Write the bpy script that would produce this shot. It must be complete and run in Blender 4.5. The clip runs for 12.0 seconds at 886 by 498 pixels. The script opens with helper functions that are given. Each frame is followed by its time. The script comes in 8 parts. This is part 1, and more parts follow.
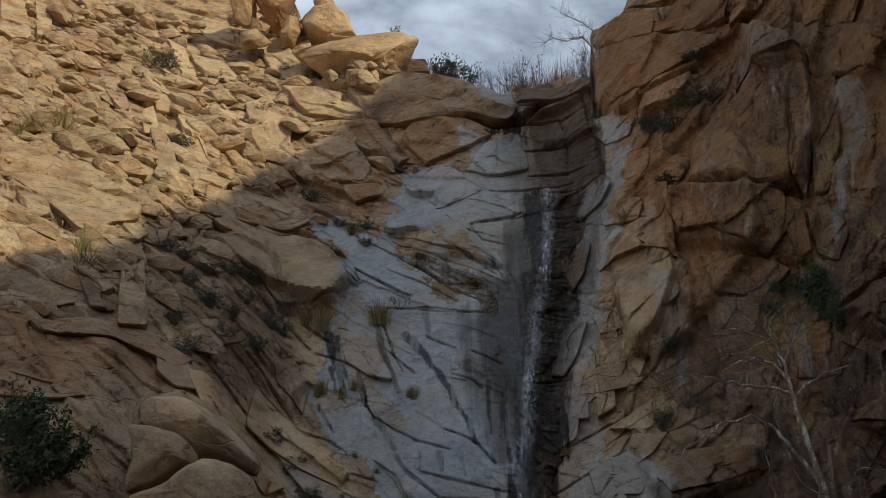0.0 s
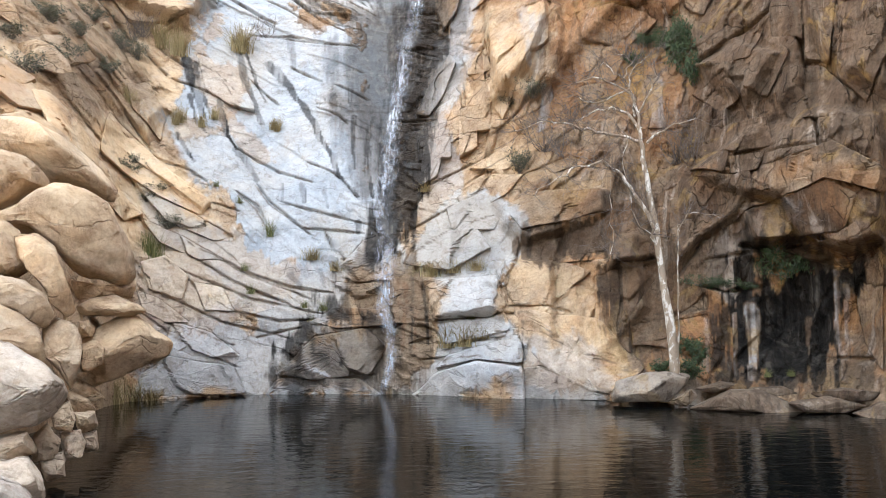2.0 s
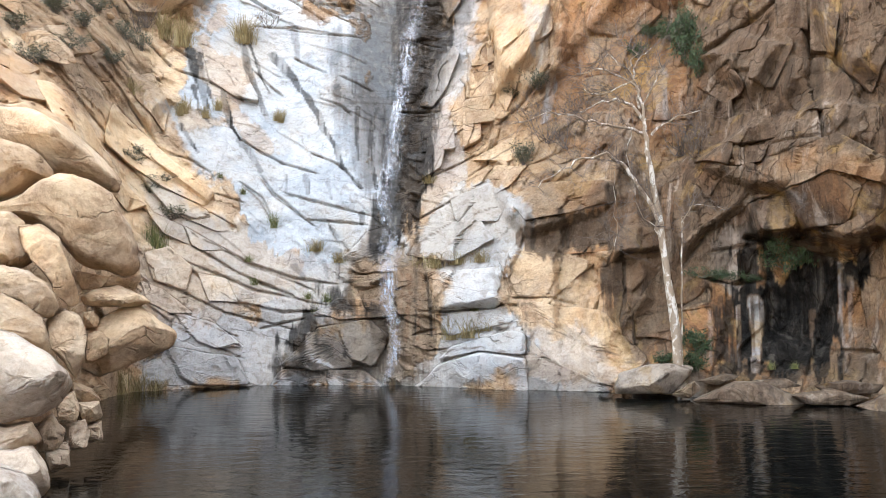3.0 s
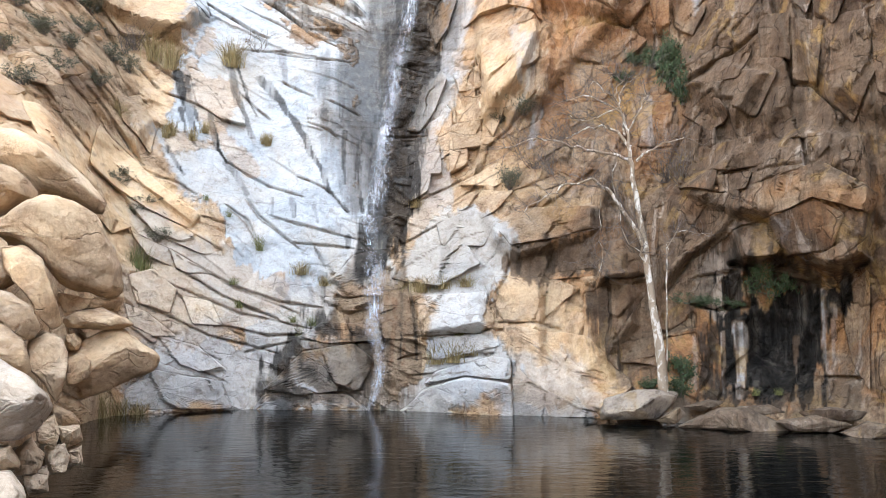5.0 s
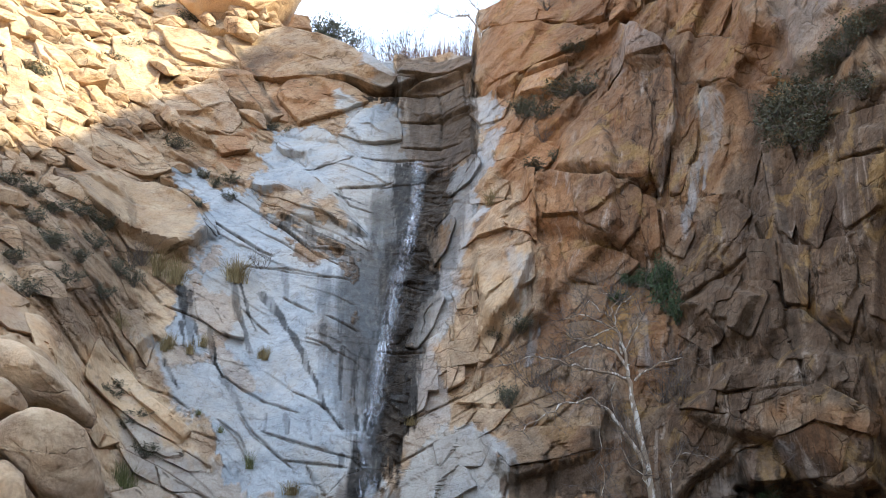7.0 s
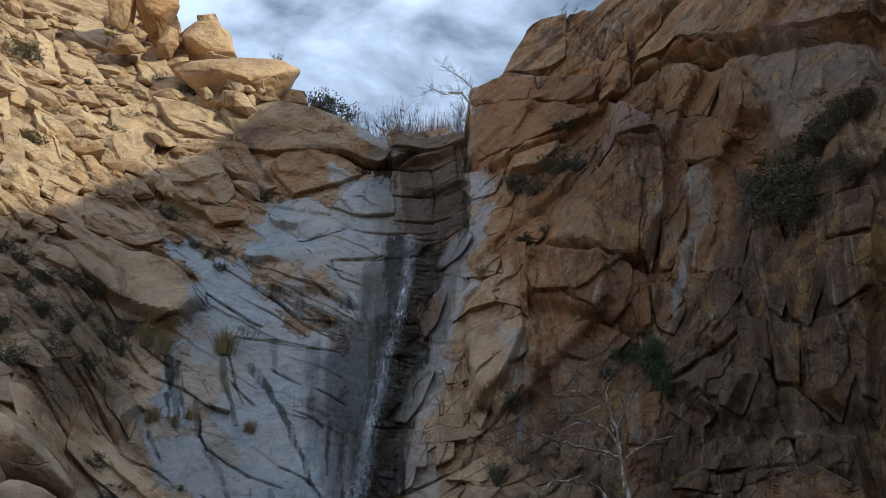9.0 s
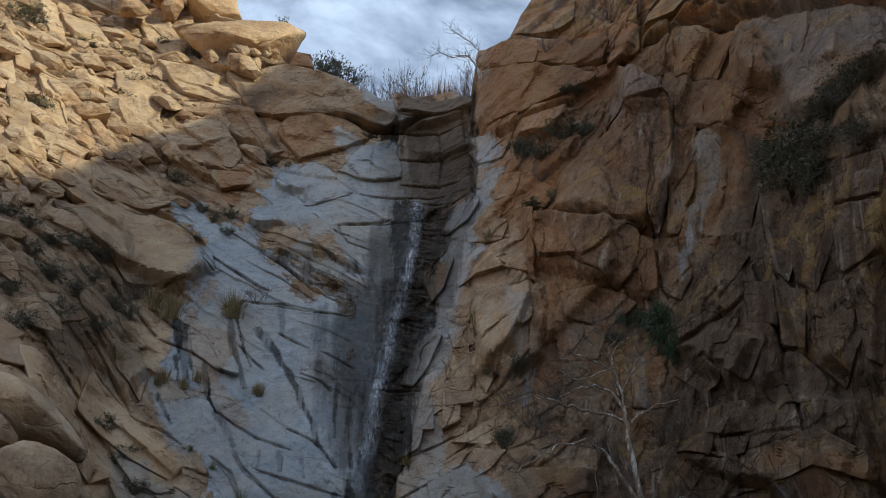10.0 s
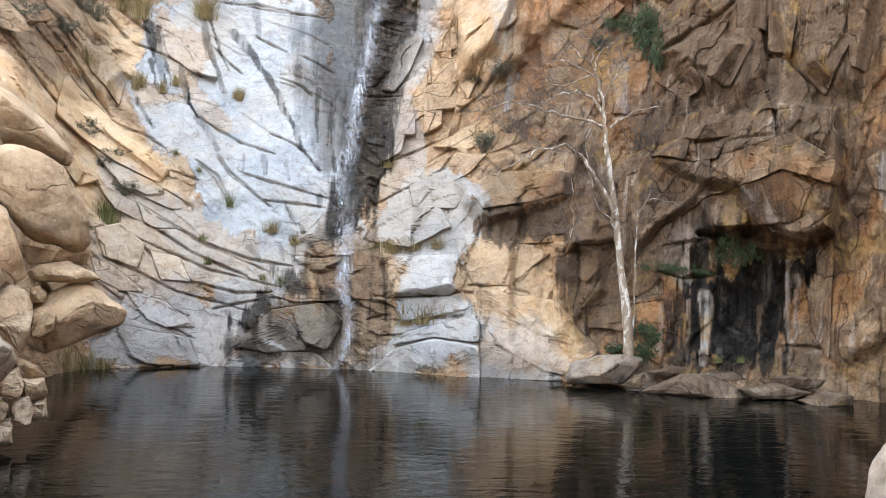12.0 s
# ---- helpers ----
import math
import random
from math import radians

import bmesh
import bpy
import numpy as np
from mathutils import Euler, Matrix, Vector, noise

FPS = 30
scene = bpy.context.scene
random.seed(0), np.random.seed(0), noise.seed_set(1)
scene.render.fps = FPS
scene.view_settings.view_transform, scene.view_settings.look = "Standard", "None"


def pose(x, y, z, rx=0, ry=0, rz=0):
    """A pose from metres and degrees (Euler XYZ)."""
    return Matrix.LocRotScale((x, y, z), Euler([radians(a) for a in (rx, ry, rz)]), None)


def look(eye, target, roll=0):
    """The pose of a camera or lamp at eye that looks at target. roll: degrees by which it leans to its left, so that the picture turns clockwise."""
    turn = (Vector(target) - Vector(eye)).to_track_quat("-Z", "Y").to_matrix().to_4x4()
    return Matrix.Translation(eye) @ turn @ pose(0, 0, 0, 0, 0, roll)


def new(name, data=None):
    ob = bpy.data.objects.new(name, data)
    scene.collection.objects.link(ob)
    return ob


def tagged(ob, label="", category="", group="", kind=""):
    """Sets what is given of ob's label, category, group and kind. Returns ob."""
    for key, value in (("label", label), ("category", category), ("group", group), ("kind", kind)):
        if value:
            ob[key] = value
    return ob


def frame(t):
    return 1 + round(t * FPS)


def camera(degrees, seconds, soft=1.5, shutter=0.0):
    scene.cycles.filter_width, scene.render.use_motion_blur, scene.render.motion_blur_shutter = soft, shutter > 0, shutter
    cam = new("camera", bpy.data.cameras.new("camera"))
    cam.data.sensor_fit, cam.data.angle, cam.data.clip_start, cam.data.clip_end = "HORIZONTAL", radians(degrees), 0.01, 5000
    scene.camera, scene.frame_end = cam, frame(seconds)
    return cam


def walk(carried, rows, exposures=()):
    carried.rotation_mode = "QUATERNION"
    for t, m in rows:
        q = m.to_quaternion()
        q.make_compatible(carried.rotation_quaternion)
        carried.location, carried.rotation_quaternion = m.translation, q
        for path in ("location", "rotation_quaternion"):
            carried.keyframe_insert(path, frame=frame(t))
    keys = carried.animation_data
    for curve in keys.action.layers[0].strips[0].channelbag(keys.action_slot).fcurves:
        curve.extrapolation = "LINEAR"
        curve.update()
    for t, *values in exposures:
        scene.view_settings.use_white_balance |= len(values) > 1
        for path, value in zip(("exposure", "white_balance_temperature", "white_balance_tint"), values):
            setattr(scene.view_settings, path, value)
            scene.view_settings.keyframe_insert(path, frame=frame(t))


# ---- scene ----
cam = camera(55.4, 12.0, soft=0.55)
EYE = 2.0
walk(cam, [
    (0.0, pose(0, 0, EYE, 112.20, 1.35, 5.99)),
    (0.5, pose(0, 0, EYE, 103.14, 1.27, -2.41)),
    (1.0, pose(0, 0, EYE, 95.88, 1.17, -3.56)),
    (1.5, pose(0, 0, EYE, 94.58, 0.74, -3.41)),
    (2.0, pose(0, 0, EYE, 94.31, 0.72, -3.41)),
    (2.5, pose(0, 0, EYE, 94.00, 0.60, -3.18)),
    (3.0, pose(0, 0, EYE, 93.74, 0.57, -3.18)),
    (5.0, pose(0, 0, EYE, 95.38, 0.24, -4.16)),
    (5.5, pose(0, 0, EYE, 98.16, 0.25, -3.73)),
    (6.0, pose(0, 0, EYE, 103.00, 0.36, -3.37)),
    (6.5, pose(0, 0, EYE, 106.67, -0.23, -4.08)),
    (7.0, pose(0, 0, EYE, 110.02, -0.42, -4.48)),
    (7.5, pose(0, 0, EYE, 113.28, -0.36, -4.53)),
    (9.5, pose(0, 0, EYE, 115.04, -1.06, -5.41)),
    (10.0, pose(0, 0, EYE, 112.59, -1.16, -4.95)),
    (10.5, pose(0, 0, EYE, 105.25, -0.87, -5.67)),
    (11.0, pose(0, 0, EYE, 97.88, -0.38, -6.29)),
    (11.5, pose(0, 0, EYE, 93.99, -0.68, -6.12)),
    (12.0, pose(0, 0, EYE, 92.81, -1.11, -6.20)),
], exposures=[(0.0, -0.66, 5650, 6), (0.3, -0.61, 5550, 6), (0.5, 0.55, 5550, 7), (0.8, 1.75, 5550, 8), (1.5, 2.25, 5770, 9), (3.2, 2.50, 5920, 9),
              (5.5, 2.45, 5770, 9), (6.6, 1.67, 5520, 8), (7.2, 1.20, 5150, 7), (7.7, 0.64, 5100, 6),
              (9.3, -0.29, 5150, 6), (10.2, -0.29, 5200, 6), (10.5, 0.85, 5150, 7), (11.0, 1.60, 5620, 9), (12.0, 2.33, 5870, 9)])

# ---- light: a low sun over the canyon's ridge, and a partly cloudy sky ----
SUN_BEARING, SUN_HEIGHT = 131.0, 25.0
to_sun = Vector((math.sin(radians(SUN_BEARING)) * math.cos(radians(SUN_HEIGHT)),
                 math.cos(radians(SUN_BEARING)) * math.cos(radians(SUN_HEIGHT)), math.sin(radians(SUN_HEIGHT))))
sun = new("sun", bpy.data.lights.new("sun", "SUN"))
sun.data.energy, sun.data.angle, sun.data.color = 5.0, radians(0.6), (1.0, 0.83, 0.50)
sun.matrix_world = look(to_sun * 100, (0, 0, 0))

world = bpy.data.worlds.new("sky")
scene.world = world
world.use_nodes = True
wn, wl = world.node_tree.nodes, world.node_tree.links
wn.clear()
w_out, w_bg, w_sky = wn.new("ShaderNodeOutputWorld"), wn.new("ShaderNodeBackground"), wn.new("ShaderNodeTexSky")
w_sky.sky_type, w_sky.sun_disc = "NISHITA", False
w_sky.sun_elevation, w_sky.sun_rotation = radians(SUN_HEIGHT), radians(SUN_BEARING)
w_co, w_map, w_noise, w_ramp, w_mix = (wn.new("ShaderNodeTexCoord"), wn.new("ShaderNodeMapping"), wn.new("ShaderNodeTexNoise"),
                                       wn.new("ShaderNodeValToRGB"), wn.new("ShaderNodeMix"))
w_map.inputs["Scale"].default_value = (1.0, 1.0, 2.2)
w_noise.inputs["Scale"].default_value, w_noise.inputs["Detail"].default_value = 5.0, 9.0
w_noise.inputs["Roughness"].default_value, w_noise.inputs["Distortion"].default_value = 0.55, 0.25
w_ramp.color_ramp.elements[0].position, w_ramp.color_ramp.elements[1].position = 0.37, 0.62
w_ramp.color_ramp.elements[0].color = (0.22, 0.22, 0.22, 1)
w_mix.data_type = "RGBA"
w_mix.inputs[7].default_value = (14.5, 14.9, 15.6, 1)
w_bg.inputs["Strength"].default_value = 0.075
wl.new(w_co.outputs["Generated"], w_map.inputs["Vector"])
wl.new(w_map.outputs["Vector"], w_noise.inputs["Vector"])
wl.new(w_noise.outputs["Fac"], w_ramp.inputs["Fac"])
wl.new(w_ramp.outputs["Color"], w_mix.inputs[0])
wl.new(w_sky.outputs["Color"], w_mix.inputs[6])
wl.new(w_mix.outputs[2], w_bg.inputs["Color"])
wl.new(w_bg.outputs["Background"], w_out.inputs["Surface"])

# ---- materials ----
class Nodes:
    """A short hand for building a node material."""

    def __init__(self, name):
        self.mat = bpy.data.materials.new(name)
        self.mat.use_nodes = True
        self.tree = self.mat.node_tree
        self.bsdf = self.tree.nodes["Principled BSDF"]

    def put(self, socket, value):
        if isinstance(value, bpy.types.NodeSocket):
            self.tree.links.new(value, socket)
        else:
            socket.default_value = value

    def node(self, kind, ins=(), data_type="", blend_type="", operation="", attribute_name="", feature=""):
        n = self.tree.nodes.new("ShaderNode" + kind)
        if data_type:
            n.data_type = data_type
        if blend_type:
            n.blend_type = blend_type
        if operation:
            n.operation = operation
        if feature:
            n.feature = feature
        if attribute_name:
            n.attribute_name = attribute_name
        for k, v in dict(ins).items():
            self.put(n.inputs[k], v)
        return n

    def noise(self, vector, scale, detail=6, rough=0.6, distortion=0.0):
        return self.node("TexNoise", {"Vector": vector, "Scale": scale, "Detail": detail, "Roughness": rough, "Distortion": distortion}).outputs["Fac"]

    def ramp(self, fac, *stops):
        n = self.node("ValToRGB", {"Fac": fac})
        e = n.color_ramp.elements
        while len(e) < len(stops):
            e.new(0.5)
        for el, (p, c) in zip(e, stops):
            el.position = p
            el.color = (c, c, c, 1) if isinstance(c, (int, float)) else (*c, 1)
        return n.outputs["Color"]

    def mix(self, fac, a, b, how="MIX"):
        n = self.node("Mix", {0: fac}, data_type="RGBA", blend_type=how)
        for socket, v in ((n.inputs[6], a), (n.inputs[7], b)):
            self.put(socket, (*v, 1) if isinstance(v, tuple) else v)
        return n.outputs[2]

    def math(self, op, a, b=0.0):
        return self.node("Math", {0: a, 1: b}, operation=op).outputs[0]

    def attr(self, name):
        return self.node("Attribute", attribute_name=name).outputs["Fac"]

    def place(self):
        return self.node("NewGeometry").outputs["Position"]

    def stretch(self, vector, scale, turn=(0, 0, 0)):
        return self.node("Mapping", {"Vector": vector, "Scale": scale, "Rotation": [radians(v) for v in turn]}).outputs["Vector"]

    def finish(self, color, rough, bump=None, depth=0.02, strength=1.0, **more):
        self.put(self.bsdf.inputs["Base Color"], (*color, 1) if isinstance(color, tuple) else color)
        self.put(self.bsdf.inputs["Roughness"], rough)
        if bump is not None:
            b = self.node("Bump", {"Height": bump, "Distance": depth, "Strength": strength})
            self.put(self.bsdf.inputs["Normal"], b.outputs["Normal"])
        for k, v in more.items():
            self.put(self.bsdf.inputs[k.replace("_", " ")], v)
        return self.mat


def make_rock():
    """Weathered granite: tan to orange crust, pale washed slabs ("white"), sandy smooth rock and painted sunlight
    ("calm"), brown varnish and painted cliff shade ("brown"), iron stain ("rust"), wet black streaks and painted hollow
    shade ("wet"), soil and crack shadow ("dirt").
    """
    m = Nodes("granite")
    p = m.place()
    each = m.node("ObjectInfo").outputs["Random"]
    own = m.node("CombineXYZ", {0: m.math("MULTIPLY", each, 41.0), 1: m.math("MULTIPLY", each, 17.0), 2: m.math("MULTIPLY", each, 29.0)}).outputs[0]
    moved = m.node("VectorMath", {0: p, 1: own}, operation="ADD").outputs[0]
    broad, mid, fine = m.noise(p, 0.22, 5, 0.6, 0.6), m.noise(p, 1.3, 8, 0.65, 0.4), m.noise(p, 16, 7, 0.78)
    tone, tone_2 = m.math("ADD", m.math("MULTIPLY", m.noise(moved, 0.30, 5, 0.55, 0.9), 1.5), m.math("MULTIPLY", each, 0.12)), m.noise(moved, 0.85, 6, 0.6, 1.2)
    tone = m.math("SUBTRACT", tone, 0.31)
    streak = m.noise(m.stretch(p, (1.8, 1.8, 0.16)), 1.6, 6, 0.6, 0.3)
    thin = m.noise(m.stretch(p, (6.0, 6.0, 0.30)), 1.0, 6, 0.65, 0.5)
    patch = m.noise(p, 4.5, 7, 0.7, 0.8)
    cliff_side = m.ramp(m.node("SeparateXYZ", {0: m.node("VectorMath", {0: p, 1: (0.02, 0, 0)}, operation="MULTIPLY").outputs[0]}).outputs[0], (0.05, 0.0), (0.13, 1.0))
    calm, white = m.attr("calm"), m.attr("white")
    # crust: from grey-brown over orange to cream, block by block
    rubble = m.ramp(tone, (0.24, (0.34, 0.235, 0.15)), (0.38, (0.58, 0.38, 0.21)), (0.50, (0.72, 0.53, 0.33)), (0.62, (0.56, 0.41, 0.27)), (0.74, (0.64, 0.42, 0.23)))
    face = m.ramp(tone, (0.26, (0.20, 0.13, 0.08)), (0.36, (0.42, 0.225, 0.10)), (0.45, (0.58, 0.325, 0.145)), (0.54, (0.62, 0.44, 0.27)), (0.62, (0.34, 0.24, 0.155)), (0.72, (0.54, 0.29, 0.13)))
    tan = m.mix(cliff_side, rubble, face)
    tan = m.mix(m.ramp(tone_2, (0.50, 0.0), (0.62, 0.55)), tan, m.mix(1.0, tan, (0.62, 0.54, 0.47), "MULTIPLY"))
    tan = m.mix(m.ramp(tone_2, (0.34, 0.55), (0.46, 0.0)), tan, m.mix(cliff_side, (0.70, 0.54, 0.36), (0.66, 0.50, 0.33)))
    sand = m.mix(m.ramp(mid, (0.36, 0.0), (0.64, 1.0)), (0.84, 0.66, 0.42), (0.72, 0.49, 0.27))
    sand = m.mix(m.ramp(tone_2, (0.50, 0.0), (0.66, 0.6)), sand, (0.80, 0.68, 0.52))
    tan = m.mix(m.math("MULTIPLY", calm, 0.85), tan, sand)
    rusty = m.mix(m.ramp(mid, (0.35, 0.0), (0.7, 1.0)), (0.42, 0.175, 0.06), (0.56, 0.29, 0.115))
    pale = m.mix(m.ramp(mid, (0.38, 0.0), (0.66, 1.0)), (0.59, 0.61, 0.615), (0.42, 0.455, 0.48))
    pale = m.mix(m.ramp(streak, (0.54, 0.0), (0.72, 0.35)), pale, (0.40, 0.38, 0.34))
    pale = m.mix(m.ramp(broad, (0.48, 0.0), (0.60, 0.5)), pale, (0.62, 0.53, 0.40))
    color = m.mix(m.math("MULTIPLY", m.attr("rust"), m.ramp(broad, (0.25, 0.45), (0.6, 0.9))), tan, rusty)
    color = m.mix(white, color, pale)
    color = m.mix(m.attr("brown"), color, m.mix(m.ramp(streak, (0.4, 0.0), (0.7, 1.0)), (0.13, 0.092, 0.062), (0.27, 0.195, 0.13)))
    # run-off: dark and pale drips in parts of the cliff only
    some = m.math("MULTIPLY", cliff_side, m.ramp(m.noise(p, 0.20, 3, 0.5, 0.5), (0.46, 0.0), (0.58, 1.0)))
    drip = m.noise(m.stretch(p, (2.6, 2.6, 0.11)), 1.0, 5, 0.6, 0.35)
    color = m.mix(m.math("MULTIPLY", m.ramp(drip, (0.53, 0.0), (0.63, 0.7)), some), color, (0.11, 0.072, 0.047))
    color = m.mix(m.math("MULTIPLY", m.ramp(drip, (0.34, 0.7), (0.43, 0.0)), some), color, (0.62, 0.52, 0.42))
    color = m.mix(m.math("MULTIPLY", m.ramp(thin, (0.55, 0.0), (0.62, 0.6)), some), color, (0.09, 0.062, 0.042))
    ochre = m.noise(p, 0.7, 6, 0.62, 0.9)
    color = m.mix(m.math("MULTIPLY", m.ramp(ochre, (0.56, 0.0), (0.63, 0.55)), cliff_side), color, (0.52, 0.34, 0.12))
    color = m.mix(m.attr("dirt"), color, m.mix(mid, (0.10, 0.075, 0.05), (0.22, 0.165, 0.11)))
    # Besides wet rock, this black carries the hollow's painted shade.
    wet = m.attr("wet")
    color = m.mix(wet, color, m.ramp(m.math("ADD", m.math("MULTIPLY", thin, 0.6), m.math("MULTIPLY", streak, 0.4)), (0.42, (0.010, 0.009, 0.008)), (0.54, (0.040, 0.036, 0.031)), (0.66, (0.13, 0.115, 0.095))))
    # joints: an angular net of hairline cracks, open in parts only
    shake = m.node("VectorMath", {0: m.node("TexNoise", {"Vector": p, "Scale": 0.9, "Detail": 4.0}).outputs["Color"], 1: (0.9, 0.9, 0.9)}, operation="MULTIPLY").outputs[0]
    bent = m.node("VectorMath", {0: p, 1: shake}, operation="ADD").outputs[0]
    lines = None
    for scale, wide, gap in ((0.55, 0.014, 0.45), (1.7, 0.022, 0.50), (4.6, 0.030, 0.57)):
        pair = [m.node("TexVoronoi", {"Vector": m.stretch(bent, size, (0, turn, 0)), "Scale": scale}, feature="DISTANCE_TO_EDGE").outputs["Distance"]
                for size, turn in (((0.45, 0.6, 1.5), 36), ((1.3, 0.8, 0.55), -14))]
        d = m.node("Mix", {0: cliff_side, 2: pair[0], 3: pair[1]}, data_type="FLOAT").outputs[0]
        line = m.math("MULTIPLY", m.ramp(d, (0.0, 1.0), (wide, 0.0)), m.ramp(m.noise(p, 0.5 + scale, 3, 0.5), (gap, 0.0), (gap + 0.06, 1.0)))
        lines = line if lines is None else m.math("MAXIMUM", lines, line)
    lines = m.math("MULTIPLY", lines, m.math("SUBTRACT", 1.0, m.math("MAXIMUM", m.math("MINIMUM", m.math("MULTIPLY", calm, 1.25), 0.95), m.math("MULTIPLY", white, 0.72))))
    color = m.mix(m.math("MULTIPLY", lines, 0.62), color, m.mix(1.0, color, (0.20, 0.16, 0.13), "MULTIPLY"))
    soft = m.math("SUBTRACT", 0.75, m.math("MULTIPLY", m.math("MAXIMUM", white, calm), 0.45))
    color = m.mix(m.math("MULTIPLY", m.ramp(fine, (0.42, 0.0), (0.70, 1.0)), soft), color, m.mix(1.0, color, (0.40, 0.355, 0.31), "MULTIPLY"))
    color = m.mix(m.math("MULTIPLY", m.ramp(patch, (0.53, 0.0), (0.63, 1.0)), 0.55), color, m.mix(1.0, color, (0.62, 0.55, 0.48), "MULTIPLY"))
    color = m.mix(m.math("MULTIPLY", m.ramp(patch, (0.32, 1.0), (0.44, 0.0)), 0.45), color, m.mix(1.0, color, (1.22, 1.20, 1.17), "MULTIPLY"))
    color = m.mix(1.0, color, m.ramp(each, (0.0, 0.68), (1.0, 0.90)), "MULTIPLY")
    chips = []
    for k in (0.9, 2.6):
        chip = m.node("TexVoronoi", {"Vector": m.stretch(bent, (1, 1, 1.5), (0, 30, 20)), "Scale": k})
        chip.distance = "MANHATTAN"
        chips.append(chip.outputs["Distance"])
    height = m.math("ADD", m.math("MULTIPLY", chips[0], 0.55), m.math("MULTIPLY", chips[1], 0.25))
    height = m.math("MULTIPLY", height, m.math("SUBTRACT", 1.0, m.math("MULTIPLY", m.math("MAXIMUM", white, calm), 0.5)))
    grain = m.math("MULTIPLY", fine, m.math("SUBTRACT", 0.26, m.math("MULTIPLY", m.math("MAXIMUM", white, calm), 0.14)))
    height = m.math("ADD", m.math("ADD", height, m.math("MULTIPLY", mid, 0.35)), grain)
    height = m.math("SUBTRACT", m.math("ADD", height, m.math("MULTIPLY", streak, 0.06)), m.math("MULTIPLY", lines, 0.20))
    rough = m.math("SUBTRACT", 0.88, m.math("MULTIPLY", wet, 0.22))
    return m.finish(color, rough, height, 0.18, 1.0, Specular_IOR_Level=m.math("SUBTRACT", 0.22, m.math("MULTIPLY", wet, 0.12)))


def make_water():
    m = Nodes("pool_water")
    p = m.place()
    rip = m.noise(m.stretch(p, (1.3, 2.4, 1)), 1.5, 4, 0.5, 0.6)
    swell = m.noise(p, 0.35, 3, 0.5)
    return m.finish((0.0025, 0.003, 0.0028), 0.02, m.math("MULTIPLY", rip, m.ramp(swell, (0.35, 0.35), (0.65, 1.0))), 0.05, 0.30, Specular_IOR_Level=0.13, IOR=1.33)


ROCK, WATER = make_rock(), make_water()


def plain(name, dark, light, scale, rough=0.7, each=True):
    """Leaves, straw and wood: a colour that varies from piece to piece and along each."""
    m = Nodes(name)
    rnd = m.node("NewGeometry").outputs["Random Per Island"]
    c = m.mix(rnd, dark, light)
    c = m.mix(m.noise(m.place(), scale, 3), c, m.mix(1.0, c, (0.6, 0.6, 0.6), "MULTIPLY"))
    return m.finish(c, rough)


def make_bark():
    m = Nodes("pale_bark")
    p = m.place()
    patch = m.ramp(m.noise(m.stretch(p, (1, 1, 0.45)), 7, 5, 0.65, 0.5), (0.42, 0.0), (0.49, 1.0))
    c = m.mix(patch, (0.66, 0.62, 0.55), (0.30, 0.235, 0.165))
    c = m.mix(m.ramp(m.noise(p, 22, 4), (0.5, 0.0), (0.8, 0.7)), c, (0.17, 0.13, 0.09))
    return m.finish(c, 0.8, m.noise(p, 25, 4), 0.01, 0.8)


def make_falling():
    """Falling water: white threads with clear gaps between."""
    m = Nodes("falling_water")
    p = m.place()
    thread = m.noise(m.stretch(p, (11, 11, 0.30)), 1.3, 6, 0.65, 0.35)
    burst = m.noise(p, 1.1, 5, 0.65)
    solid = m.ramp(m.math("ADD", thread, m.math("MULTIPLY", m.math("SUBTRACT", burst, 0.5), 0.55)), (0.43, 0.0), (0.58, 0.18), (0.74, 0.75))
    m.put(m.bsdf.inputs["Alpha"], m.math("MULTIPLY", solid, m.attr("body")))
    return m.finish((0.62, 0.64, 0.67), 0.6, thread, 0.01, 0.3, Specular_IOR_Level=0.25)


LEAF, DARK_LEAF = plain("green_leaf", (0.03, 0.055, 0.018), (0.07, 0.11, 0.035), 9), plain("grey_leaf", (0.06, 0.065, 0.035), (0.15, 0.145, 0.08), 9)
STRAW, REED = plain("dry_grass", (0.26, 0.19, 0.08), (0.42, 0.34, 0.16), 5, 0.8), plain("dry_reed", (0.20, 0.10, 0.055), (0.40, 0.22, 0.12), 5, 0.8)
GRASS = plain("green_grass", (0.10, 0.13, 0.035), (0.30, 0.28, 0.10), 5, 0.8)
TWIG, DULL_LEAF = plain("grey_twig", (0.11, 0.085, 0.07), (0.22, 0.18, 0.15), 6, 0.85), plain("dry_leaf", (0.16, 0.10, 0.035), (0.32, 0.22, 0.07), 9)
BARK, FALLING = make_bark(), make_falling()


# ---- the canyon wall: distance from the pool bank's axis by bearing (degrees) and height (metres) ----
HEIGHTS = np.array([0, 0.7, 2, 5, 9, 14, 19, 24, 30, 46])
BEARINGS, PROFILES = [], []


def column(bearing, *distances, ledge=None):
    """One column of the wall; ledge: its distance just above the shore, where a shelf lies before it."""
    BEARINGS.append(bearing)
    PROFILES.append((distances[0], ledge or distances[0] + 0.35 * (distances[1] - distances[0]), *distances[1:]))


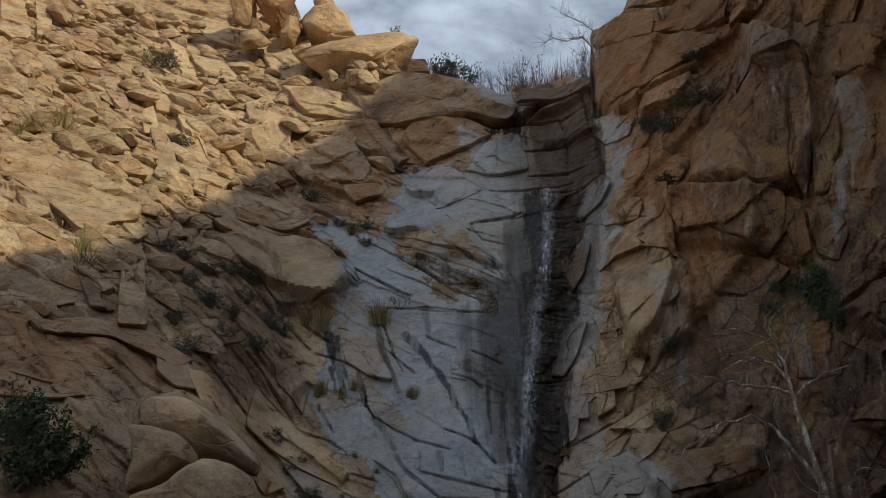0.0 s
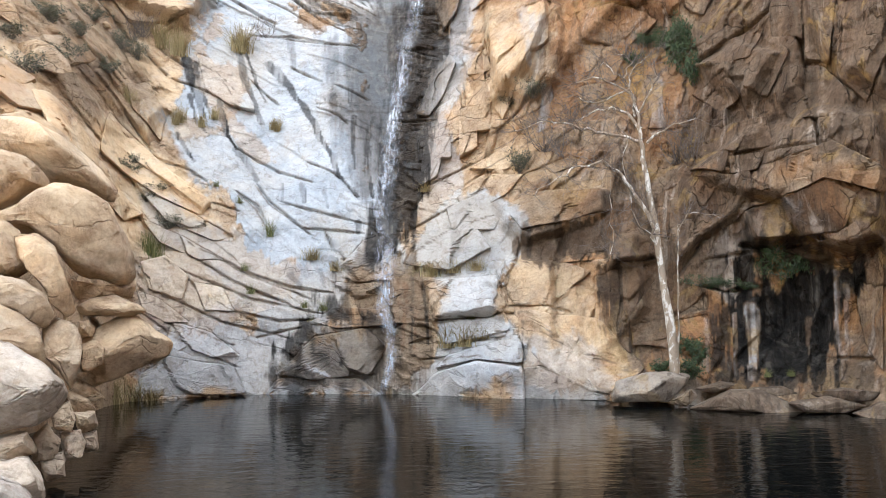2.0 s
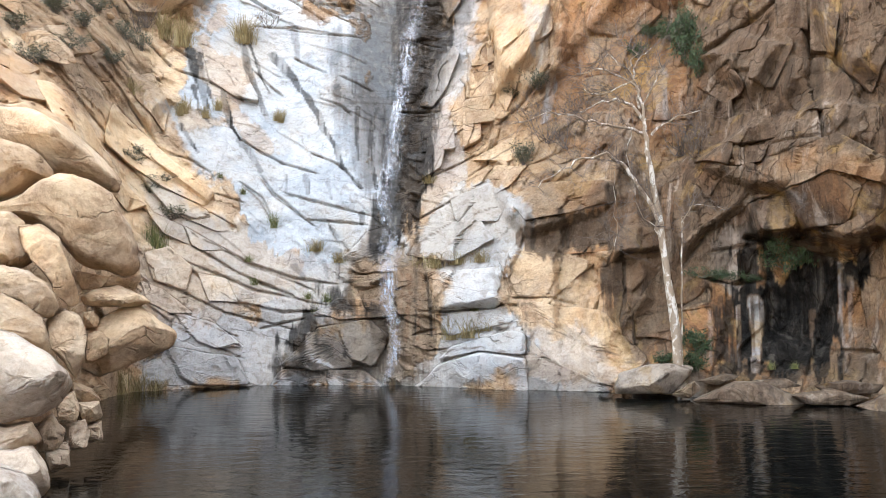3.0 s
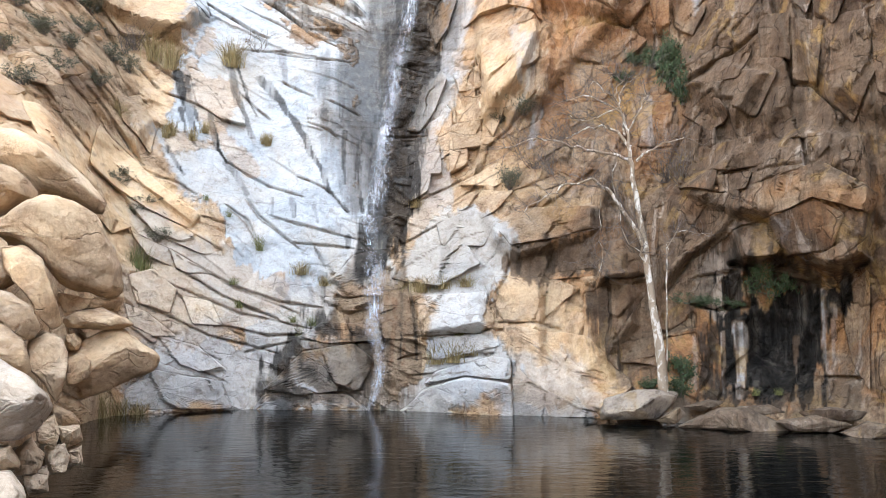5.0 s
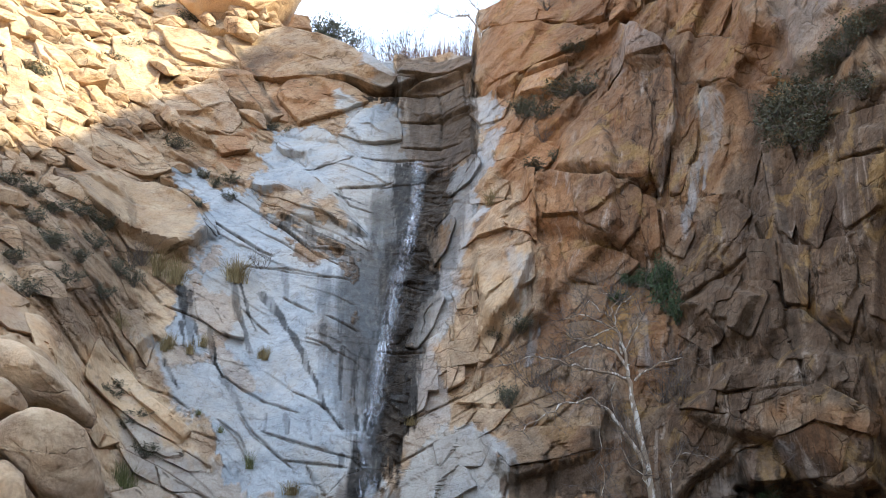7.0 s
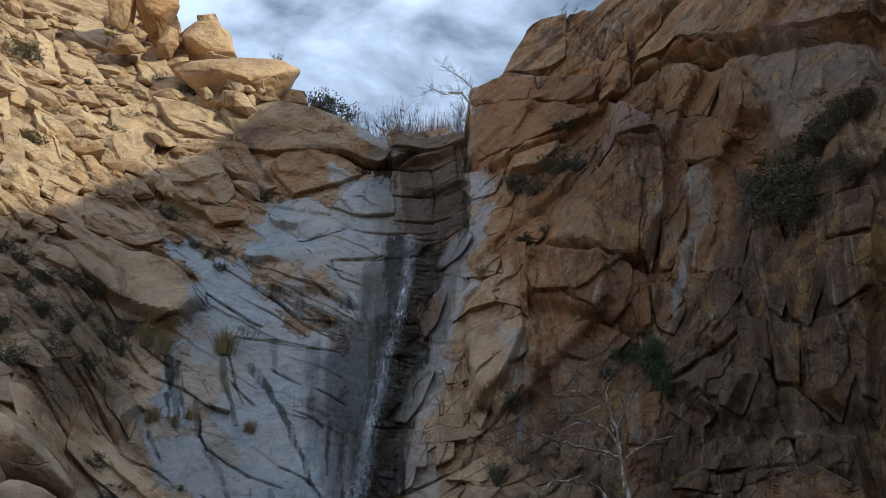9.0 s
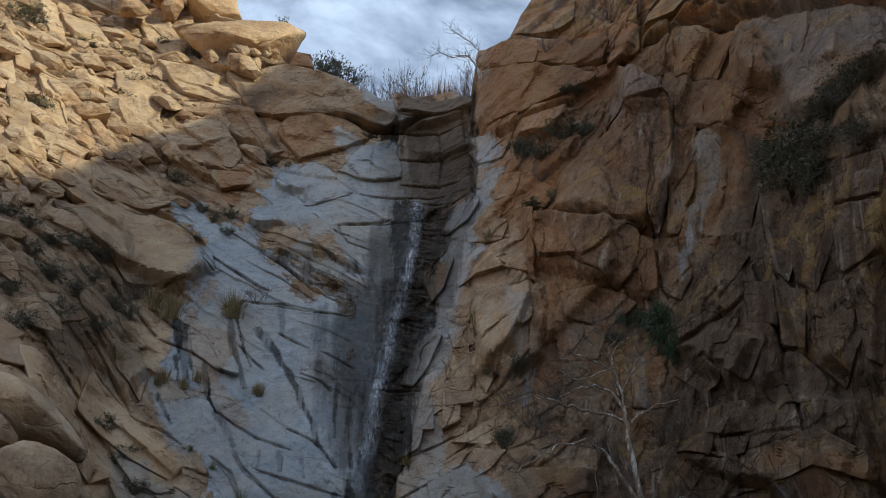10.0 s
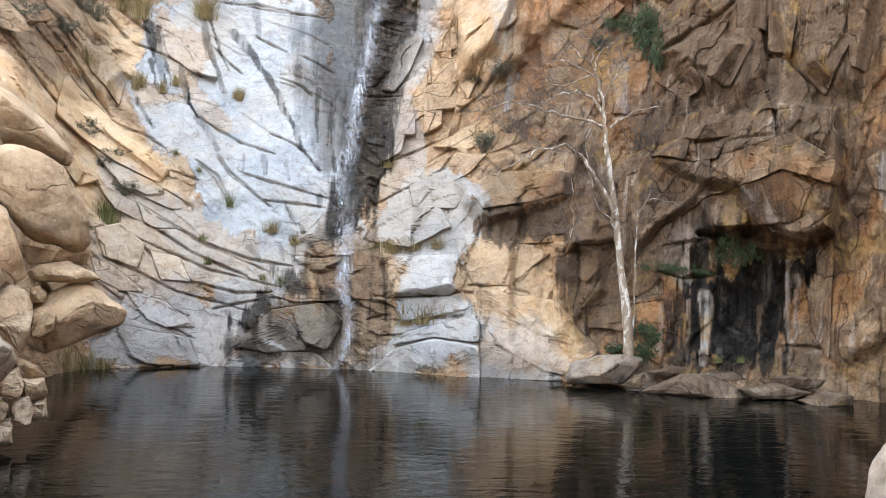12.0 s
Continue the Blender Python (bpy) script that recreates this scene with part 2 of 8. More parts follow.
column(-62, 8, 11, 15, 19, 24, 29, 34, 39, 53)
column(-40, 10.5, 13, 17, 22, 27.5, 33, 38, 43, 57)
column(-28, 12.6, 13.6, 16.7, 22, 27.5, 32.5, 37, 42, 54)
column(-21, 17.6, 17.2, 18.9, 23.5, 28.5, 33, 37, 41.5, 52.5)
column(-18.4, 20.2, 20.6, 22, 25.2, 29.5, 33.5, 37, 41, 51)
column(-17.2, 21.5, 22, 23, 26, 30, 33.5, 37, 40.5, 49.5)
column(-8, 22, 22.6, 24, 26.5, 29.5, 32.5, 35, 37.5, 46.5)
column(-3, 21.5, 21.9, 23, 25.4, 28.6, 31.4, 33.6, 36.5, 45.5)
column(0, 21.2, 21.7, 23.3, 25.6, 28.8, 31.4, 33.4, 36, 44)
column(4, 20.6, 21.1, 22.8, 25.0, 28.0, 30.9, 33.2, 36, 44)
column(7, 20.0, 20.7, 22.0, 23.8, 26.2, 29.2, 31.8, 34.5, 43.5)
column(10, 19.8, 20.4, 21.6, 23.0, 25.0, 27.6, 30.2, 33, 43)
column(14, 19.3, 20.2, 21, 22.3, 24.2, 26.6, 29.2, 32, 42)
column(19, 18.4, 20.4, 20.8, 21.6, 23, 25, 27.5, 30.5, 41.5)
column(22, 18.3, 20.9, 20.2, 21.1, 22.4, 24.2, 26.5, 30, 40, ledge=20.5)
column(27, 18.3, 20.9, 19.0, 19.7, 20.8, 22.6, 25, 28, 38, ledge=20.5)
column(33, 18.4, 19, 18.2, 18.2, 19, 20.6, 23, 26, 36)
column(44, 16, 16.4, 16.5, 16.9, 17.8, 19.4, 21, 24, 34)
column(70, 20, 20.5, 21, 22, 23.5, 25, 27, 30, 40)


def smooth_table():
    """The wall's distance on an even grid of bearing (0.25 degrees) and height (0.25 m), its corners eased."""
    a, z = np.arange(-62, 70.01, 0.25), np.arange(-3, 46.01, 0.25)
    rows = np.array([np.interp(z, HEIGHTS, p) for p in PROFILES])
    table = np.array([np.interp(a, BEARINGS, rows[:, k]) for k in range(len(z))]).T
    for axis, width in ((0, 5), (1, 7), (0, 3), (1, 5)):
        pad = [(0, 0), (0, 0)]
        pad[axis] = (width // 2, width // 2)
        t = np.pad(table, pad, mode="edge")
        table = sum(np.roll(t, -k, axis)[: table.shape[0], : table.shape[1]] for k in range(width)) / width
    return table


TABLE = smooth_table()


def wall_distance(a, z):
    """Bilinear look-up of the wall's distance."""
    i = np.clip((np.asarray(a, float) + 62) * 4, 0, TABLE.shape[0] - 1.001)
    k = np.clip((np.asarray(z, float) + 3) * 4, 0, TABLE.shape[1] - 1.001)
    i0, k0 = i.astype(int), k.astype(int)
    fi, fk = i - i0, k - k0
    return ((1 - fi) * ((1 - fk) * TABLE[i0, k0] + fk * TABLE[i0, k0 + 1])
            + fi * ((1 - fk) * TABLE[i0 + 1, k0] + fk * TABLE[i0 + 1, k0 + 1]))


RIM_BEARINGS = [-62, -38, -24, -19.05, -17.26, -15.84, -12.01, -8.13, -6.11, -3.6, -1.04, 0.95, 6.36, 6.92, 9.34, 10.06, 11.79, 14.91, 17.83, 30, 40, 48, 70]
RIM_HEIGHTS = [44, 44, 43.5, 45.48, 37.26, 31.6, 30.16, 25.96, 25.3, 24.06, 22.52, 22.84, 21.86, 25.06, 24.68, 25.36, 28.26, 27.92, 27.84, 28.5, 25, 12, 5]


def rim_height(a):
    return np.interp(a, RIM_BEARINGS, RIM_HEIGHTS)


# ---- noise for shaping rock ----
def lattice(i, j, k, seed):
    h = (i * 374761393 + j * 668265263 + k * 2147483647 + seed * 974711) & 0xFFFFFFFF
    h = ((h ^ (h >> 13)) * 1274126177) & 0xFFFFFFFF
    return ((h ^ (h >> 16)) & 0xFFFF) / 65535.0


def value_noise(p, seed=0):
    b = np.floor(p).astype(np.int64)
    f = p - b
    f = f * f * (3 - 2 * f)
    total = 0
    for di in (0, 1):
        for dj in (0, 1):
            for dk in (0, 1):
                w = (f[:, 0] if di else 1 - f[:, 0]) * (f[:, 1] if dj else 1 - f[:, 1]) * (f[:, 2] if dk else 1 - f[:, 2])
                total = total + w * lattice(b[:, 0] + di, b[:, 1] + dj, b[:, 2] + dk, seed)
    return total * 2 - 1


def fractal(p, octaves=4, seed=0, gain=0.5):
    total, size = 0, 1.0
    for o in range(octaves):
        total = total + size * value_noise(p * 2.03 ** o + 17.3 * o, seed + o)
        size *= gain
    return total


def plates(u, w, long, short, dip, seed, soft=0.0):
    """Broken plates of rock on the wall: per point the plate's own height (0..1), a lean across it, and the distance to its nearest joint. soft: eases the steps at the joints (about 20)."""
    c, s = math.cos(radians(dip)), math.sin(radians(dip))
    x, y = (u * c + w * s) / long, (-u * s + w * c) / short
    bx, by = np.floor(x).astype(np.int64), np.floor(y).astype(np.int64)
    best = np.full(len(u), 9.0)
    second = np.full(len(u), 9.0)
    tall, lx, ly = np.zeros(len(u)), np.zeros(len(u)), np.zeros(len(u))
    share, eased, slope = 1e-12, 0.0, 0.0
    for i in (-1, 0, 1):
        for k in (-1, 0, 1):
            ci, ck = bx + i, by + k
            dx = ci + 0.1 + 0.8 * lattice(ci, ck, 0 * ci, seed) - x
            dy = ck + 0.1 + 0.8 * lattice(ci, ck, 0 * ci + 1, seed) - y
            d = np.abs(dx) + np.abs(dy) * 0.9 + 0.25 * np.hypot(dx, dy)
            closer = d < best
            second = np.where(closer, best, np.minimum(second, d))
            tall = np.where(closer, lattice(ci, ck, 0 * ci + 2, seed), tall)
            lx = np.where(closer, dx * (lattice(ci, ck, 0 * ci + 3, seed) - 0.5), lx)
            ly = np.where(closer, dy * (lattice(ci, ck, 0 * ci + 4, seed) - 0.25), ly)
            best = np.where(closer, d, best)
            if soft:
                weight = np.exp(-soft * d)
                share = share + weight
                eased = eased + weight * lattice(ci, ck, 0 * ci + 2, seed)
                slope = slope + weight * (dx * (lattice(ci, ck, 0 * ci + 3, seed) - 0.5) + dy * (lattice(ci, ck, 0 * ci + 4, seed) - 0.25))
    return (eased / share, slope / share, second - best) if soft else (tall, lx + ly, second - best)


def span(x, a, b):
    """0 below a, 1 above b, eased between."""
    t = np.clip((x - a) / (b - a), 0, 1)
    return t * t * (3 - 2 * t)


def inside(a, z, poly):
    """Which points lie in a polygon of bearing and height."""
    hit = np.zeros(len(a), bool)
    for (x0, y0), (x1, y1) in zip(poly, poly[1:] + poly[:1]):
        if y0 != y1:
            hit ^= ((y0 > z) != (y1 > z)) & (a < (x1 - x0) * (z - y0) / (y1 - y0) + x0)
    return hit


def to_line(a, z, line, scale=0.42):
    """Distance in metres from a line over the wall, and how far along it (0..1); scale: metres in a degree."""
    best, along = np.full(len(a), 99.0), np.zeros(len(a))
    n = len(line) - 1
    for k, ((x0, y0), (x1, y1)) in enumerate(zip(line, line[1:])):
        dx, dy = (x1 - x0) * scale, y1 - y0
        px_, py_ = (a - x0) * scale, z - y0
        t = np.clip((px_ * dx + py_ * dy) / (dx * dx + dy * dy + 1e-9), 0, 1)
        d = np.hypot(px_ - t * dx, py_ - t * dy)
        closer = d < best
        best, along = np.where(closer, d, best), np.where(closer, (k + t) / n, along)
    return best, along


ZONES, STREAKS, CRACKS, BLOCKS, FORMS = [], [], [], [], []


def block(outline, proud, lean, tip):
    """A block of rock set in the wall: its outline in bearing and height, how far it stands out, and how it leans sideways and up."""
    share = 0.55 if outline[0][0] > 5 else 1.0
    BLOCKS.append((outline, proud * share, lean, tip))


ZONES.append(("white", [(-3.73, 20.26), (0.58, 20.26), (1.32, 17.38), (0.72, 16.42), (0.78, 14.84), (0.43, 13.36), (-0.71, 11.68), (-3.15, 11.84), (-5.59, 12.5), (-8.09, 13.72), (-9.84, 15.2), (-9.67, 17.24), (-8.19, 18.76), (-4.92, 19.1), (-3.57, 17.7)], 1.0, 0.3))
ZONES.append(("white", [(-14.23, 15.92), (-12.23, 15.38), (-9.45, 15.2), (-7.3, 13.7), (-3.15, 11.84), (0.1, 11.7), (0.14, 10.92), (-0.55, 9.02), (-0.82, 7.38), (-0.84, 3.36), (-3.03, 3.36), (-8.03, 3.36), (-13.57, 6.06), (-14.6, 7.48), (-13.7, 10.16), (-13.6, 11.7), (-12.19, 12.34), (-13.67, 14.64)], 1.0, 0.3))
ZONES.append(("white", [(-14.89, 7.68), (-12.77, 8.8), (-9.49, 11.0), (-1.86, 10.8), (-1.53, 4.56), (-2.3, 3.9), (-3.83, 2.68), (-4.58, 1.8), (-6.82, 0.94), (-8.28, -0.04), (-16.38, 0.12), (-15.73, 0.78), (-14.37, 1.3), (-13.69, 1.86), (-10.49, 1.84), (-6.08, 3.02), (-10.16, 4.44), (-13.79, 6.04)], 0.8, 0.5))
ZONES.append(("white", [(-16.85, 3.56), (-10.49, 2.42), (-10.45, 0.0), (-16.38, 0.12), (-15.73, 0.78), (-14.37, 1.3), (-15.44, 2.42)], 0.55, 0.6))
ZONES.append(("white", [(0.77, 4.22), (2.32, 4.68), (5.82, 5.4), (7.75, 5.3), (8.46, 4.04), (7.67, 3.32), (7.6, 1.78), (9.84, 1.24), (7.52, 0.06), (1.45, -0.02), (2.23, 0.68), (2.62, 1.22), (2.28, 2.96), (0.75, 3.28)], 0.9, 0.3))
ZONES.append(("white", [(3.37, 10.74), (4.56, 12.62), (6.22, 15.24), (8.38, 16.36), (9.24, 16.2), (7.06, 13.76), (6.2, 11.44), (4.98, 10.52), (4.22, 7.64), (1.89, 7.36), (2.62, 8.94)], 0.75, 0.25))
ZONES.append(("white", [(1.45, -0.02), (2.99, 0.68), (7.6, 1.78), (11.36, 1.5), (15.01, 0.74), (20.0, 0.64), (19.58, -0.08), (9.02, -0.06)], 0.5, 0.4))
ZONES.append(("white", [(6.39, 19.12), (9.03, 18.1), (9.45, 16.56), (6.84, 17.6)], 0.8, 0.2))
ZONES.append(("white", [(17.69, 18.6), (21.5, 17.6), (21.66, 15.96), (17.48, 16.6)], 0.15, 0.4))
ZONES.append(("white", [(28.16, 16.5), (36.3, 13.76), (31.57, 12.98), (27.62, 14.4)], 0.12, 0.5))
ZONES.append(("white", [(-1.74, 23.0), (0.5, 23.04), (0.71, 20.98), (-0.92, 20.96)], 0.8, 0.15))
ZONES.append(("rust", [(7.17, 24.76), (14.41, 22.7), (19.63, 20.16), (24.62, 18.02), (23.49, 14.44), (20.79, 11.18), (18.93, 9.56), (16.35, 10.76), (13.44, 14.56), (11.22, 12.9), (7.91, 14.36), (8.4, 17.34), (6.68, 19.98)], 0.75, 0.6))
ZONES.append(("rust", [(10.65, 10.12), (13.46, 10.08), (12.74, 6.76), (10.05, 6.88)], 0.75, 0.5))
ZONES.append(("rust", [(14.8, 9.16), (20.33, 8.98), (20.51, 6.6), (18.27, 5.56), (15.42, 6.86)], 0.75, 0.6))
ZONES.append(("rust", [(-34.43, 8.04), (-29.53, 8.14), (-22.97, 7.42), (-23.83, 6.2), (-33.55, 5.34)], 0.5, 0.6))
ZONES.append(("rust", [(-34.48, 30.36), (-31.29, 33.26), (-30.48, 23.18), (-32.54, 21.46)], 0.6, 0.6))
ZONES.append(("rust", [(-19.96, 39.82), (-17.08, 38.88), (-16.71, 31.36), (-21.08, 31.44)], 0.6, 0.5))
ZONES.append(("rust", [(-13.07, 22.82), (-7.28, 22.64), (-3.76, 20.64), (-5.34, 19.14), (-8.66, 19.34), (-11.19, 20.26)], 0.5, 0.4))
ZONES.append(("rust", [(-12.57, 18.22), (-10.19, 18.34), (-9.67, 17.24), (-11.53, 16.1)], 0.9, 0.2))
ZONES.append(("rust", [(-24.83, 7.94), (-21.66, 7.48), (-19.31, 6.48), (-21.59, 5.76), (-24.77, 6.66)], 0.2, 0.5))
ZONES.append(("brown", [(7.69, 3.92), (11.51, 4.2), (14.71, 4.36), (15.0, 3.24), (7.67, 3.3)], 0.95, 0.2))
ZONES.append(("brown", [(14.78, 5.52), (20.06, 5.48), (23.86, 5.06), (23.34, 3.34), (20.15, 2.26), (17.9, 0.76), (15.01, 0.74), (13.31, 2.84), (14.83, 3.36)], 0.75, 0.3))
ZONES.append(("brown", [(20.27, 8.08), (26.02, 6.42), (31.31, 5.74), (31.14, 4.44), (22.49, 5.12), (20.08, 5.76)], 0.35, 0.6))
ZONES.append(("brown", [(27.11, 12.62), (35.51, 11.96), (32.14, 5.0), (28.76, 5.9), (27.56, 9.26)], 0.4, 0.8))
ZONES.append(("brown", [(1.36, 23.1), (6.7, 21.74), (7.07, 14.92), (0.72, 16.42), (1.25, 19.52)], 0.35, 1.0))
ZONES.append(("brown", [(20.53, 20.72), (23.0, 21.82), (28.48, 20.88), (38.66, 16.34), (38.13, 15.16), (31.86, 16.48), (25.83, 19.22)], 0.45, 0.6))
ZONES.append(("brown", [(18.72, 17.06), (21.47, 17.7), (21.43, 12.8), (17.74, 12.96)], 0.6, 0.5))
ZONES.append(("dirt", [(-24.77, 13.08), (-18.52, 12.3), (-15.23, 9.56), (-15.21, 7.84), (-18.12, 7.46), (-22.71, 8.7), (-24.9, 9.4)], 0.1, 0.7))
ZONES.append(("dirt", [(19.99, 0.54), (30.66, 0.62), (30.6, 0.2), (20.31, 0.2)], 0.55, 0.3))
ZONES.append(("dirt", [(15.74, 0.76), (20.01, 0.76), (19.64, 0.48), (15.0, 0.56)], 0.7, 0.2))
ZONES.append(("wet", [(0.72, 16.42), (6.22, 15.24), (4.96, 14.2), (3.73, 12.8), (3.37, 10.74), (1.89, 7.36), (1.24, 5.24), (-0.14, 3.68), (-1.94, 3.36), (-1.08, 5.9), (-0.55, 9.02), (0.1, 11.7), (0.83, 13.64)], 0.84, 0.3))
ZONES.append(("wet", [(1.64, 9.84), (3.99, 9.9), (3.16, 7.7), (1.76, 5.38), (0.79, 5.22)], 0.7, 0.3))
ZONES.append(("wet", [(13.69, 2.96), (15.17, 2.96), (15.41, 1.24), (14.3, 1.0), (13.61, 1.76)], 0.6, 0.25))
ZONES.append(("wet", [(-2.9, 20.58), (0.56, 20.64), (0.58, 20.2), (-2.88, 20.2)], 0.9, 0.12))
STREAKS.append(("wet", [(-5.33, 13.92), (-1.55, 12.18)], 0.15, 0.7))
STREAKS.append(("wet", [(-7.28, 13.56), (-3.17, 12.1), (0.12, 11.18)], 0.14, 0.7))
STREAKS.append(("wet", [(-8.06, 13.42), (-3.91, 11.46), (0.15, 10.68)], 0.12, 0.7))
STREAKS.append(("wet", [(-3.28, 13.52), (-0.76, 12.5)], 0.16, 0.8))
STREAKS.append(("wet", [(14.54, 4.72), (14.45, 3.24)], 0.35, 0.65))
STREAKS.append(("wet", [(9.22, 4.04), (9.38, 3.38)], 0.3, 0.6))
STREAKS.append(("wet", [(11.5, 4.06), (11.85, 3.4)], 0.5, 0.4))
STREAKS.append(("wet", [(4.62, 4.0), (4.41, 3.54)], 0.5, 0.25))
STREAKS.append(("wet", [(-17.56, 13.26), (-17.31, 11.86)], 0.3, 0.4))
STREAKS.append(("wet", [(-18.95, 12.6), (-18.41, 11.78)], 0.3, 0.35))
STREAKS.append(("white", [(23.66, 14.26), (23.62, 13.14), (22.86, 11.96)], 0.5, 0.95))
STREAKS.append(("white", [(24.44, 14.04), (24.17, 12.42)], 0.2, 0.8))
STREAKS.append(("white", [(22.59, 11.82), (21.53, 10.0)], 0.35, 0.75))
STREAKS.append(("white", [(31.67, 9.54), (31.56, 8.48)], 0.4, 0.6))
STREAKS.append(("white", [(27.23, 11.72), (27.37, 10.38), (27.64, 8.94)], 0.3, 0.6))
STREAKS.append(("white", [(9.24, 10.4), (9.56, 8.68)], 0.3, 0.7))
STREAKS.append(("white", [(10.9, 7.94), (10.25, 6.88)], 0.45, 0.85))
STREAKS.append(("white", [(21.31, 13.9), (19.86, 11.48)], 0.35, 0.5))
STREAKS.append(("white", [(18.19, 7.64), (18.18, 6.56)], 0.6, 0.6))
STREAKS.append(("white", [(2.52, 20.72), (2.68, 19.42)], 0.2, 0.8))
STREAKS.append(("rust", [(29.33, 14.66), (29.31, 13.3)], 0.4, 0.9))
STREAKS.append(("rust", [(32.14, 7.52), (32.64, 6.52)], 0.6, 0.6))
CRACKS.append(([(7.81, 2.12), (9.89, 2.18), (12.14, 1.96)], 0.055, 0.12))
CRACKS.append(([(8.53, 1.36), (11.35, 1.24), (15.01, 0.74)], 0.055, 0.12))
CRACKS.append(([(8.74, 1.78), (8.72, -0.04)], 0.055, 0.12))
CRACKS.append(([(9.82, 0.72), (11.3, 0.46), (14.42, 0.1)], 0.055, 0.12))
CRACKS.append(([(20.42, 5.48), (23.17, 5.08), (23.82, 4.7)], 0.055, 0.12))
CRACKS.append(([(15.08, 1.76), (17.99, 1.88), (20.82, 2.0)], 0.055, 0.12))
CRACKS.append(([(1.56, 5.38), (3.9, 5.84), (6.23, 6.2)], 0.055, 0.12))
CRACKS.append(([(1.16, 4.22), (3.87, 4.82), (6.2, 5.22)], 0.055, 0.12))
CRACKS.append(([(1.53, 3.58), (3.85, 4.16), (6.95, 4.54)], 0.055, 0.12))
CRACKS.append(([(-14.73, 1.86), (-10.48, 1.26)], 0.055, 0.12))
CRACKS.append(([(-15.79, 2.7), (-11.21, 1.84), (-6.82, 1.38)], 0.055, 0.12))
CRACKS.append(([(-13.72, 3.16), (-9.4, 2.42), (-4.58, 2.02)], 0.055, 0.12))
CRACKS.append(([(-13.39, 3.92), (-9.41, 3.02), (-5.33, 2.4)], 0.055, 0.12))
CRACKS.append(([(2.25, 1.78), (6.84, 1.88)], 0.055, 0.12))
CRACKS.append(([(3.0, 1.22), (7.59, 1.58)], 0.055, 0.12))
CRACKS.append(([(-13.38, 3.6), (-10.5, 2.86), (-6.82, 2.26)], 0.055, 0.12))
CRACKS.append(([(-15.13, 3.58), (-11.93, 2.42), (-9.03, 1.82)], 0.055, 0.12))
CRACKS.append(([(-16.46, 2.14), (-13.32, 1.28), (-10.11, 0.7)], 0.055, 0.12))
CRACKS.append(([(-11.91, 13.08), (-9.48, 12.24), (-8.03, 11.56)], 0.055, 0.12))
CRACKS.append(([(-11.78, 14.92), (-8.08, 13.56), (-4.72, 11.64), (-2.67, 10.94)], 0.055, 0.12))
CRACKS.append(([(-8.12, 14.0), (-4.85, 13.02), (-1.12, 11.8)], 0.055, 0.12))
CRACKS.append(([(-9.59, 13.08), (-7.15, 12.28), (-4.67, 11.12)], 0.055, 0.12))
CRACKS.append(([(-7.72, 18.0), (-5.72, 16.06)], 0.055, 0.12))
CRACKS.append(([(-5.72, 16.06), (-2.46, 16.72)], 0.055, 0.12))
CRACKS.append(([(-3.37, 14.88), (-1.31, 15.06), (0.77, 15.14)], 0.055, 0.12))
CRACKS.append(([(-3.37, 14.88), (-2.49, 13.98), (-0.82, 13.64)], 0.055, 0.12))
CRACKS.append(([(-9.72, 11.16), (-7.01, 11.1), (-4.63, 10.74)], 0.055, 0.12))
CRACKS.append(([(-1.87, 17.54), (0.67, 17.78)], 0.055, 0.12))
CRACKS.append(([(0.71, 16.58), (6.22, 15.4)], 0.055, 0.12))
CRACKS.append(([(0.53, 21.56), (3.17, 21.26), (5.36, 21.38)], 0.055, 0.12))
CRACKS.append(([(0.56, 20.82), (2.73, 21.46)], 0.055, 0.12))
CRACKS.append(([(2.35, 18.9), (6.24, 18.68)], 0.055, 0.12))
CRACKS.append(([(19.49, 18.86), (24.36, 16.66), (26.25, 15.56)], 0.055, 0.12))
CRACKS.append(([(21.97, 15.26), (24.32, 14.44), (27.71, 13.28)], 0.055, 0.12))
CRACKS.append(([(19.21, 16.64), (21.66, 15.96)], 0.055, 0.12))
CRACKS.append(([(21.62, 15.72), (21.47, 13.66), (19.86, 11.48)], 0.055, 0.12))
CRACKS.append(([(27.89, 13.9), (29.67, 13.18), (31.57, 12.98)], 0.055, 0.12))
CRACKS.append(([(31.56, 10.14), (34.47, 9.72)], 0.055, 0.12))
CRACKS.append(([(31.5, 8.36), (33.91, 8.54)], 0.055, 0.12))
CRACKS.append(([(28.01, 8.46), (28.82, 6.88), (30.35, 5.78)], 0.055, 0.12))
CRACKS.append(([(27.23, 11.72), (27.64, 8.94), (28.15, 6.96)], 0.055, 0.12))
CRACKS.append(([(29.21, 7.88), (30.56, 6.24)], 0.055, 0.12))
CRACKS.append(([(26.4, 11.56), (25.7, 9.24)], 0.055, 0.12))
CRACKS.append(([(31.66, 7.96), (31.9, 5.0)], 0.055, 0.12))
CRACKS.append(([(11.55, 11.5), (13.58, 11.32), (14.73, 10.7), (17.03, 9.98)], 0.055, 0.12))
CRACKS.append(([(13.32, 13.08), (18.92, 11.82)], 0.055, 0.12))
CRACKS.append(([(4.23, 7.08), (1.28, 4.58)], 0.055, 0.12))
CRACKS.append(([(5.02, 5.48), (7.32, 6.02), (10.82, 6.86)], 0.055, 0.12))
CRACKS.append(([(24.85, 5.4), (28.2, 5.34), (31.7, 4.6)], 0.055, 0.12))
CRACKS.append(([(-6.86, 22.14), (-3.82, 21.62), (-0.69, 20.78), (1.07, 20.78)], 0.3, 0.7))
CRACKS.append(([(-12.55, 25.8), (-8.25, 19.8)], 0.3, 0.7))
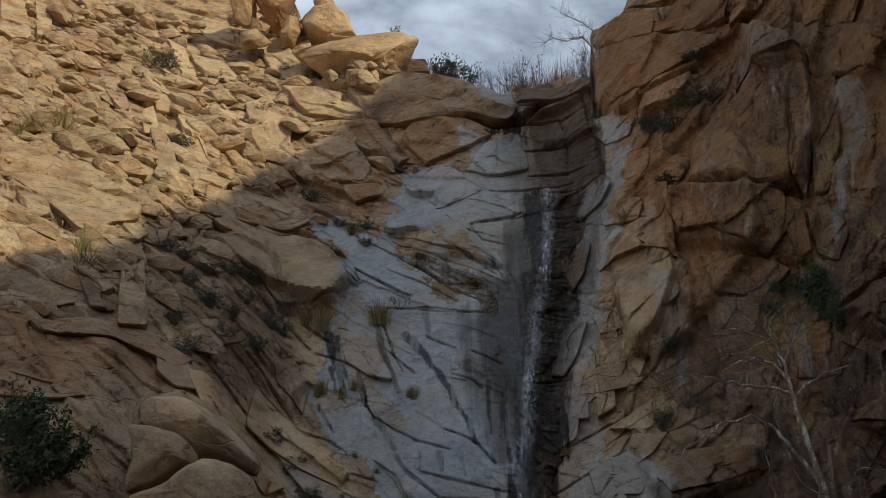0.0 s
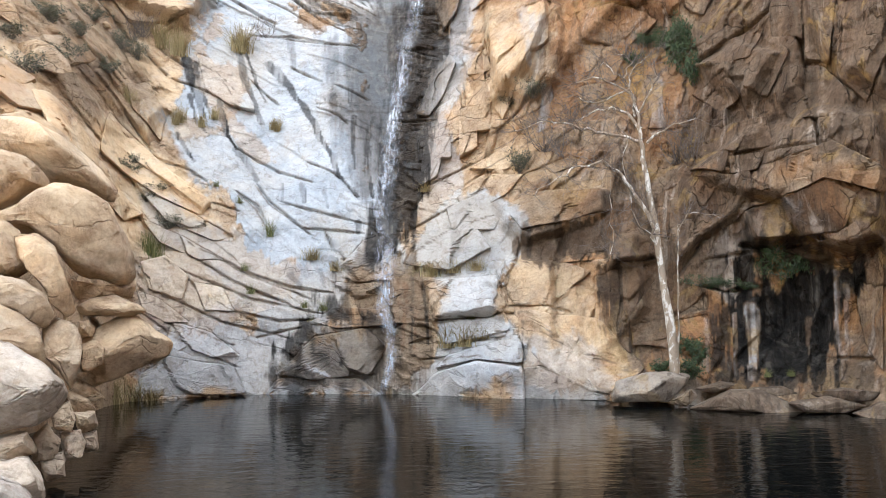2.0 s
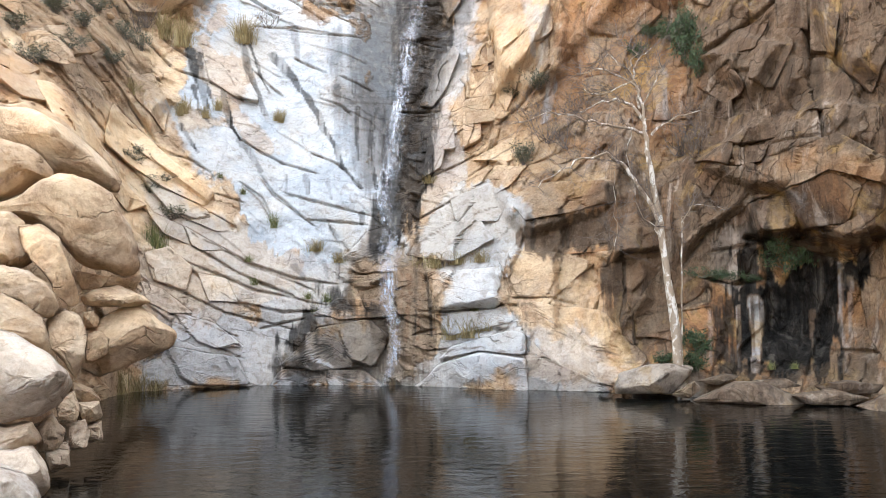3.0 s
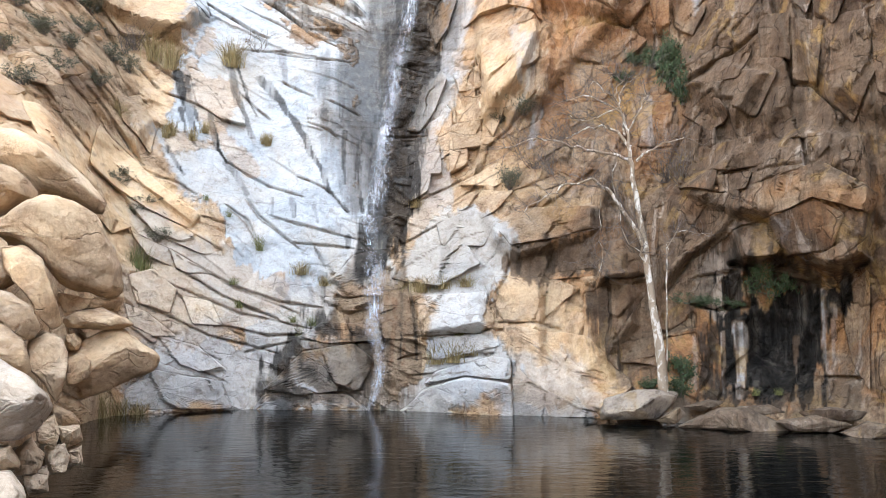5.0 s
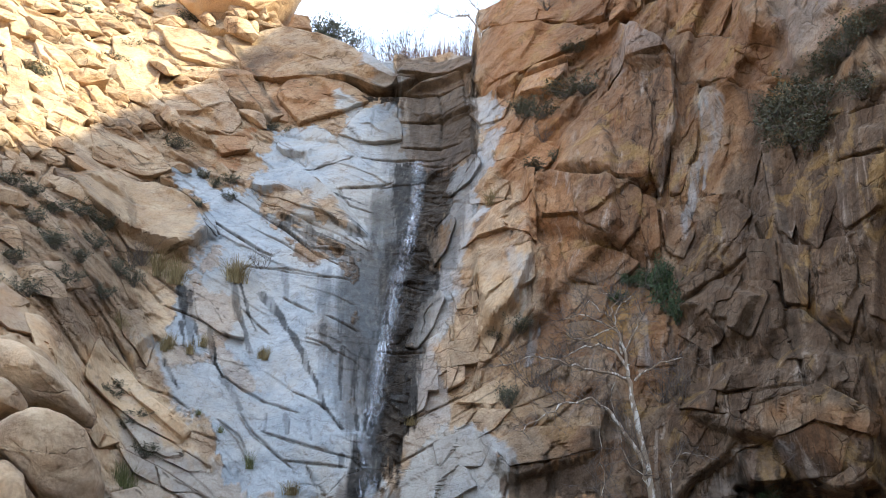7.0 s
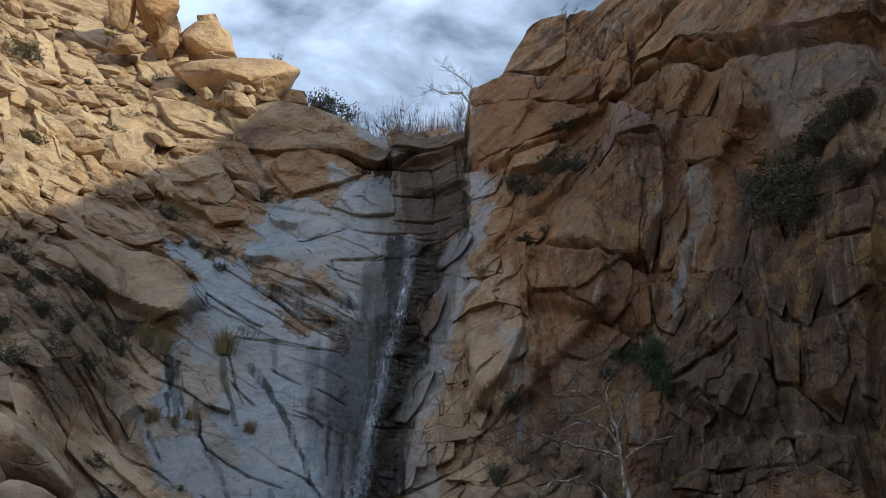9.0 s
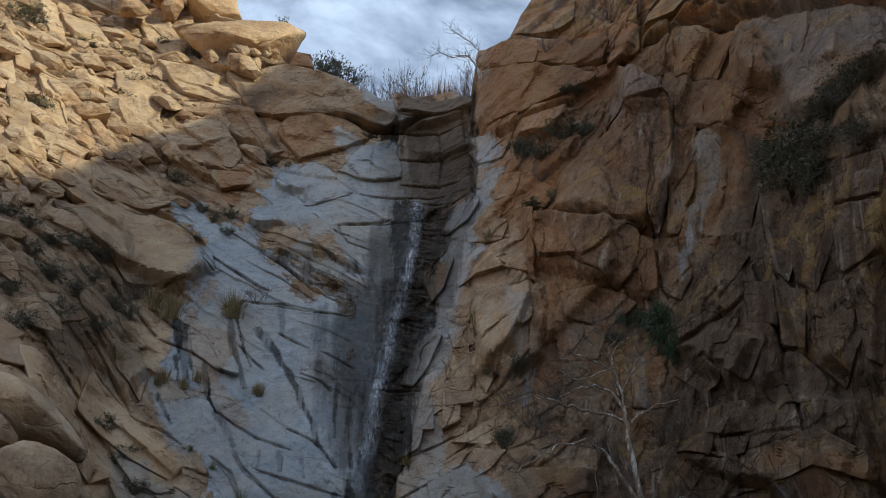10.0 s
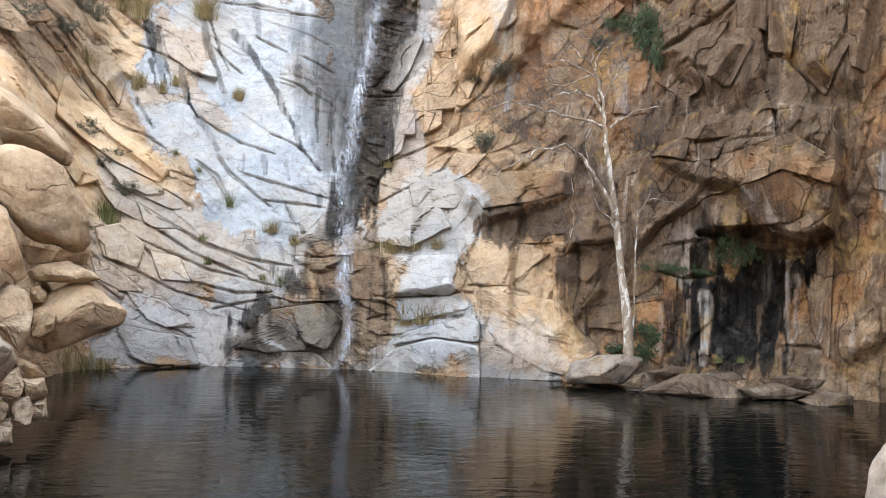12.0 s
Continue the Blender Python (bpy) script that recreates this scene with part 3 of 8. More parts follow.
CRACKS.append(([(0.64, 20.68), (3.69, 21.72), (6.36, 21.52)], 0.3, 0.7))
block([(-12.53, 25.7), (-8.13, 25.96), (-3.59, 24.0), (-1.03, 22.4), (0.71, 20.98), (-0.69, 20.78), (-3.81, 21.54), (-6.85, 22.06), (-10.22, 22.16)], 1.3, 0.0, 0.25)
block([(-7.67, 21.88), (-5.14, 21.98), (-2.45, 20.9), (-1.52, 20.18), (-3.82, 19.44), (-6.51, 19.06), (-8.39, 20.9)], 0.9, 0.0, 0.25)
block([(-20.08, 31.32), (-18.36, 31.88), (-15.42, 27.42), (-13.61, 26.08), (-15.7, 26.5), (-18.31, 28.22)], 0.8, 0.0, 0.25)
block([(-17.69, 26.5), (-15.24, 26.08), (-12.44, 24.98), (-10.95, 23.08), (-13.24, 23.28), (-15.77, 24.18)], 0.8, 0.0, 0.25)
block([(-20.41, 24.78), (-18.75, 25.58), (-16.83, 23.34), (-16.93, 21.34), (-17.93, 20.3), (-19.7, 21.5)], 0.9, 0.0, 0.25)
block([(-16.61, 20.54), (-13.04, 21.86), (-10.85, 19.22), (-11.32, 18.32), (-14.14, 18.58), (-16.04, 19.42)], 0.9, 0.0, 0.25)
block([(-12.97, 22.8), (-10.69, 22.62), (-7.83, 19.7), (-9.2, 19.1), (-11.68, 20.82)], 0.6, 0.0, 0.25)
block([(-13.28, 18.14), (-10.49, 18.14), (-9.96, 17.32), (-11.91, 17.0)], 0.5, 0.0, 0.25)
block([(-20.82, 17.1), (-18.61, 18.7), (-15.17, 15.66), (-16.57, 15.18), (-20.4, 15.12)], 0.6, 0.0, 0.25)
block([(-11.05, 25.52), (-12.53, 25.66), (-10.23, 22.26), (-8.67, 19.78), (-7.35, 19.2), (-8.03, 21.4)], 0.3, 0.0, 0.25)
block([(-15.89, 31.34), (-18.35, 31.82), (-15.45, 27.7), (-15.12, 28.26)], 0.5, 0.0, 0.25)
block([(-25.11, 35.68), (-22.33, 35.38), (-21.51, 31.66), (-23.55, 32.28)], 0.7, 0.0, 0.25)
block([(-24.81, 30.14), (-22.45, 29.78), (-20.99, 27.52), (-23.28, 27.24)], 0.6, 0.0, 0.25)
block([(-26.49, 31.52), (-25.25, 30.66), (-23.99, 26.9), (-25.14, 27.02)], 0.6, 0.0, 0.25)
block([(-28.03, 26.84), (-26.51, 26.32), (-25.27, 23.16), (-26.71, 23.04)], 0.6, 0.0, 0.25)
block([(-22.75, 23.7), (-21.18, 23.44), (-20.29, 20.38), (-21.45, 20.4)], 0.6, 0.0, 0.25)
block([(-25.18, 22.62), (-23.85, 22.36), (-22.6, 18.56), (-23.88, 18.52)], 0.6, 0.0, 0.25)
block([(-26.99, 20.64), (-25.91, 20.62), (-24.63, 17.74), (-25.85, 16.8)], 0.7, 0.0, 0.25)
block([(-22.94, 18.42), (-20.96, 17.78), (-22.02, 15.72), (-23.62, 16.38)], 0.6, 0.0, 0.25)
block([(-22.46, 13.72), (-20.69, 13.92), (-18.35, 14.52), (-16.31, 14.7), (-13.52, 13.66), (-12.38, 12.34), (-13.04, 11.74), (-15.01, 11.32), (-17.17, 11.16), (-18.46, 11.98), (-21.2, 12.74)], 0.9, 0.0, 0.1)
block([(-22.65, 14.78), (-21.87, 16.56), (-18.67, 17.74), (-15.41, 16.18), (-15.68, 15.46), (-18.38, 14.64), (-20.73, 14.14)], 0.5, 0.0, 0.1)
block([(-15.2, 14.78), (-13.66, 14.58), (-11.93, 13.22), (-11.62, 12.38), (-12.42, 12.62), (-13.53, 13.72)], 0.5, 0.0, 0.1)
block([(-8.97, 14.44), (-7.31, 13.84), (-9.84, 15.2)], 0.2, 0.0, 0.1)
block([(-9.84, 15.2), (-8.54, 16.06), (-6.33, 16.18), (-4.18, 14.76), (-1.61, 13.02), (-3.24, 13.08), (-5.72, 13.78), (-8.19, 14.62)], 0.45, 0.0, 0.1)
block([(-8.08, 17.58), (-5.93, 16.14), (-2.66, 16.64), (-4.89, 18.74), (-7.78, 18.76)], 0.3, 0.0, 0.1)
block([(-3.59, 18.06), (-1.98, 19.5), (0.58, 20.2), (1.18, 17.74), (-1.88, 17.66)], 0.35, 0.0, 0.1)
block([(-12.97, 10.2), (-10.26, 9.68), (-9.27, 8.2), (-10.78, 8.32), (-12.36, 8.86)], 0.25, 0.0, 0.1)
block([(7.17, 24.76), (9.46, 24.7), (13.96, 22.9), (14.32, 21.28), (11.65, 21.84), (9.41, 22.54), (7.61, 23.18)], 0.9, 0, 0)
block([(7.6, 22.74), (10.3, 22.0), (13.85, 20.8), (15.97, 19.2), (13.74, 19.06), (10.64, 18.88), (8.44, 19.12), (7.57, 20.3)], 0.8, 0, 0)
block([(6.6, 19.94), (7.14, 21.32), (7.95, 22.12), (8.35, 19.16), (7.91, 19.14)], 0.6, 0.2, 0)
block([(10.4, 18.26), (11.3, 18.7), (13.71, 18.56), (13.66, 17.74), (12.31, 17.12), (10.16, 17.58), (9.91, 18.08)], 0.8, 0, 0.1)
block([(6.46, 19.06), (7.99, 18.66), (9.28, 17.74), (8.83, 17.0), (7.1, 17.36), (6.37, 18.06)], 0.8, 0, 0.1)
block([(12.51, 13.44), (13.88, 14.74), (15.63, 15.38), (17.29, 14.96), (19.05, 15.48), (19.71, 14.22), (18.92, 11.86), (15.32, 12.38), (13.32, 13.14)], 0.9, -0.15, 0)
block([(17.69, 18.6), (20.25, 18.0), (21.5, 16.26), (20.04, 16.46), (17.93, 16.8), (17.03, 16.44)], 0.7, 0, 0)
block([(11.22, 12.9), (12.91, 13.1), (14.08, 12.3), (13.98, 11.28), (11.55, 11.56), (10.98, 12.24)], 0.7, 0, 0)
block([(13.77, 12.52), (18.49, 11.68), (18.5, 10.52), (17.04, 10.02), (14.74, 10.78), (14.08, 11.44)], 0.8, 0.1, 0)
block([(18.82, 11.24), (19.63, 11.28), (19.69, 9.5), (18.93, 9.56), (18.49, 10.42)], 0.5, 0, 0)
block([(7.04, 12.66), (9.12, 12.48), (10.77, 12.22), (10.89, 10.72), (9.08, 11.38), (7.02, 11.5), (5.79, 11.3), (6.21, 12.18)], 0.7, -0.2, 0)
block([(7.01, 10.56), (9.04, 10.48), (10.67, 10.5), (10.8, 9.32), (9.38, 8.88), (8.96, 8.54), (7.74, 7.36), (6.97, 7.96), (6.99, 9.32)], 0.9, -0.2, 0)
block([(9.36, 13.4), (11.04, 13.36), (10.99, 12.46), (9.53, 12.46)], 0.5, 0, 0)
block([(6.22, 13.7), (7.48, 14.2), (9.15, 13.5), (8.71, 12.86), (6.42, 13.14)], 0.6, 0, 0.1)
block([(7.94, 16.12), (9.65, 15.6), (13.0, 14.32), (11.7, 13.82), (10.03, 14.34), (8.34, 14.68)], 0.5, 0, 0)
block([(22.27, 17.02), (24.32, 16.5), (26.24, 15.52), (25.9, 14.12), (24.34, 14.5), (21.99, 15.36)], 0.5, 0, 0)
block([(26.79, 16.08), (28.16, 16.5), (29.68, 15.86), (29.7, 14.52), (28.0, 14.28), (26.18, 14.9)], 0.9, -0.2, 0)
block([(30.49, 15.52), (36.3, 13.76), (36.17, 13.44), (33.62, 13.28), (31.57, 12.98), (29.8, 13.34)], 0.8, 0, 0)
block([(23.56, 14.36), (27.67, 13.16), (27.04, 11.76), (26.11, 10.6), (23.19, 10.98), (22.99, 12.7)], 0.4, 0, 0)
block([(28.02, 14.06), (29.69, 14.48), (29.73, 13.36), (28.24, 13.7)], 0.4, 0, 0)
block([(20.58, 7.94), (22.48, 8.36), (24.68, 8.3), (23.77, 7.66), (22.31, 7.72)], 0.7, 0, -0.2)
block([(23.68, 7.36), (25.3, 7.94), (26.26, 7.56), (24.92, 6.7), (23.57, 6.96)], 0.6, 0, -0.2)
block([(26.13, 7.16), (28.2, 7.08), (29.59, 6.3), (28.76, 5.9), (26.45, 6.06), (25.63, 6.52)], 0.6, 0, 0)
block([(20.42, 7.2), (22.26, 7.5), (23.17, 6.82), (22.03, 6.62)], 0.6, 0, -0.2)
block([(21.57, 6.22), (24.76, 6.18), (24.89, 5.52), (22.8, 5.52), (21.16, 5.72)], 0.7, 0, -0.1)
block([(20.03, 5.5), (21.15, 5.96), (22.38, 5.54), (21.98, 5.1), (20.12, 5.28)], 0.6, -0.1, 0)
block([(22.49, 5.4), (24.51, 5.4), (24.05, 5.04), (22.56, 5.04)], 0.6, 0, -0.2)
block([(19.85, 5.04), (23.6, 4.94), (23.26, 4.42), (20.95, 3.88), (19.52, 3.6), (17.86, 3.7), (18.09, 4.8)], 0.3, 0, 0)
block([(24.39, 5.06), (28.51, 5.3), (31.39, 4.62), (30.89, 4.22), (28.23, 4.64), (26.5, 4.42), (23.52, 4.28)], 0.7, 0, -0.25)
block([(23.48, 4.14), (25.8, 4.3), (28.19, 4.54), (29.61, 4.16), (28.73, 3.56), (26.17, 3.54), (23.96, 3.58)], 0.5, 0, 0)
block([(22.32, 10.94), (24.6, 10.72), (25.88, 9.84), (24.62, 9.38), (22.83, 9.82)], 0.5, 0, 0)
block([(30.82, 12.02), (33.06, 11.94), (33.98, 11.54), (33.1, 11.16), (31.37, 11.48)], 0.6, 0, 0)
block([(31.97, 11.1), (35.0, 10.84), (34.5, 9.78), (31.93, 10.14)], 0.5, 0, 0)
block([(19.95, 10.9), (21.14, 10.94), (22.13, 10.08), (21.19, 9.34), (20.1, 9.62)], 0.5, 0, 0)
block([(9.68, 25.08), (11.88, 28.12), (13.01, 28.74), (14.91, 27.92), (14.74, 24.5), (12.84, 24.12)], 1.0, -0.2, 0)
block([(17.28, 19.5), (18.58, 22.06), (19.75, 22.1), (19.75, 19.94), (18.12, 19.7)], 0.7, 0, 0)
block([(14.97, 24.38), (16.27, 26.12), (18.08, 24.6), (17.45, 22.64), (15.15, 23.36)], 0.8, 0, 0)
block([(7.06, 25.12), (9.57, 24.58), (11.87, 23.22), (11.37, 21.7), (9.08, 22.44), (7.07, 23.82)], 0.8, 0, 0)
block([(12.74, 21.6), (15.09, 22.4), (17.32, 21.02), (16.78, 20.08), (14.53, 20.72)], 0.7, 0, 0)
block([(20.58, 20.32), (22.76, 20.14), (25.85, 19.3), (31.89, 16.54), (35.66, 15.58), (38.48, 15.94), (38.75, 16.54), (26.43, 22.66), (23.0, 21.82)], 1.5, 0, -0.1)
block([(22.44, 19.52), (26.9, 17.9), (25.2, 16.34), (22.4, 17.4)], 0.5, 0, 0)
block([(27.34, 17.84), (31.81, 16.34), (36.25, 15.08), (37.27, 13.98), (34.8, 13.58), (30.53, 12.96), (28.09, 13.98), (26.57, 15.82)], 0.8, 0, 0)
block([(18.99, 24.06), (20.97, 24.82), (23.26, 23.8), (22.56, 22.06), (20.13, 21.3)], 0.6, 0, 0)
block([(7.8, 4.68), (10.03, 5.04), (14.56, 4.92), (14.52, 4.42), (11.51, 4.22), (8.92, 4.08)], 0.7, 0, -0.2)
block([(14.83, 3.48), (15.4, 3.76), (17.41, 3.76), (17.74, 3.34), (16.65, 3.18), (14.89, 3.18)], 0.6, 0, 0)
block([(7.74, 3.3), (11.46, 3.18), (13.24, 2.94), (11.42, 2.44), (10.65, 2.2), (8.38, 2.18), (7.86, 2.6)], 0.7, -0.1, 0.1)
block([(11.16, 3.34), (14.46, 3.4), (14.63, 3.24), (11.46, 3.2)], 0.5, 0, 0)
block([(13.68, 2.8), (15.09, 2.92), (15.39, 2.02), (15.05, 1.26), (13.66, 1.4)], 0.3, 0, 0)
block([(15.7, 1.76), (18.07, 2.9), (18.36, 2.0), (18.13, 1.4), (16.14, 1.28)], 0.5, 0.2, 0)
block([(16.21, 1.24), (18.33, 1.68), (20.74, 1.88), (20.71, 1.46), (18.29, 1.18)], 0.4, 0, 0)
block([(8.45, 2.02), (13.61, 1.74), (16.46, 0.76), (14.31, 0.16), (11.3, 0.44), (8.79, 1.26)], 0.6, 0, 0.15)
block([(1.45, -0.02), (2.98, 0.52), (5.66, 0.82), (8.57, 0.68), (8.61, -0.04)], 0.8, 0, 0.2)
block([(8.91, 0.68), (10.0, 0.7), (14.16, 0.12), (14.23, 0.04), (8.95, -0.04)], 0.7, 0, 0.2)
block([(3.06, 0.68), (3.83, 0.96), (7.58, 1.34), (8.56, 1.24), (8.54, 0.8), (5.66, 0.9)], 0.6, 0, 0.2)
block([(2.36, 2.78), (6.88, 2.86), (7.54, 2.18), (6.46, 1.92), (2.72, 1.88)], 0.5, 0, 0)
block([(0.83, 3.34), (1.23, 4.18), (5.78, 4.12), (6.45, 3.64), (3.82, 3.12), (1.52, 3.26)], 0.5, 0, 0.1)
block([(2.83, 1.76), (6.46, 1.84), (7.42, 1.98), (7.78, 1.58), (3.77, 1.26)], 0.4, 0, 0.1)
block([(3.87, 4.82), (6.58, 5.16), (7.92, 4.9), (6.93, 4.16), (4.24, 4.18)], 0.4, 0, 0.1)
block([(7.85, 3.24), (7.08, 3.04), (7.81, 2.26)], 0.3, 0, 0)
block([(20.14, 2.14), (20.68, 2.4), (20.75, 2.0), (18.34, 1.74)], 0.4, 0, 0)
block([(21.22, 2.54), (22.58, 3.16), (22.66, 2.54), (21.9, 2.44)], 0.4, 0, 0)
block([(21.12, 4.66), (23.52, 5.08), (23.78, 4.34), (20.96, 3.62)], 0.4, 0, 0)
block([(29.51, 2.68), (30.97, 3.1), (30.69, 0.82), (29.9, 1.26), (29.58, 1.96)], 0.6, 0, 0)
block([(25.68, 3.3), (27.95, 3.36), (29.56, 3.64), (30.12, 3.16), (28.84, 2.84), (26.32, 3.16)], 0.6, 0, -0.2)
block([(3.17, 7.9), (4.74, 8.36), (4.9, 7.02), (3.53, 6.74)], 0.4, 0, 0)
block([(2.37, 6.98), (3.53, 6.66), (3.12, 5.86), (1.95, 5.54)], 0.4, 0, 0)
block([(4.72, 7.6), (5.89, 7.66), (5.86, 6.58), (4.68, 6.32)], 0.4, 0, 0)
block([(5.15, 9.3), (6.33, 9.52), (6.48, 7.78), (5.11, 7.74)], 0.5, 0, 0)
block([(-24.74, 5.98), (-22.89, 6.38), (-20.62, 5.94), (-18.27, 5.54), (-21.54, 4.76), (-24.7, 5.26)], 0.8, 0, 0.1)
block([(-22.86, 7.12), (-21.64, 7.1), (-19.64, 6.38), (-18.27, 5.58), (-19.95, 5.64), (-21.6, 6.0)], 0.5, 0, 0)
block([(-18.73, 6.1), (-18.33, 7.42), (-16.95, 6.94), (-14.85, 6.0), (-11.98, 5.06), (-12.69, 4.72), (-15.17, 5.14), (-17.6, 5.82)], 0.5, 0, 0.1)
block([(-17.27, 8.5), (-15.96, 8.8), (-14.89, 7.68), (-15.22, 6.88), (-16.91, 7.74)], 0.6, 0, 0)
block([(-19.93, 5.16), (-17.58, 5.14), (-16.2, 4.64), (-17.39, 4.42), (-18.58, 4.86)], 0.5, 0, 0)
block([(-24.82, 7.76), (-22.94, 7.48), (-21.94, 6.54), (-23.52, 6.5), (-24.78, 6.84)], 0.5, 0, 0)
block([(-22.99, 8.92), (-20.08, 9.6), (-19.06, 9.06), (-21.03, 8.22)], 0.4, 0, 0)
block([(-16.19, 4.48), (-13.74, 4.06), (-11.23, 3.48), (-12.67, 3.46), (-15.14, 3.88)], 0.3, 0, 0.1)
block([(-16.22, 5.26), (-13.76, 4.84), (-10.52, 4.1), (-11.96, 4.0), (-14.81, 4.5)], 0.3, 0, 0.1)
block([(-14.39, 1.86), (-11.91, 1.56), (-10.11, 0.98), (-12.96, 1.0), (-14.72, 1.3)], 0.3, 0, 0.2)
block([(-16.4, 0.52), (-14.71, 1.02), (-10.47, 0.7), (-9.74, 0.06), (-16.05, 0.1)], 0.35, 0, 0.2)
block([(-16.33, 3.36), (-14.78, 3.52), (-13.37, 3.0), (-13.7, 2.42), (-15.79, 2.7)], 0.4, 0, 0.1)
block([(-16.47, 2.64), (-15.1, 2.42), (-13.34, 1.84), (-14.73, 1.86), (-16.12, 2.14)], 0.4, 0, 0.1)
block([(-13.01, 2.86), (-11.22, 2.72), (-10.49, 2.12), (-12.28, 2.14)], 0.3, 0, 0.1)
block([(-36.23, 17.2), (-34.2, 17.32), (-28.96, 15.6), (-26.94, 14.4), (-27.19, 13.4), (-30.67, 12.34), (-33.37, 14.0), (-35.98, 15.46)], 0.9, 0, 0.2)
block([(-33.84, 13.72), (-33.19, 13.92), (-31.81, 11.88), (-32.26, 11.52)], 0.6, 0, 0)
block([(-35.88, 35.06), (-34.7, 35.64), (-34.48, 30.36), (-35.3, 29.22)], 0.8, 0, 0)
block([(-33.32, 29.86), (-32.27, 30.82), (-30.97, 28.88), (-32.45, 28.4)], 0.6, 0, 0)
block([(-35.0, 24.4), (-34.02, 25.32), (-32.6, 22.04), (-33.25, 21.28)], 0.6, 0, 0)
block([(-30.94, 26.2), (-29.58, 25.98), (-28.53, 22.64), (-29.07, 22.24), (-30.17, 23.9)], 0.7, 0, 0)
block([(-27.72, 22.22), (-27.0, 23.02), (-26.21, 20.64), (-27.38, 20.6)], 0.6, 0, 0)
block([(-26.88, 19.32), (-26.36, 20.06), (-24.9, 16.96), (-25.69, 17.0), (-26.6, 18.46)], 0.6, 0, 0)
block([(-24.2, 17.98), (-23.25, 18.52), (-22.53, 17.04), (-23.26, 16.22)], 0.6, 0, 0)
block([(-22.53, 22.46), (-21.75, 23.3), (-20.94, 20.22), (-21.55, 20.1)], 0.6, 0, 0)
block([(-27.82, 11.72), (-26.67, 12.28), (-25.68, 8.36), (-27.54, 8.08)], 0.9, 0, 0)
block([(-31.93, 11.56), (-30.41, 10.84), (-28.1, 9.7), (-28.74, 9.38), (-31.32, 10.2)], 0.6, 0, 0)
block([(-35.06, 10.54), (-32.97, 10.04), (-30.34, 8.78), (-31.32, 8.6), (-34.03, 8.96)], 0.7, 0, 0.1)
block([(-32.79, 7.9), (-29.53, 8.14), (-25.64, 8.14), (-22.61, 7.46), (-23.65, 7.14), (-27.68, 7.58), (-31.72, 7.54)], 0.7, 0, 0.1)
block([(-38.03, 33.88), (-36.59, 33.72), (-35.65, 29.08), (-36.82, 28.22), (-37.6, 28.98)], 0.8, 0, 0)
block([(-37.39, 26.92), (-36.79, 27.86), (-36.17, 25.4), (-37.11, 24.46)], 0.6, 0, 0)
block([(-28.23, 12.82), (-27.21, 13.5), (-26.28, 12.72), (-27.17, 11.86), (-28.01, 11.76)], 0.7, 0, 0)
block([(-26.65, 13.54), (-24.91, 13.36), (-25.16, 12.28), (-26.49, 12.32)], 0.6, 0, 0)
block([(-32.37, 14.24), (-30.94, 14.1), (-31.75, 12.54)], 0.4, 0, 0)
block([(-27.71, 27.14), (-26.38, 25.42), (-26.73, 24.68), (-27.8, 25.72)], 0.5, 0, 0)
block([(-35.87, 14.74), (-34.44, 14.26), (-33.43, 12.3), (-34.79, 12.42), (-35.62, 13.3)], 0.7, 0, 0)
block([(-30.65, 10.26), (-29.18, 9.86), (-27.91, 8.72), (-29.31, 8.74)], 0.6, 0, 0)
block([(-33.88, 6.22), (-30.96, 5.98), (-28.92, 5.72), (-31.76, 5.52), (-33.66, 5.62)], 0.6, 0, 0.1)
# Whole right cliff: brown varnish, with its lack of skylight put into the colour.
ZONES.append(("brown", [(12.17, 23.58), (36.3, 13.76), (31.24, 3.16), (15.24, 3.3), (14.72, 7.32), (13.34, 13.32)], 0.42, 0.8))
ZONES.append(("white", [(-13, -0.3), (-13, 0.07), (15, 0.08), (15, -0.3)], 0.8, 0.03))
block([(-7.55, 0.5), (-5.15, 1.44), (-1.94, 1.62), (-0.5, 1.2), (-1.58, 0.5), (-5.33, 0.36)], 0.4, 0, 0.2)
block([(-5.33, 1.82), (-3.83, 2.18), (-0.41, 2.08), (-0.42, 1.72), (-3.83, 1.64)], 0.4, 0, -0.1)
block([(-8.28, -0.04), (-7.55, 0.38), (-2.33, 0.38), (-0.83, -0.04)], 0.4, 0, 0.3)
block([(-0.02, 2.98), (1.71, 3.04), (2.25, 1.78), (0.15, 1.8)], 0.3, 0, 0)
ZONES.append(("white", [(-3.73, 20.26), (0.79, 20.26), (1.99, 16.3), (3.26, 16.18), (2.5, 12.92), (1.08, 8.16), (0.97, 3.68), (-0.84, 3.36), (-2.63, 6.2), (-3.15, 11.84)], 1.0, 0.3))
ZONES.append(("white", [(6.22, 15.24), (7.95, 16.34), (8.8, 15.88), (7.05, 13.5), (6.2, 11.22), (5.0, 8.76), (4.62, 7.24), (5.02, 5.48), (2.08, 3.68), (0.97, 3.68), (1.89, 7.36), (3.37, 10.74), (4.55, 13.18)], 0.5, 0.3))
ZONES.append(("white", [(-0.42, 1.8), (0.5, -0.02), (-8.28, -0.04), (-6.82, 0.66), (-3.83, 1.8)], 0.5, 0.3))
ZONES.append(("wet", [(0.72, 16.42), (6.86, 14.98), (5.46, 14.02), (4.64, 12.6), (4.26, 10.66), (3.09, 8.94), (2.48, 7.34), (2.07, 5.22), (0.6, 3.68), (-1.94, 3.36), (-0.73, 6.26), (0.54, 10.92)], 0.92, 0.3))
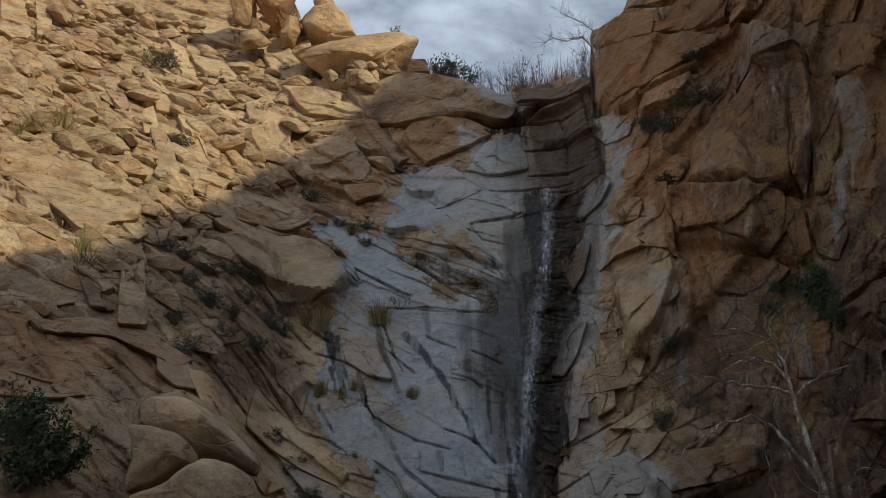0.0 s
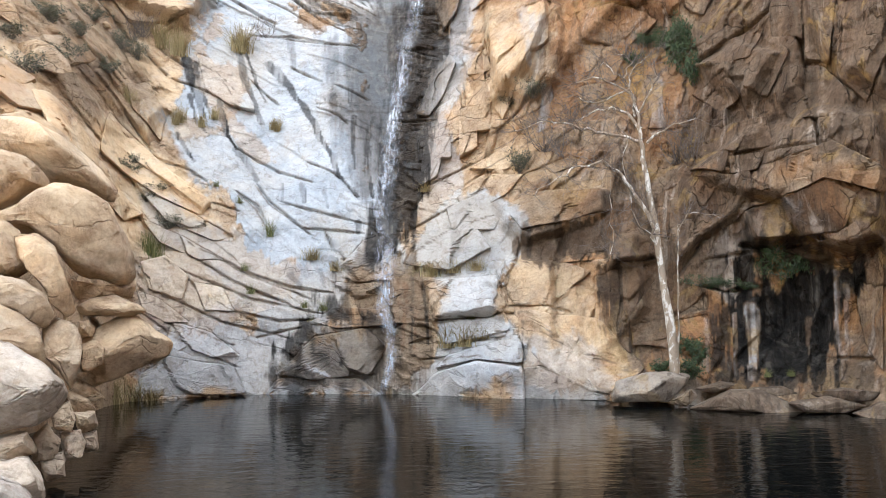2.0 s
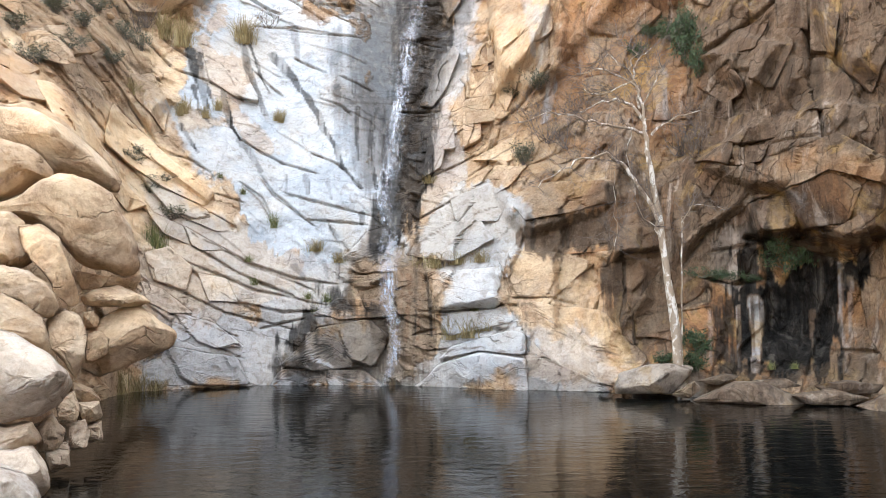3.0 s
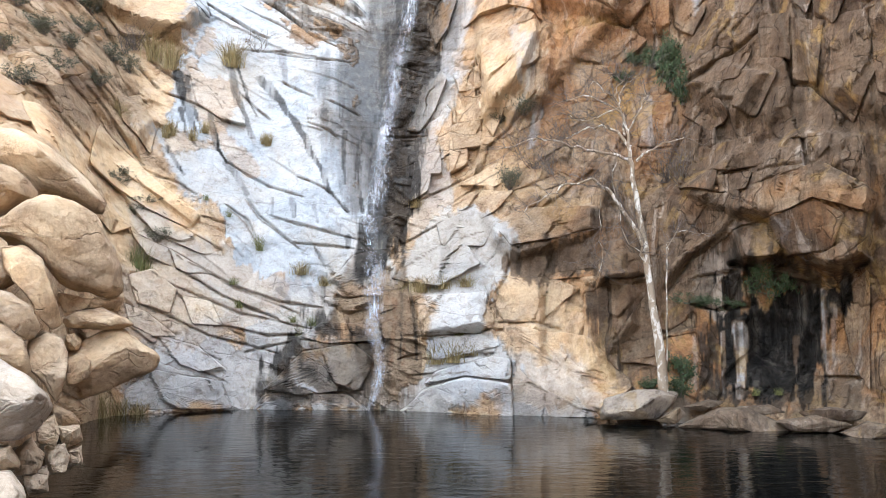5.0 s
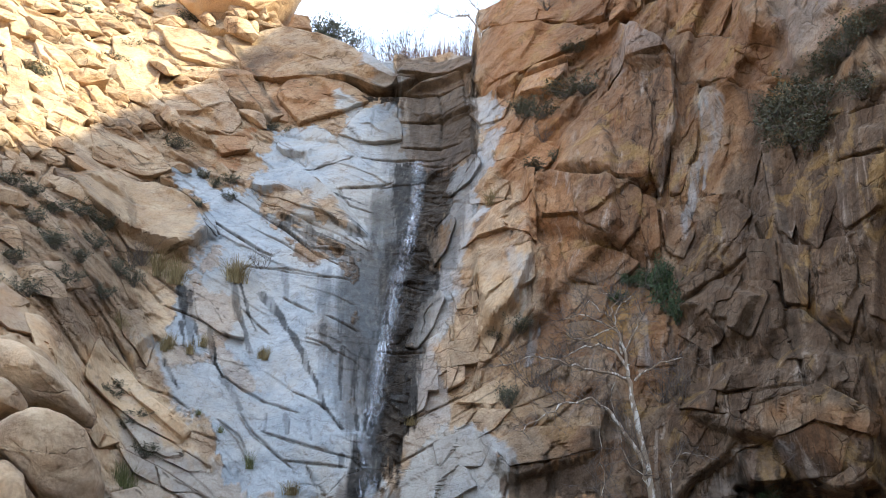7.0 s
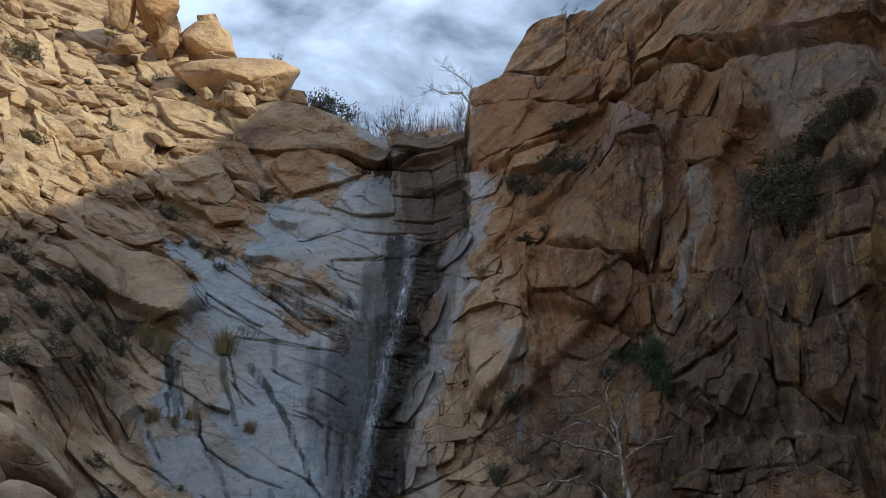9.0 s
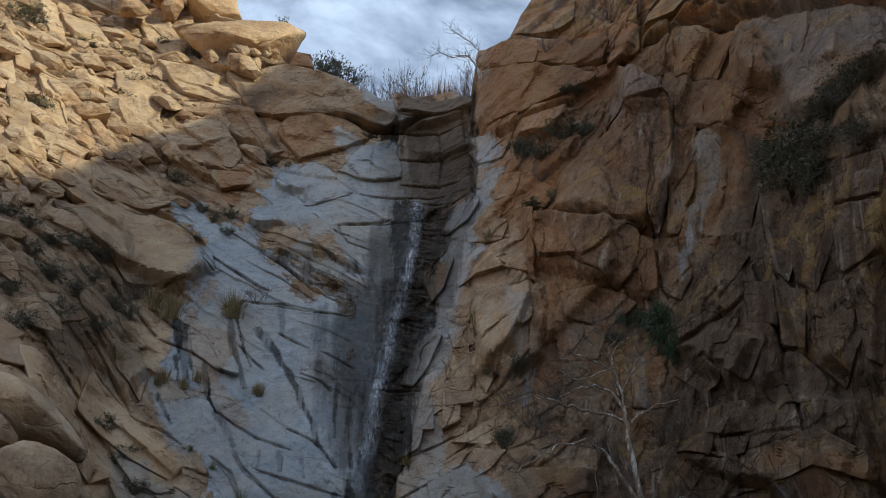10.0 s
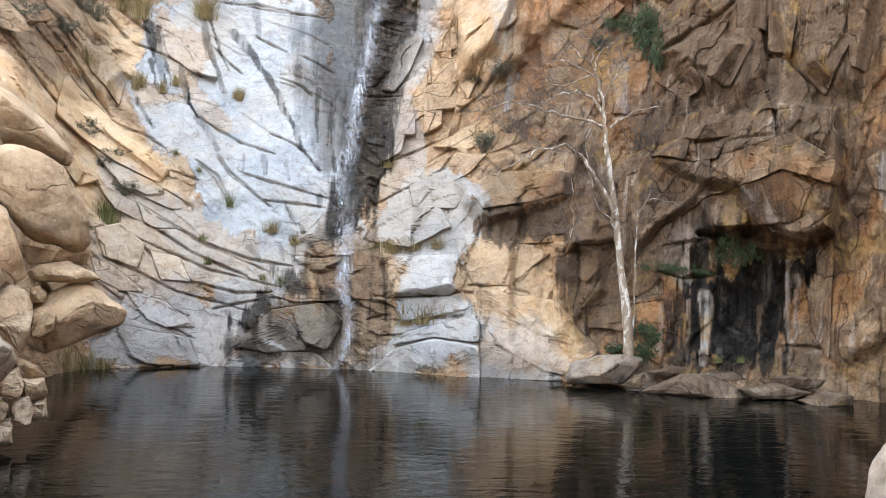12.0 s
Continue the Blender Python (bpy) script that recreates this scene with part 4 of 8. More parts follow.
ZONES.append(("white", [(-9.42, 14.96), (-6.59, 14.58), (-2.84, 13.16), (-4.87, 13.24), (-8.12, 13.96)], -0.75, 0.15))
ZONES.append(("white", [(-8.03, 13.2), (-4.74, 11.86), (-1.47, 10.96), (-3.07, 10.86), (-7.14, 12.22)], -0.8, 0.12))
ZONES.append(("white", [(-13.23, 11.72), (-10.97, 11.88), (-10.86, 11.1), (-13.01, 10.44)], -0.6, 0.2))
ZONES.append(("brown", [(0.47, 23.32), (6.92, 21.84), (7.07, 14.92), (2.41, 16.26), (1.26, 19.16)], 0.8, 0.3))
block([(4.33, 14.18), (5.17, 15.28), (6.44, 15.4), (7.03, 14.86), (6.22, 14.26), (4.96, 13.98)], 0.6, 0, 0.1)
block([(3.34, 11.7), (3.94, 12.7), (4.76, 12.98), (5.22, 12.56), (4.57, 11.52), (3.77, 10.96)], 0.5, 0, 0.1)
block([(1.79, 7.9), (2.62, 8.74), (3.99, 9.76), (4.43, 9.48), (3.62, 8.44), (2.66, 7.78)], 0.5, 0, 0.1)
block([(3.44, 7.66), (4.4, 8.58), (4.84, 8.18), (4.27, 7.32)], 0.4, 0, 0.1)
block([(0.49, 22.84), (4.47, 23.0), (6.47, 21.66), (6.25, 20.96), (3.17, 21.44), (0.74, 21.74)], 0.6, 0, 0.1)
block([(4.99, 9.62), (6.59, 9.58), (6.82, 8.84), (5.39, 8.92)], 0.5, 0, 0.1)
block([(4.81, 7.8), (6.77, 7.78), (6.88, 7.06), (5.01, 7.02)], 0.5, 0, 0.1)
block([(1.91, 6.98), (3.84, 7.3), (4.05, 6.36), (1.94, 6.34)], 0.4, 0, 0.1)
block([(6.98, 8.52), (5.0, 8.76), (5.2, 7.94), (6.89, 7.82)], 0.4, 0, 0.1)
ZONES.append(("white", [(4.33, 14.18), (5.17, 15.28), (6.44, 15.4), (7.03, 14.86), (6.22, 14.26), (4.96, 13.98)], 0.85, 0.15))
ZONES.append(("wet", [(4.33, 14.18), (5.17, 15.28), (6.44, 15.4), (7.03, 14.86), (6.22, 14.26), (4.96, 13.98)], -0.9, 0.15))
ZONES.append(("white", [(3.34, 11.7), (3.94, 12.7), (4.76, 12.98), (5.22, 12.56), (4.57, 11.52), (3.77, 10.96)], 0.85, 0.15))
ZONES.append(("wet", [(3.34, 11.7), (3.94, 12.7), (4.76, 12.98), (5.22, 12.56), (4.57, 11.52), (3.77, 10.96)], -0.9, 0.15))
ZONES.append(("white", [(1.79, 7.9), (2.62, 8.74), (3.99, 9.76), (4.43, 9.48), (3.62, 8.44), (2.66, 7.78)], 0.85, 0.15))
ZONES.append(("wet", [(1.79, 7.9), (2.62, 8.74), (3.99, 9.76), (4.43, 9.48), (3.62, 8.44), (2.66, 7.78)], -0.9, 0.15))
ZONES.append(("white", [(3.44, 7.66), (4.4, 8.58), (4.84, 8.18), (4.27, 7.32)], 0.85, 0.15))
ZONES.append(("wet", [(3.44, 7.66), (4.4, 8.58), (4.84, 8.18), (4.27, 7.32)], -0.9, 0.15))
block([(19.93, 15.64), (21.62, 15.72), (21.47, 13.66), (20.09, 11.64), (19.41, 12.34)], 0.4, 0, 0)
block([(21.95, 15.14), (23.34, 14.7), (22.8, 12.74), (21.44, 11.46), (20.67, 11.56)], 0.4, 0, 0)
block([(27.18, 11.56), (28.72, 11.56), (29.3, 10.0), (28.15, 8.86), (27.21, 9.32)], 0.4, 0, 0)
block([(28.76, 10.58), (30.94, 10.42), (31.17, 9.22), (29.75, 8.36), (28.67, 8.78)], 0.4, 0, 0)
block([(31.17, 10.08), (34.41, 9.58), (33.97, 8.66), (31.56, 8.48), (30.9, 8.98)], 0.5, 0, 0)
block([(29.41, 8.4), (31.45, 8.24), (31.92, 7.06), (30.56, 6.24), (29.14, 6.86)], 0.4, 0, 0)
block([(31.77, 8.18), (33.85, 8.42), (32.89, 6.5), (32.02, 6.58)], 0.5, 0, 0)
block([(30.87, 6.2), (32.78, 6.28), (32.14, 5.0), (31.34, 5.14)], 0.4, 0, 0)
block([(27.37, 8.7), (29.08, 8.44), (28.58, 7.18), (27.29, 7.44)], 0.4, 0, 0)
block([(25.3, 9.14), (27.07, 8.88), (27.08, 7.88), (25.35, 8.08)], 0.4, 0, 0)
block([(13.06, 10.1), (16.25, 10.0), (18.13, 9.46), (16.1, 8.92), (13.39, 9.3)], 0.4, 0, 0)
block([(12.58, 9.18), (16.08, 8.84), (15.19, 7.96), (12.87, 8.08)], 0.3, 0, 0)
block([(12.85, 7.92), (15.94, 7.84), (16.19, 6.94), (13.14, 6.9)], 0.3, 0, 0)
block([(16.71, 7.88), (20.09, 7.74), (19.82, 6.48), (16.88, 6.6)], 0.3, 0, 0)
block([(7.34, 7.02), (10.87, 7.52), (12.36, 6.78), (8.86, 6.12), (6.94, 6.2)], 0.3, 0, 0)
block([(7.69, 5.44), (12.28, 6.0), (13.02, 5.82), (8.82, 5.26)], 0.3, 0, 0)
block([(4.65, 5.12), (6.99, 5.66), (8.91, 5.58), (7.74, 5.06), (5.41, 4.6)], 0.3, 0, 0)
block([(5.45, 5.92), (7.79, 6.46), (10.09, 6.34), (7.76, 5.8)], 0.3, 0, 0)
ZONES.append(("white", [(-16.21, 5.1), (-10.53, 4.44), (-3.82, 3.14), (-4.58, 1.8), (-10.49, 1.84), (-14.77, 3.14)], 0.55, 0.8))
STREAKS.append(("wet", [(0.73, 16.08), (0.6, 14.24), (0.47, 12.5)], 0.4, 0.9))
STREAKS.append(("wet", [(-1.21, 13.32), (-0.72, 12.5), (-0.23, 11.7)], 0.2, 0.8))
STREAKS.append(("wet", [(-2.01, 12.98), (-1.36, 12.32), (-0.71, 11.68)], 0.16, 0.7))
block([(32.9, 4.68), (33.92, 4.88), (35.02, 4.54), (34.86, 3.96), (33.3, 4.16)], 0.6, 0, 0.1)
ZONES.append(("white", [(32.9, 4.68), (33.92, 4.88), (35.02, 4.54), (34.86, 3.96), (33.3, 4.16)], 0.8, 0.15))
ZONES.append(("brown", [(32.9, 4.68), (33.92, 4.88), (35.02, 4.54), (34.86, 3.96), (33.3, 4.16)], -0.9, 0.15))
block([(-3.75, 3.12), (-1.92, 3.94), (0.77, 4.18), (1.6, 3.1), (-0.02, 2.9), (-2.31, 2.84)], 0.25, 0, 0.1)
block([(-3.83, 2.84), (-2.31, 2.76), (-0.02, 2.86), (1.82, 2.96), (2.18, 1.86), (-0.42, 1.94), (-3.45, 2.1)], 0.25, 0.05, 0)
ZONES.append(("dirt", [(19.11, 0.46), (30.65, 0.56), (30.59, 0.08), (19.59, 0.04)], 0.6, 0.3))
# Darker below the overhang: varnish and painted shade in one brown.
ZONES.append(("brown", [(20.46, 9.2), (27.09, 12.48), (30.36, 12.56), (36.33, 11.64), (32.26, 4.64), (19.51, 5.12)], 0.9, 0.9))
ZONES.append(("brown", [(14.02, 8.98), (20.8, 9.86), (20.38, 5.12), (14.33, 5.2)], 0.4, 0.6))
ZONES.append(("rust", [(9.89, 16.9), (20.96, 14.66), (21.18, 9.82), (13.63, 9.02), (9.74, 10.92)], 0.6, 0.6))
ZONES.append(("brown", [(9.9, 8.88), (18.61, 10.28), (25.05, 11.06), (20.95, 3.66), (8.47, 3.94)], 0.35, 0.9))
STREAKS.append(("brown", [(27.18, 11.58), (27.39, 10.22), (27.03, 9.04)], 0.5, 0.8))
STREAKS.append(("brown", [(28.89, 10.88), (29.22, 9.14), (29.0, 7.66)], 0.6, 0.8))
STREAKS.append(("brown", [(30.97, 9.56), (30.89, 8.08), (30.3, 6.78)], 0.6, 0.7))
STREAKS.append(("brown", [(25.25, 9.28), (25.01, 8.26), (24.23, 7.34)], 0.5, 0.7))
STREAKS.append(("brown", [(32.12, 8.3), (32.1, 6.84), (31.6, 5.52)], 0.7, 0.8))
STREAKS.append(("brown", [(22.71, 8.36), (22.49, 7.2), (21.72, 6.14)], 0.5, 0.7))
STREAKS.append(("white", [(24.19, 14.26), (23.68, 12.62), (22.88, 11.18)], 0.22, 0.8))
STREAKS.append(("white", [(22.63, 11.78), (22.14, 10.76), (21.37, 9.8)], 0.2, 0.7))
STREAKS.append(("white", [(24.93, 13.82), (24.7, 12.96), (24.17, 12.22)], 0.12, 0.6))
STREAKS.append(("white", [(27.78, 9.52), (27.85, 9.0), (27.64, 8.52)], 0.25, 0.5))
STREAKS.append(("white", [(31.81, 9.4), (31.94, 8.84), (31.8, 8.34)], 0.2, 0.5))
STREAKS.append(("white", [(9.72, 10.08), (10.15, 9.26), (10.26, 8.52)], 0.3, 0.6))
ZONES.append(("white", [(-6.86, 12.46), (-5.33, 12.12), (-3.79, 11.16), (-3.02, 10.76), (-4.18, 10.82), (-5.72, 11.52)], -0.6, 0.2))
ZONES.append(("brown", [(-4.19, 8.26), (-5.33, 8.68), (-3.8, 8.82), (-1.49, 8.6), (-0.14, 7.72), (-0.37, 5.4), (-1.9, 5.22), (-2.47, 6.62)], 0.4, 0.4))
ZONES.append(("wet", [(-4.76, 8.56), (-2.26, 8.22), (-0.33, 7.82), (-0.72, 7.58), (-3.04, 7.8)], 0.6, 0.2))
STREAKS.append(("wet", [(-6.1, 12.42), (-3.79, 11.64), (-0.29, 11.44)], 0.16, 0.6))
ZONES.append(("white", [(-17.2, 3.84), (-13.74, 3.76), (-10.13, 2.42), (-13.69, 1.86), (-16.47, 2.42)], -0.4, 0.6))
ZONES.append(("calm", [(-24.85, 8.58), (-22.94, 7.69), (-20.64, 6.61), (-18.67, 7.57), (-16.95, 6.81), (-14.51, 6.52), (-11.26, 4.92), (-8.31, 3.66), (-5.33, 2.41), (-8.3, 1.83), (-13.7, 2.43), (-16.5, 3.58), (-18.25, 5.09), (-24.66, 4.65)], 0.9, 0.9))
ZONES.append(("calm", [(-17.76, 11.86), (-11.91, 12.38), (-13.89, 11.39), (-14.95, 11.07), (-17.41, 11.44)], 0.6, 0.3))
ZONES.append(("calm", [(-16.68, 9.89), (-13.68, 9.64), (-13.3, 8.37), (-14.87, 6.92), (-15.59, 8.04)], 0.7, 0.4))
# Paler over the sunlit slope: sunlight put into the rock's colour.
ZONES.append(("calm", [(-28.93, 33.31), (-17.59, 35.82), (-7.64, 29.84), (-8.17, 26.32), (-11.17, 23.19), (-16.54, 24.01), (-20.53, 21.8), (-23.96, 16.27), (-25.56, 14.17)], 0.45, 1.0))
ZONES.append(("calm", [(-21.47, 13.38), (-16.49, 14.82), (-12.4, 12.32), (-13.88, 11.38), (-18.83, 11.94)], 0.5, 0.4))
ZONES.append(("calm", [(6.74, 10.06), (9.5, 10.64), (11.44, 10.59), (11.15, 8.45), (7.82, 7.32), (6.67, 7.59)], 0.75, 0.4))
ZONES.append(("calm", [(7.86, 3.4), (13.69, 2.98), (14.68, 1.25), (16.82, 0.77), (9.85, 1.25), (7.99, 2.06)], 0.6, 0.5))
ZONES.append(("calm", [(5.87, 6.95), (10.1, 6.34), (11.97, 5.63), (6.59, 5.2), (4.67, 5.81)], 0.55, 0.5))
ZONES.append(("calm", [(13.26, 15.91), (17.33, 13.94), (17.46, 12.14), (13.42, 12.98)], 0.5, 0.5))
ZONES.append(("white", [(-13.14, 9.89), (-10.22, 9.82), (-8.72, 8.17), (-11.3, 8.06), (-12.41, 8.84)], -0.5, 0.4))
ZONES.append(("white", [(-11.12, 7.87), (-7.59, 6.98), (-6.84, 6.02), (-9.82, 6.37)], -0.45, 0.4))
ZONES.append(("white", [(-14.18, 7.92), (-11.29, 7.26), (-13.81, 7.35)], -0.5, 0.3))
ZONES.append(("wet", [(-4.18, 10.84), (0.09, 10.85), (-0.36, 5.42), (-1.9, 5.06), (-3.35, 5.91), (-4.38, 7.83)], 0.38, 0.6))
ZONES.append(("wet", [(-4.18, 8.64), (-2.26, 8.35), (0.06, 8.03), (0.05, 7.71), (-2.26, 7.86)], 0.75, 0.12))
ZONES.append(("brown", [(0.11, 12.32), (3.44, 12.04), (2.81, 9.35), (1.38, 5.92), (0.2, 4.57), (-0.36, 5.42), (0.06, 7.83)], 0.55, 0.4))
ZONES.append(("wet", [(0.11, 12.32), (3.44, 12.04), (2.81, 9.35), (1.38, 5.92), (0.2, 4.57), (-0.36, 5.42), (0.06, 7.83)], 0.45, 0.4))
STREAKS.append(("rust", [(0.93, 9.03), (0.59, 7.23), (0.11, 5.95)], 0.3, 0.8))
STREAKS.append(("wet", [(-8.36, 10.01), (-6.85, 9.09), (-5.9, 8.21), (-4.95, 7.37), (-4.19, 6.58), (-3.62, 5.92), (-2.29, 5.22)], 0.24, 0.8))
STREAKS.append(("wet", [(-10.41, 10.5), (-9.85, 9.62), (-9.47, 8.77), (-9.09, 8.15), (-8.79, 7.76)], 0.3, 0.6))
STREAKS.append(("wet", [(-9.86, 10.52), (-9.48, 9.85), (-8.91, 9.0), (-8.54, 8.59)], 0.14, 0.8))
STREAKS.append(("wet", [(-13.47, 9.92), (-13.09, 8.91), (-12.5, 7.85)], 0.30, 0.9))
STREAKS.append(("wet", [(-13.03, 9.81), (-12.73, 8.82), (-12.1, 8.12)], 0.2, 0.75))
STREAKS.append(("wet", [(-13.3, 8.58), (-13.04, 7.78), (-12.31, 7.32)], 0.14, 0.8))
STREAKS.append(("wet", [(-11.42, 8.47), (-11.12, 7.77), (-10.93, 7.28), (-10.37, 6.82)], 0.17, 1.0))
STREAKS.append(("wet", [(-10.37, 6.82), (-9.82, 6.46), (-9.07, 5.84)], 0.25, 0.5))
STREAKS.append(("wet", [(-13.99, 7.15), (-13.44, 6.61), (-13.08, 6.34)], 0.17, 0.9))
STREAKS.append(("wet", [(-2.57, 7.78), (-2.58, 7.01), (-2.66, 6.09)], 0.17, 0.85))
STREAKS.append(("wet", [(-1.22, 7.81), (-1.62, 7.03), (-1.66, 5.93), (-1.29, 5.24)], 0.2, 0.85))
STREAKS.append(("wet", [(-2.07, 7.79), (-2.28, 5.39)], 0.3, 0.4))
STREAKS.append(("wet", [(-4.18, 10.61), (-4.18, 9.71), (-3.99, 8.84)], 0.35, 0.5))
STREAKS.append(("wet", [(-2.25, 10.33), (-2.07, 8.19)], 0.5, 0.4))
STREAKS.append(("wet", [(-1.16, 10.6), (-0.33, 8.23)], 0.5, 0.5))
STREAKS.append(("wet", [(-6.09, 5.64), (-5.9, 5.12)], 0.14, 0.7))
STREAKS.append(("wet", [(-4.57, 5.42), (-4.38, 4.91)], 0.17, 0.5))
STREAKS.append(("wet", [(-7.4, 5.71), (-7.28, 5.23)], 0.12, 0.5))
STREAKS.append(("wet", [(-2.29, 4.48), (-2.29, 4.16)], 0.2, 0.6))
STREAKS.append(("wet", [(-6.86, 11.01), (-6.66, 9.85)], 0.25, 0.35))
CRACKS.append(([(-14.56, 9.14), (-13.31, 9.0), (-11.49, 8.67), (-10.2, 8.21)], 0.06, 0.14))
CRACKS.append(([(-13.14, 9.89), (-11.69, 9.52), (-10.58, 8.93)], 0.06, 0.14))
CRACKS.append(([(-6.85, 9.86), (-4.76, 9.2)], 0.06, 0.14))
CRACKS.append(([(-9.48, 9.41), (-8.35, 8.81), (-7.6, 8.49)], 0.06, 0.14))
CRACKS.append(([(-5.14, 8.27), (-3.61, 7.9), (-2.96, 7.58)], 0.06, 0.14))
CRACKS.append(([(-10.37, 6.82), (-7.59, 6.04), (-5.33, 5.71)], 0.06, 0.14))
CRACKS.append(([(-5.71, 6.35), (-3.81, 5.93), (-2.29, 5.14)], 0.06, 0.14))
CRACKS.append(([(-7.58, 5.15), (-6.08, 4.95), (-3.81, 4.65), (-1.53, 4.4)], 0.06, 0.14))
CRACKS.append(([(-6.08, 4.37), (-3.82, 4.25), (-1.91, 4.16)], 0.06, 0.14))
CRACKS.append(([(-4.57, 4.26), (-3.82, 3.62)], 0.06, 0.14))
CRACKS.append(([(-9.07, 5.66), (-8.33, 5.15), (-6.83, 4.63), (-5.33, 4.11)], 0.06, 0.14))
CRACKS.append(([(-7.61, 11.04), (-4.18, 10.61), (-2.25, 10.44)], 0.06, 0.14))
CRACKS.append(([(-3.8, 9.04), (-1.49, 8.41)], 0.06, 0.14))
CRACKS.append(([(-14.85, 6.19), (-13.43, 6.06), (-12.35, 5.74)], 0.06, 0.14))
CRACKS.append(([(-10.54, 5.45), (-9.06, 4.97), (-8.32, 4.31)], 0.06, 0.14))
CRACKS.append(([(-11.98, 5.07), (-10.16, 4.78)], 0.06, 0.14))
CRACKS.append(([(0.05, 7.73), (3.16, 7.62)], 0.06, 0.14))
CRACKS.append(([(0.87, 10.36), (3.21, 9.98)], 0.06, 0.14))
ZONES.append(("white", [(-8.59, 15.11), (-6.18, 15.05), (-4.06, 14.02), (-4.8, 13.32), (-7.21, 13.57), (-8.49, 14.33)], -0.75, 0.25))
ZONES.append(("brown", [(-8.4, 13.58), (-6.32, 12.68), (-3.0, 11.2), (-0.61, 11.44), (-1.06, 12.09), (-4.73, 12.6), (-7.18, 13.28)], 0.55, 0.3))
ZONES.append(("wet", [(-1.22, 14.69), (0.82, 15.63), (4.61, 15.74), (5.05, 10.64), (1.09, 9.6), (-2.02, 9.11), (-2.91, 10.22), (-0.99, 11.04)], 0.5, 0.6))
STREAKS.append(("wet", [(-5.56, 12.93), (-3.05, 11.72), (-0.81, 11.44)], 0.25, 0.7))
STREAKS.append(("wet", [(-4.84, 13.76), (-2.31, 12.56), (-0.67, 12.38)], 0.25, 0.7))
STREAKS.append(("wet", [(-7.18, 13.28), (-4.68, 12.19), (-3.0, 11.2)], 0.2, 0.6))
STREAKS.append(("wet", [(-3.7, 14.61), (-1.6, 14.15)], 0.16, 0.8))
STREAKS.append(("wet", [(-2.72, 18.28), (-1.8, 17.25)], 0.2, 0.3))
STREAKS.append(("wet", [(-1.1, 19.99), (-1.2, 17.99)], 0.15, 0.4))
STREAKS.append(("wet", [(-2.91, 10.22), (-1.31, 10.05), (1.07, 10.06)], 0.3, 0.6))
CRACKS.append(([(-3.31, 14.9), (-1.04, 15.16), (0.62, 15.33)], 0.08, 0.2))
CRACKS.append(([(-5.47, 16.15), (-4.26, 16.41), (-2.41, 16.8)], 0.08, 0.2))
CRACKS.append(([(-1.77, 16.74), (1.63, 16.54), (4.61, 16.24)], 0.08, 0.2))
CRACKS.append(([(-13.21, 23.45), (-10.65, 22.5)], 0.08, 0.2))
CRACKS.append(([(-12.17, 21.38), (-9.94, 19.78)], 0.08, 0.2))
CRACKS.append(([(-8.09, 17.89), (-5.9, 16.35)], 0.08, 0.2))
CRACKS.append(([(-9.66, 14.13), (-7.14, 12.99), (-4.62, 11.52)], 0.08, 0.2))
CRACKS.append(([(-11.84, 13.11), (-9.37, 12.13), (-7.75, 11.66)], 0.08, 0.2))
CRACKS.append(([(-8.09, 22.01), (-4.7, 22.04), (-2.04, 21.26)], 0.08, 0.2))
CRACKS.append(([(1.47, 21.45), (4.58, 21.65)], 0.08, 0.2))
ZONES.append(("brown", [(-1.91, 3.92), (0.0, 4.08), (1.52, 3.12), (2.35, 2.66), (2.49, 1.8), (2.62, 1.24), (1.45, -0.01), (-0.45, -0.02), (-2.32, 1.81), (-3.82, 2.7), (-3.37, 3.46)], 0.72, 0.35))
ZONES.append(("wet", [(-7.37, 0.96), (-5.33, 1.75), (-3.07, 1.81), (-0.42, 1.8), (-1.01, 0.53), (-1.39, 0.04), (-5.33, 0.04), (-8.65, 0.37)], 0.55, 0.4))
ZONES.append(("white", [(-4.96, 1.17), (-1.94, 1.38), (-1.76, 0.6), (-3.46, 0.74)], 0.5, 0.4))
ZONES.append(("wet", [(-7.55, 1.03), (-5.89, 1.63), (-5.26, 1.24), (-6.07, 0.89)], 0.9, 0.2))
ZONES.append(("wet", [(-5.52, 1.24), (-4.77, 1.1), (-2.89, 0.72), (-5.33, 0.67)], 0.85, 0.2))
ZONES.append(("wet", [(-8.83, 0.46), (-6.07, 0.6), (-3.84, 0.32), (-1.58, 0.28), (-1.96, 0.11), (-6.81, 0.08)], 0.8, 0.3))
ZONES.append(("wet", [(-4.88, 2.48), (-3.82, 2.7), (-2.31, 1.98), (-1.37, 1.84), (-3.83, 1.64), (-4.77, 1.94)], 0.85, 0.25))
ZONES.append(("wet", [(-0.42, 1.8), (0.73, 1.8), (0.9, 0.68), (-0.45, -0.02)], 0.4, 0.4))
STREAKS.append(("dry", [(-5.7, 1.17), (-5.67, 0.67), (-4.4, 0.46)], 0.2, 0.95))
STREAKS.append(("white", [(-5.7, 1.17), (-5.67, 0.67), (-4.4, 0.46)], 0.2, 0.9))
STREAKS.append(("rust", [(0.9, 2.75), (0.73, 1.8), (0.56, 1.09)], 0.16, 0.9))
STREAKS.append(("rust", [(1.7, 2.74), (1.53, 1.8), (1.36, 1.09)], 0.16, 0.8))
STREAKS.append(("rust", [(0.29, 2.75), (0.12, 1.8), (-0.05, 1.09)], 0.16, 0.6))
STREAKS.append(("rust", [(-0.4, 2.76), (-0.57, 1.8), (-0.73, 1.09)], 0.16, 0.6))
STREAKS.append(("wet", [(-1.25, 1.81), (-1.49, 1.24), (-1.76, 0.53)], 0.3, 0.6))
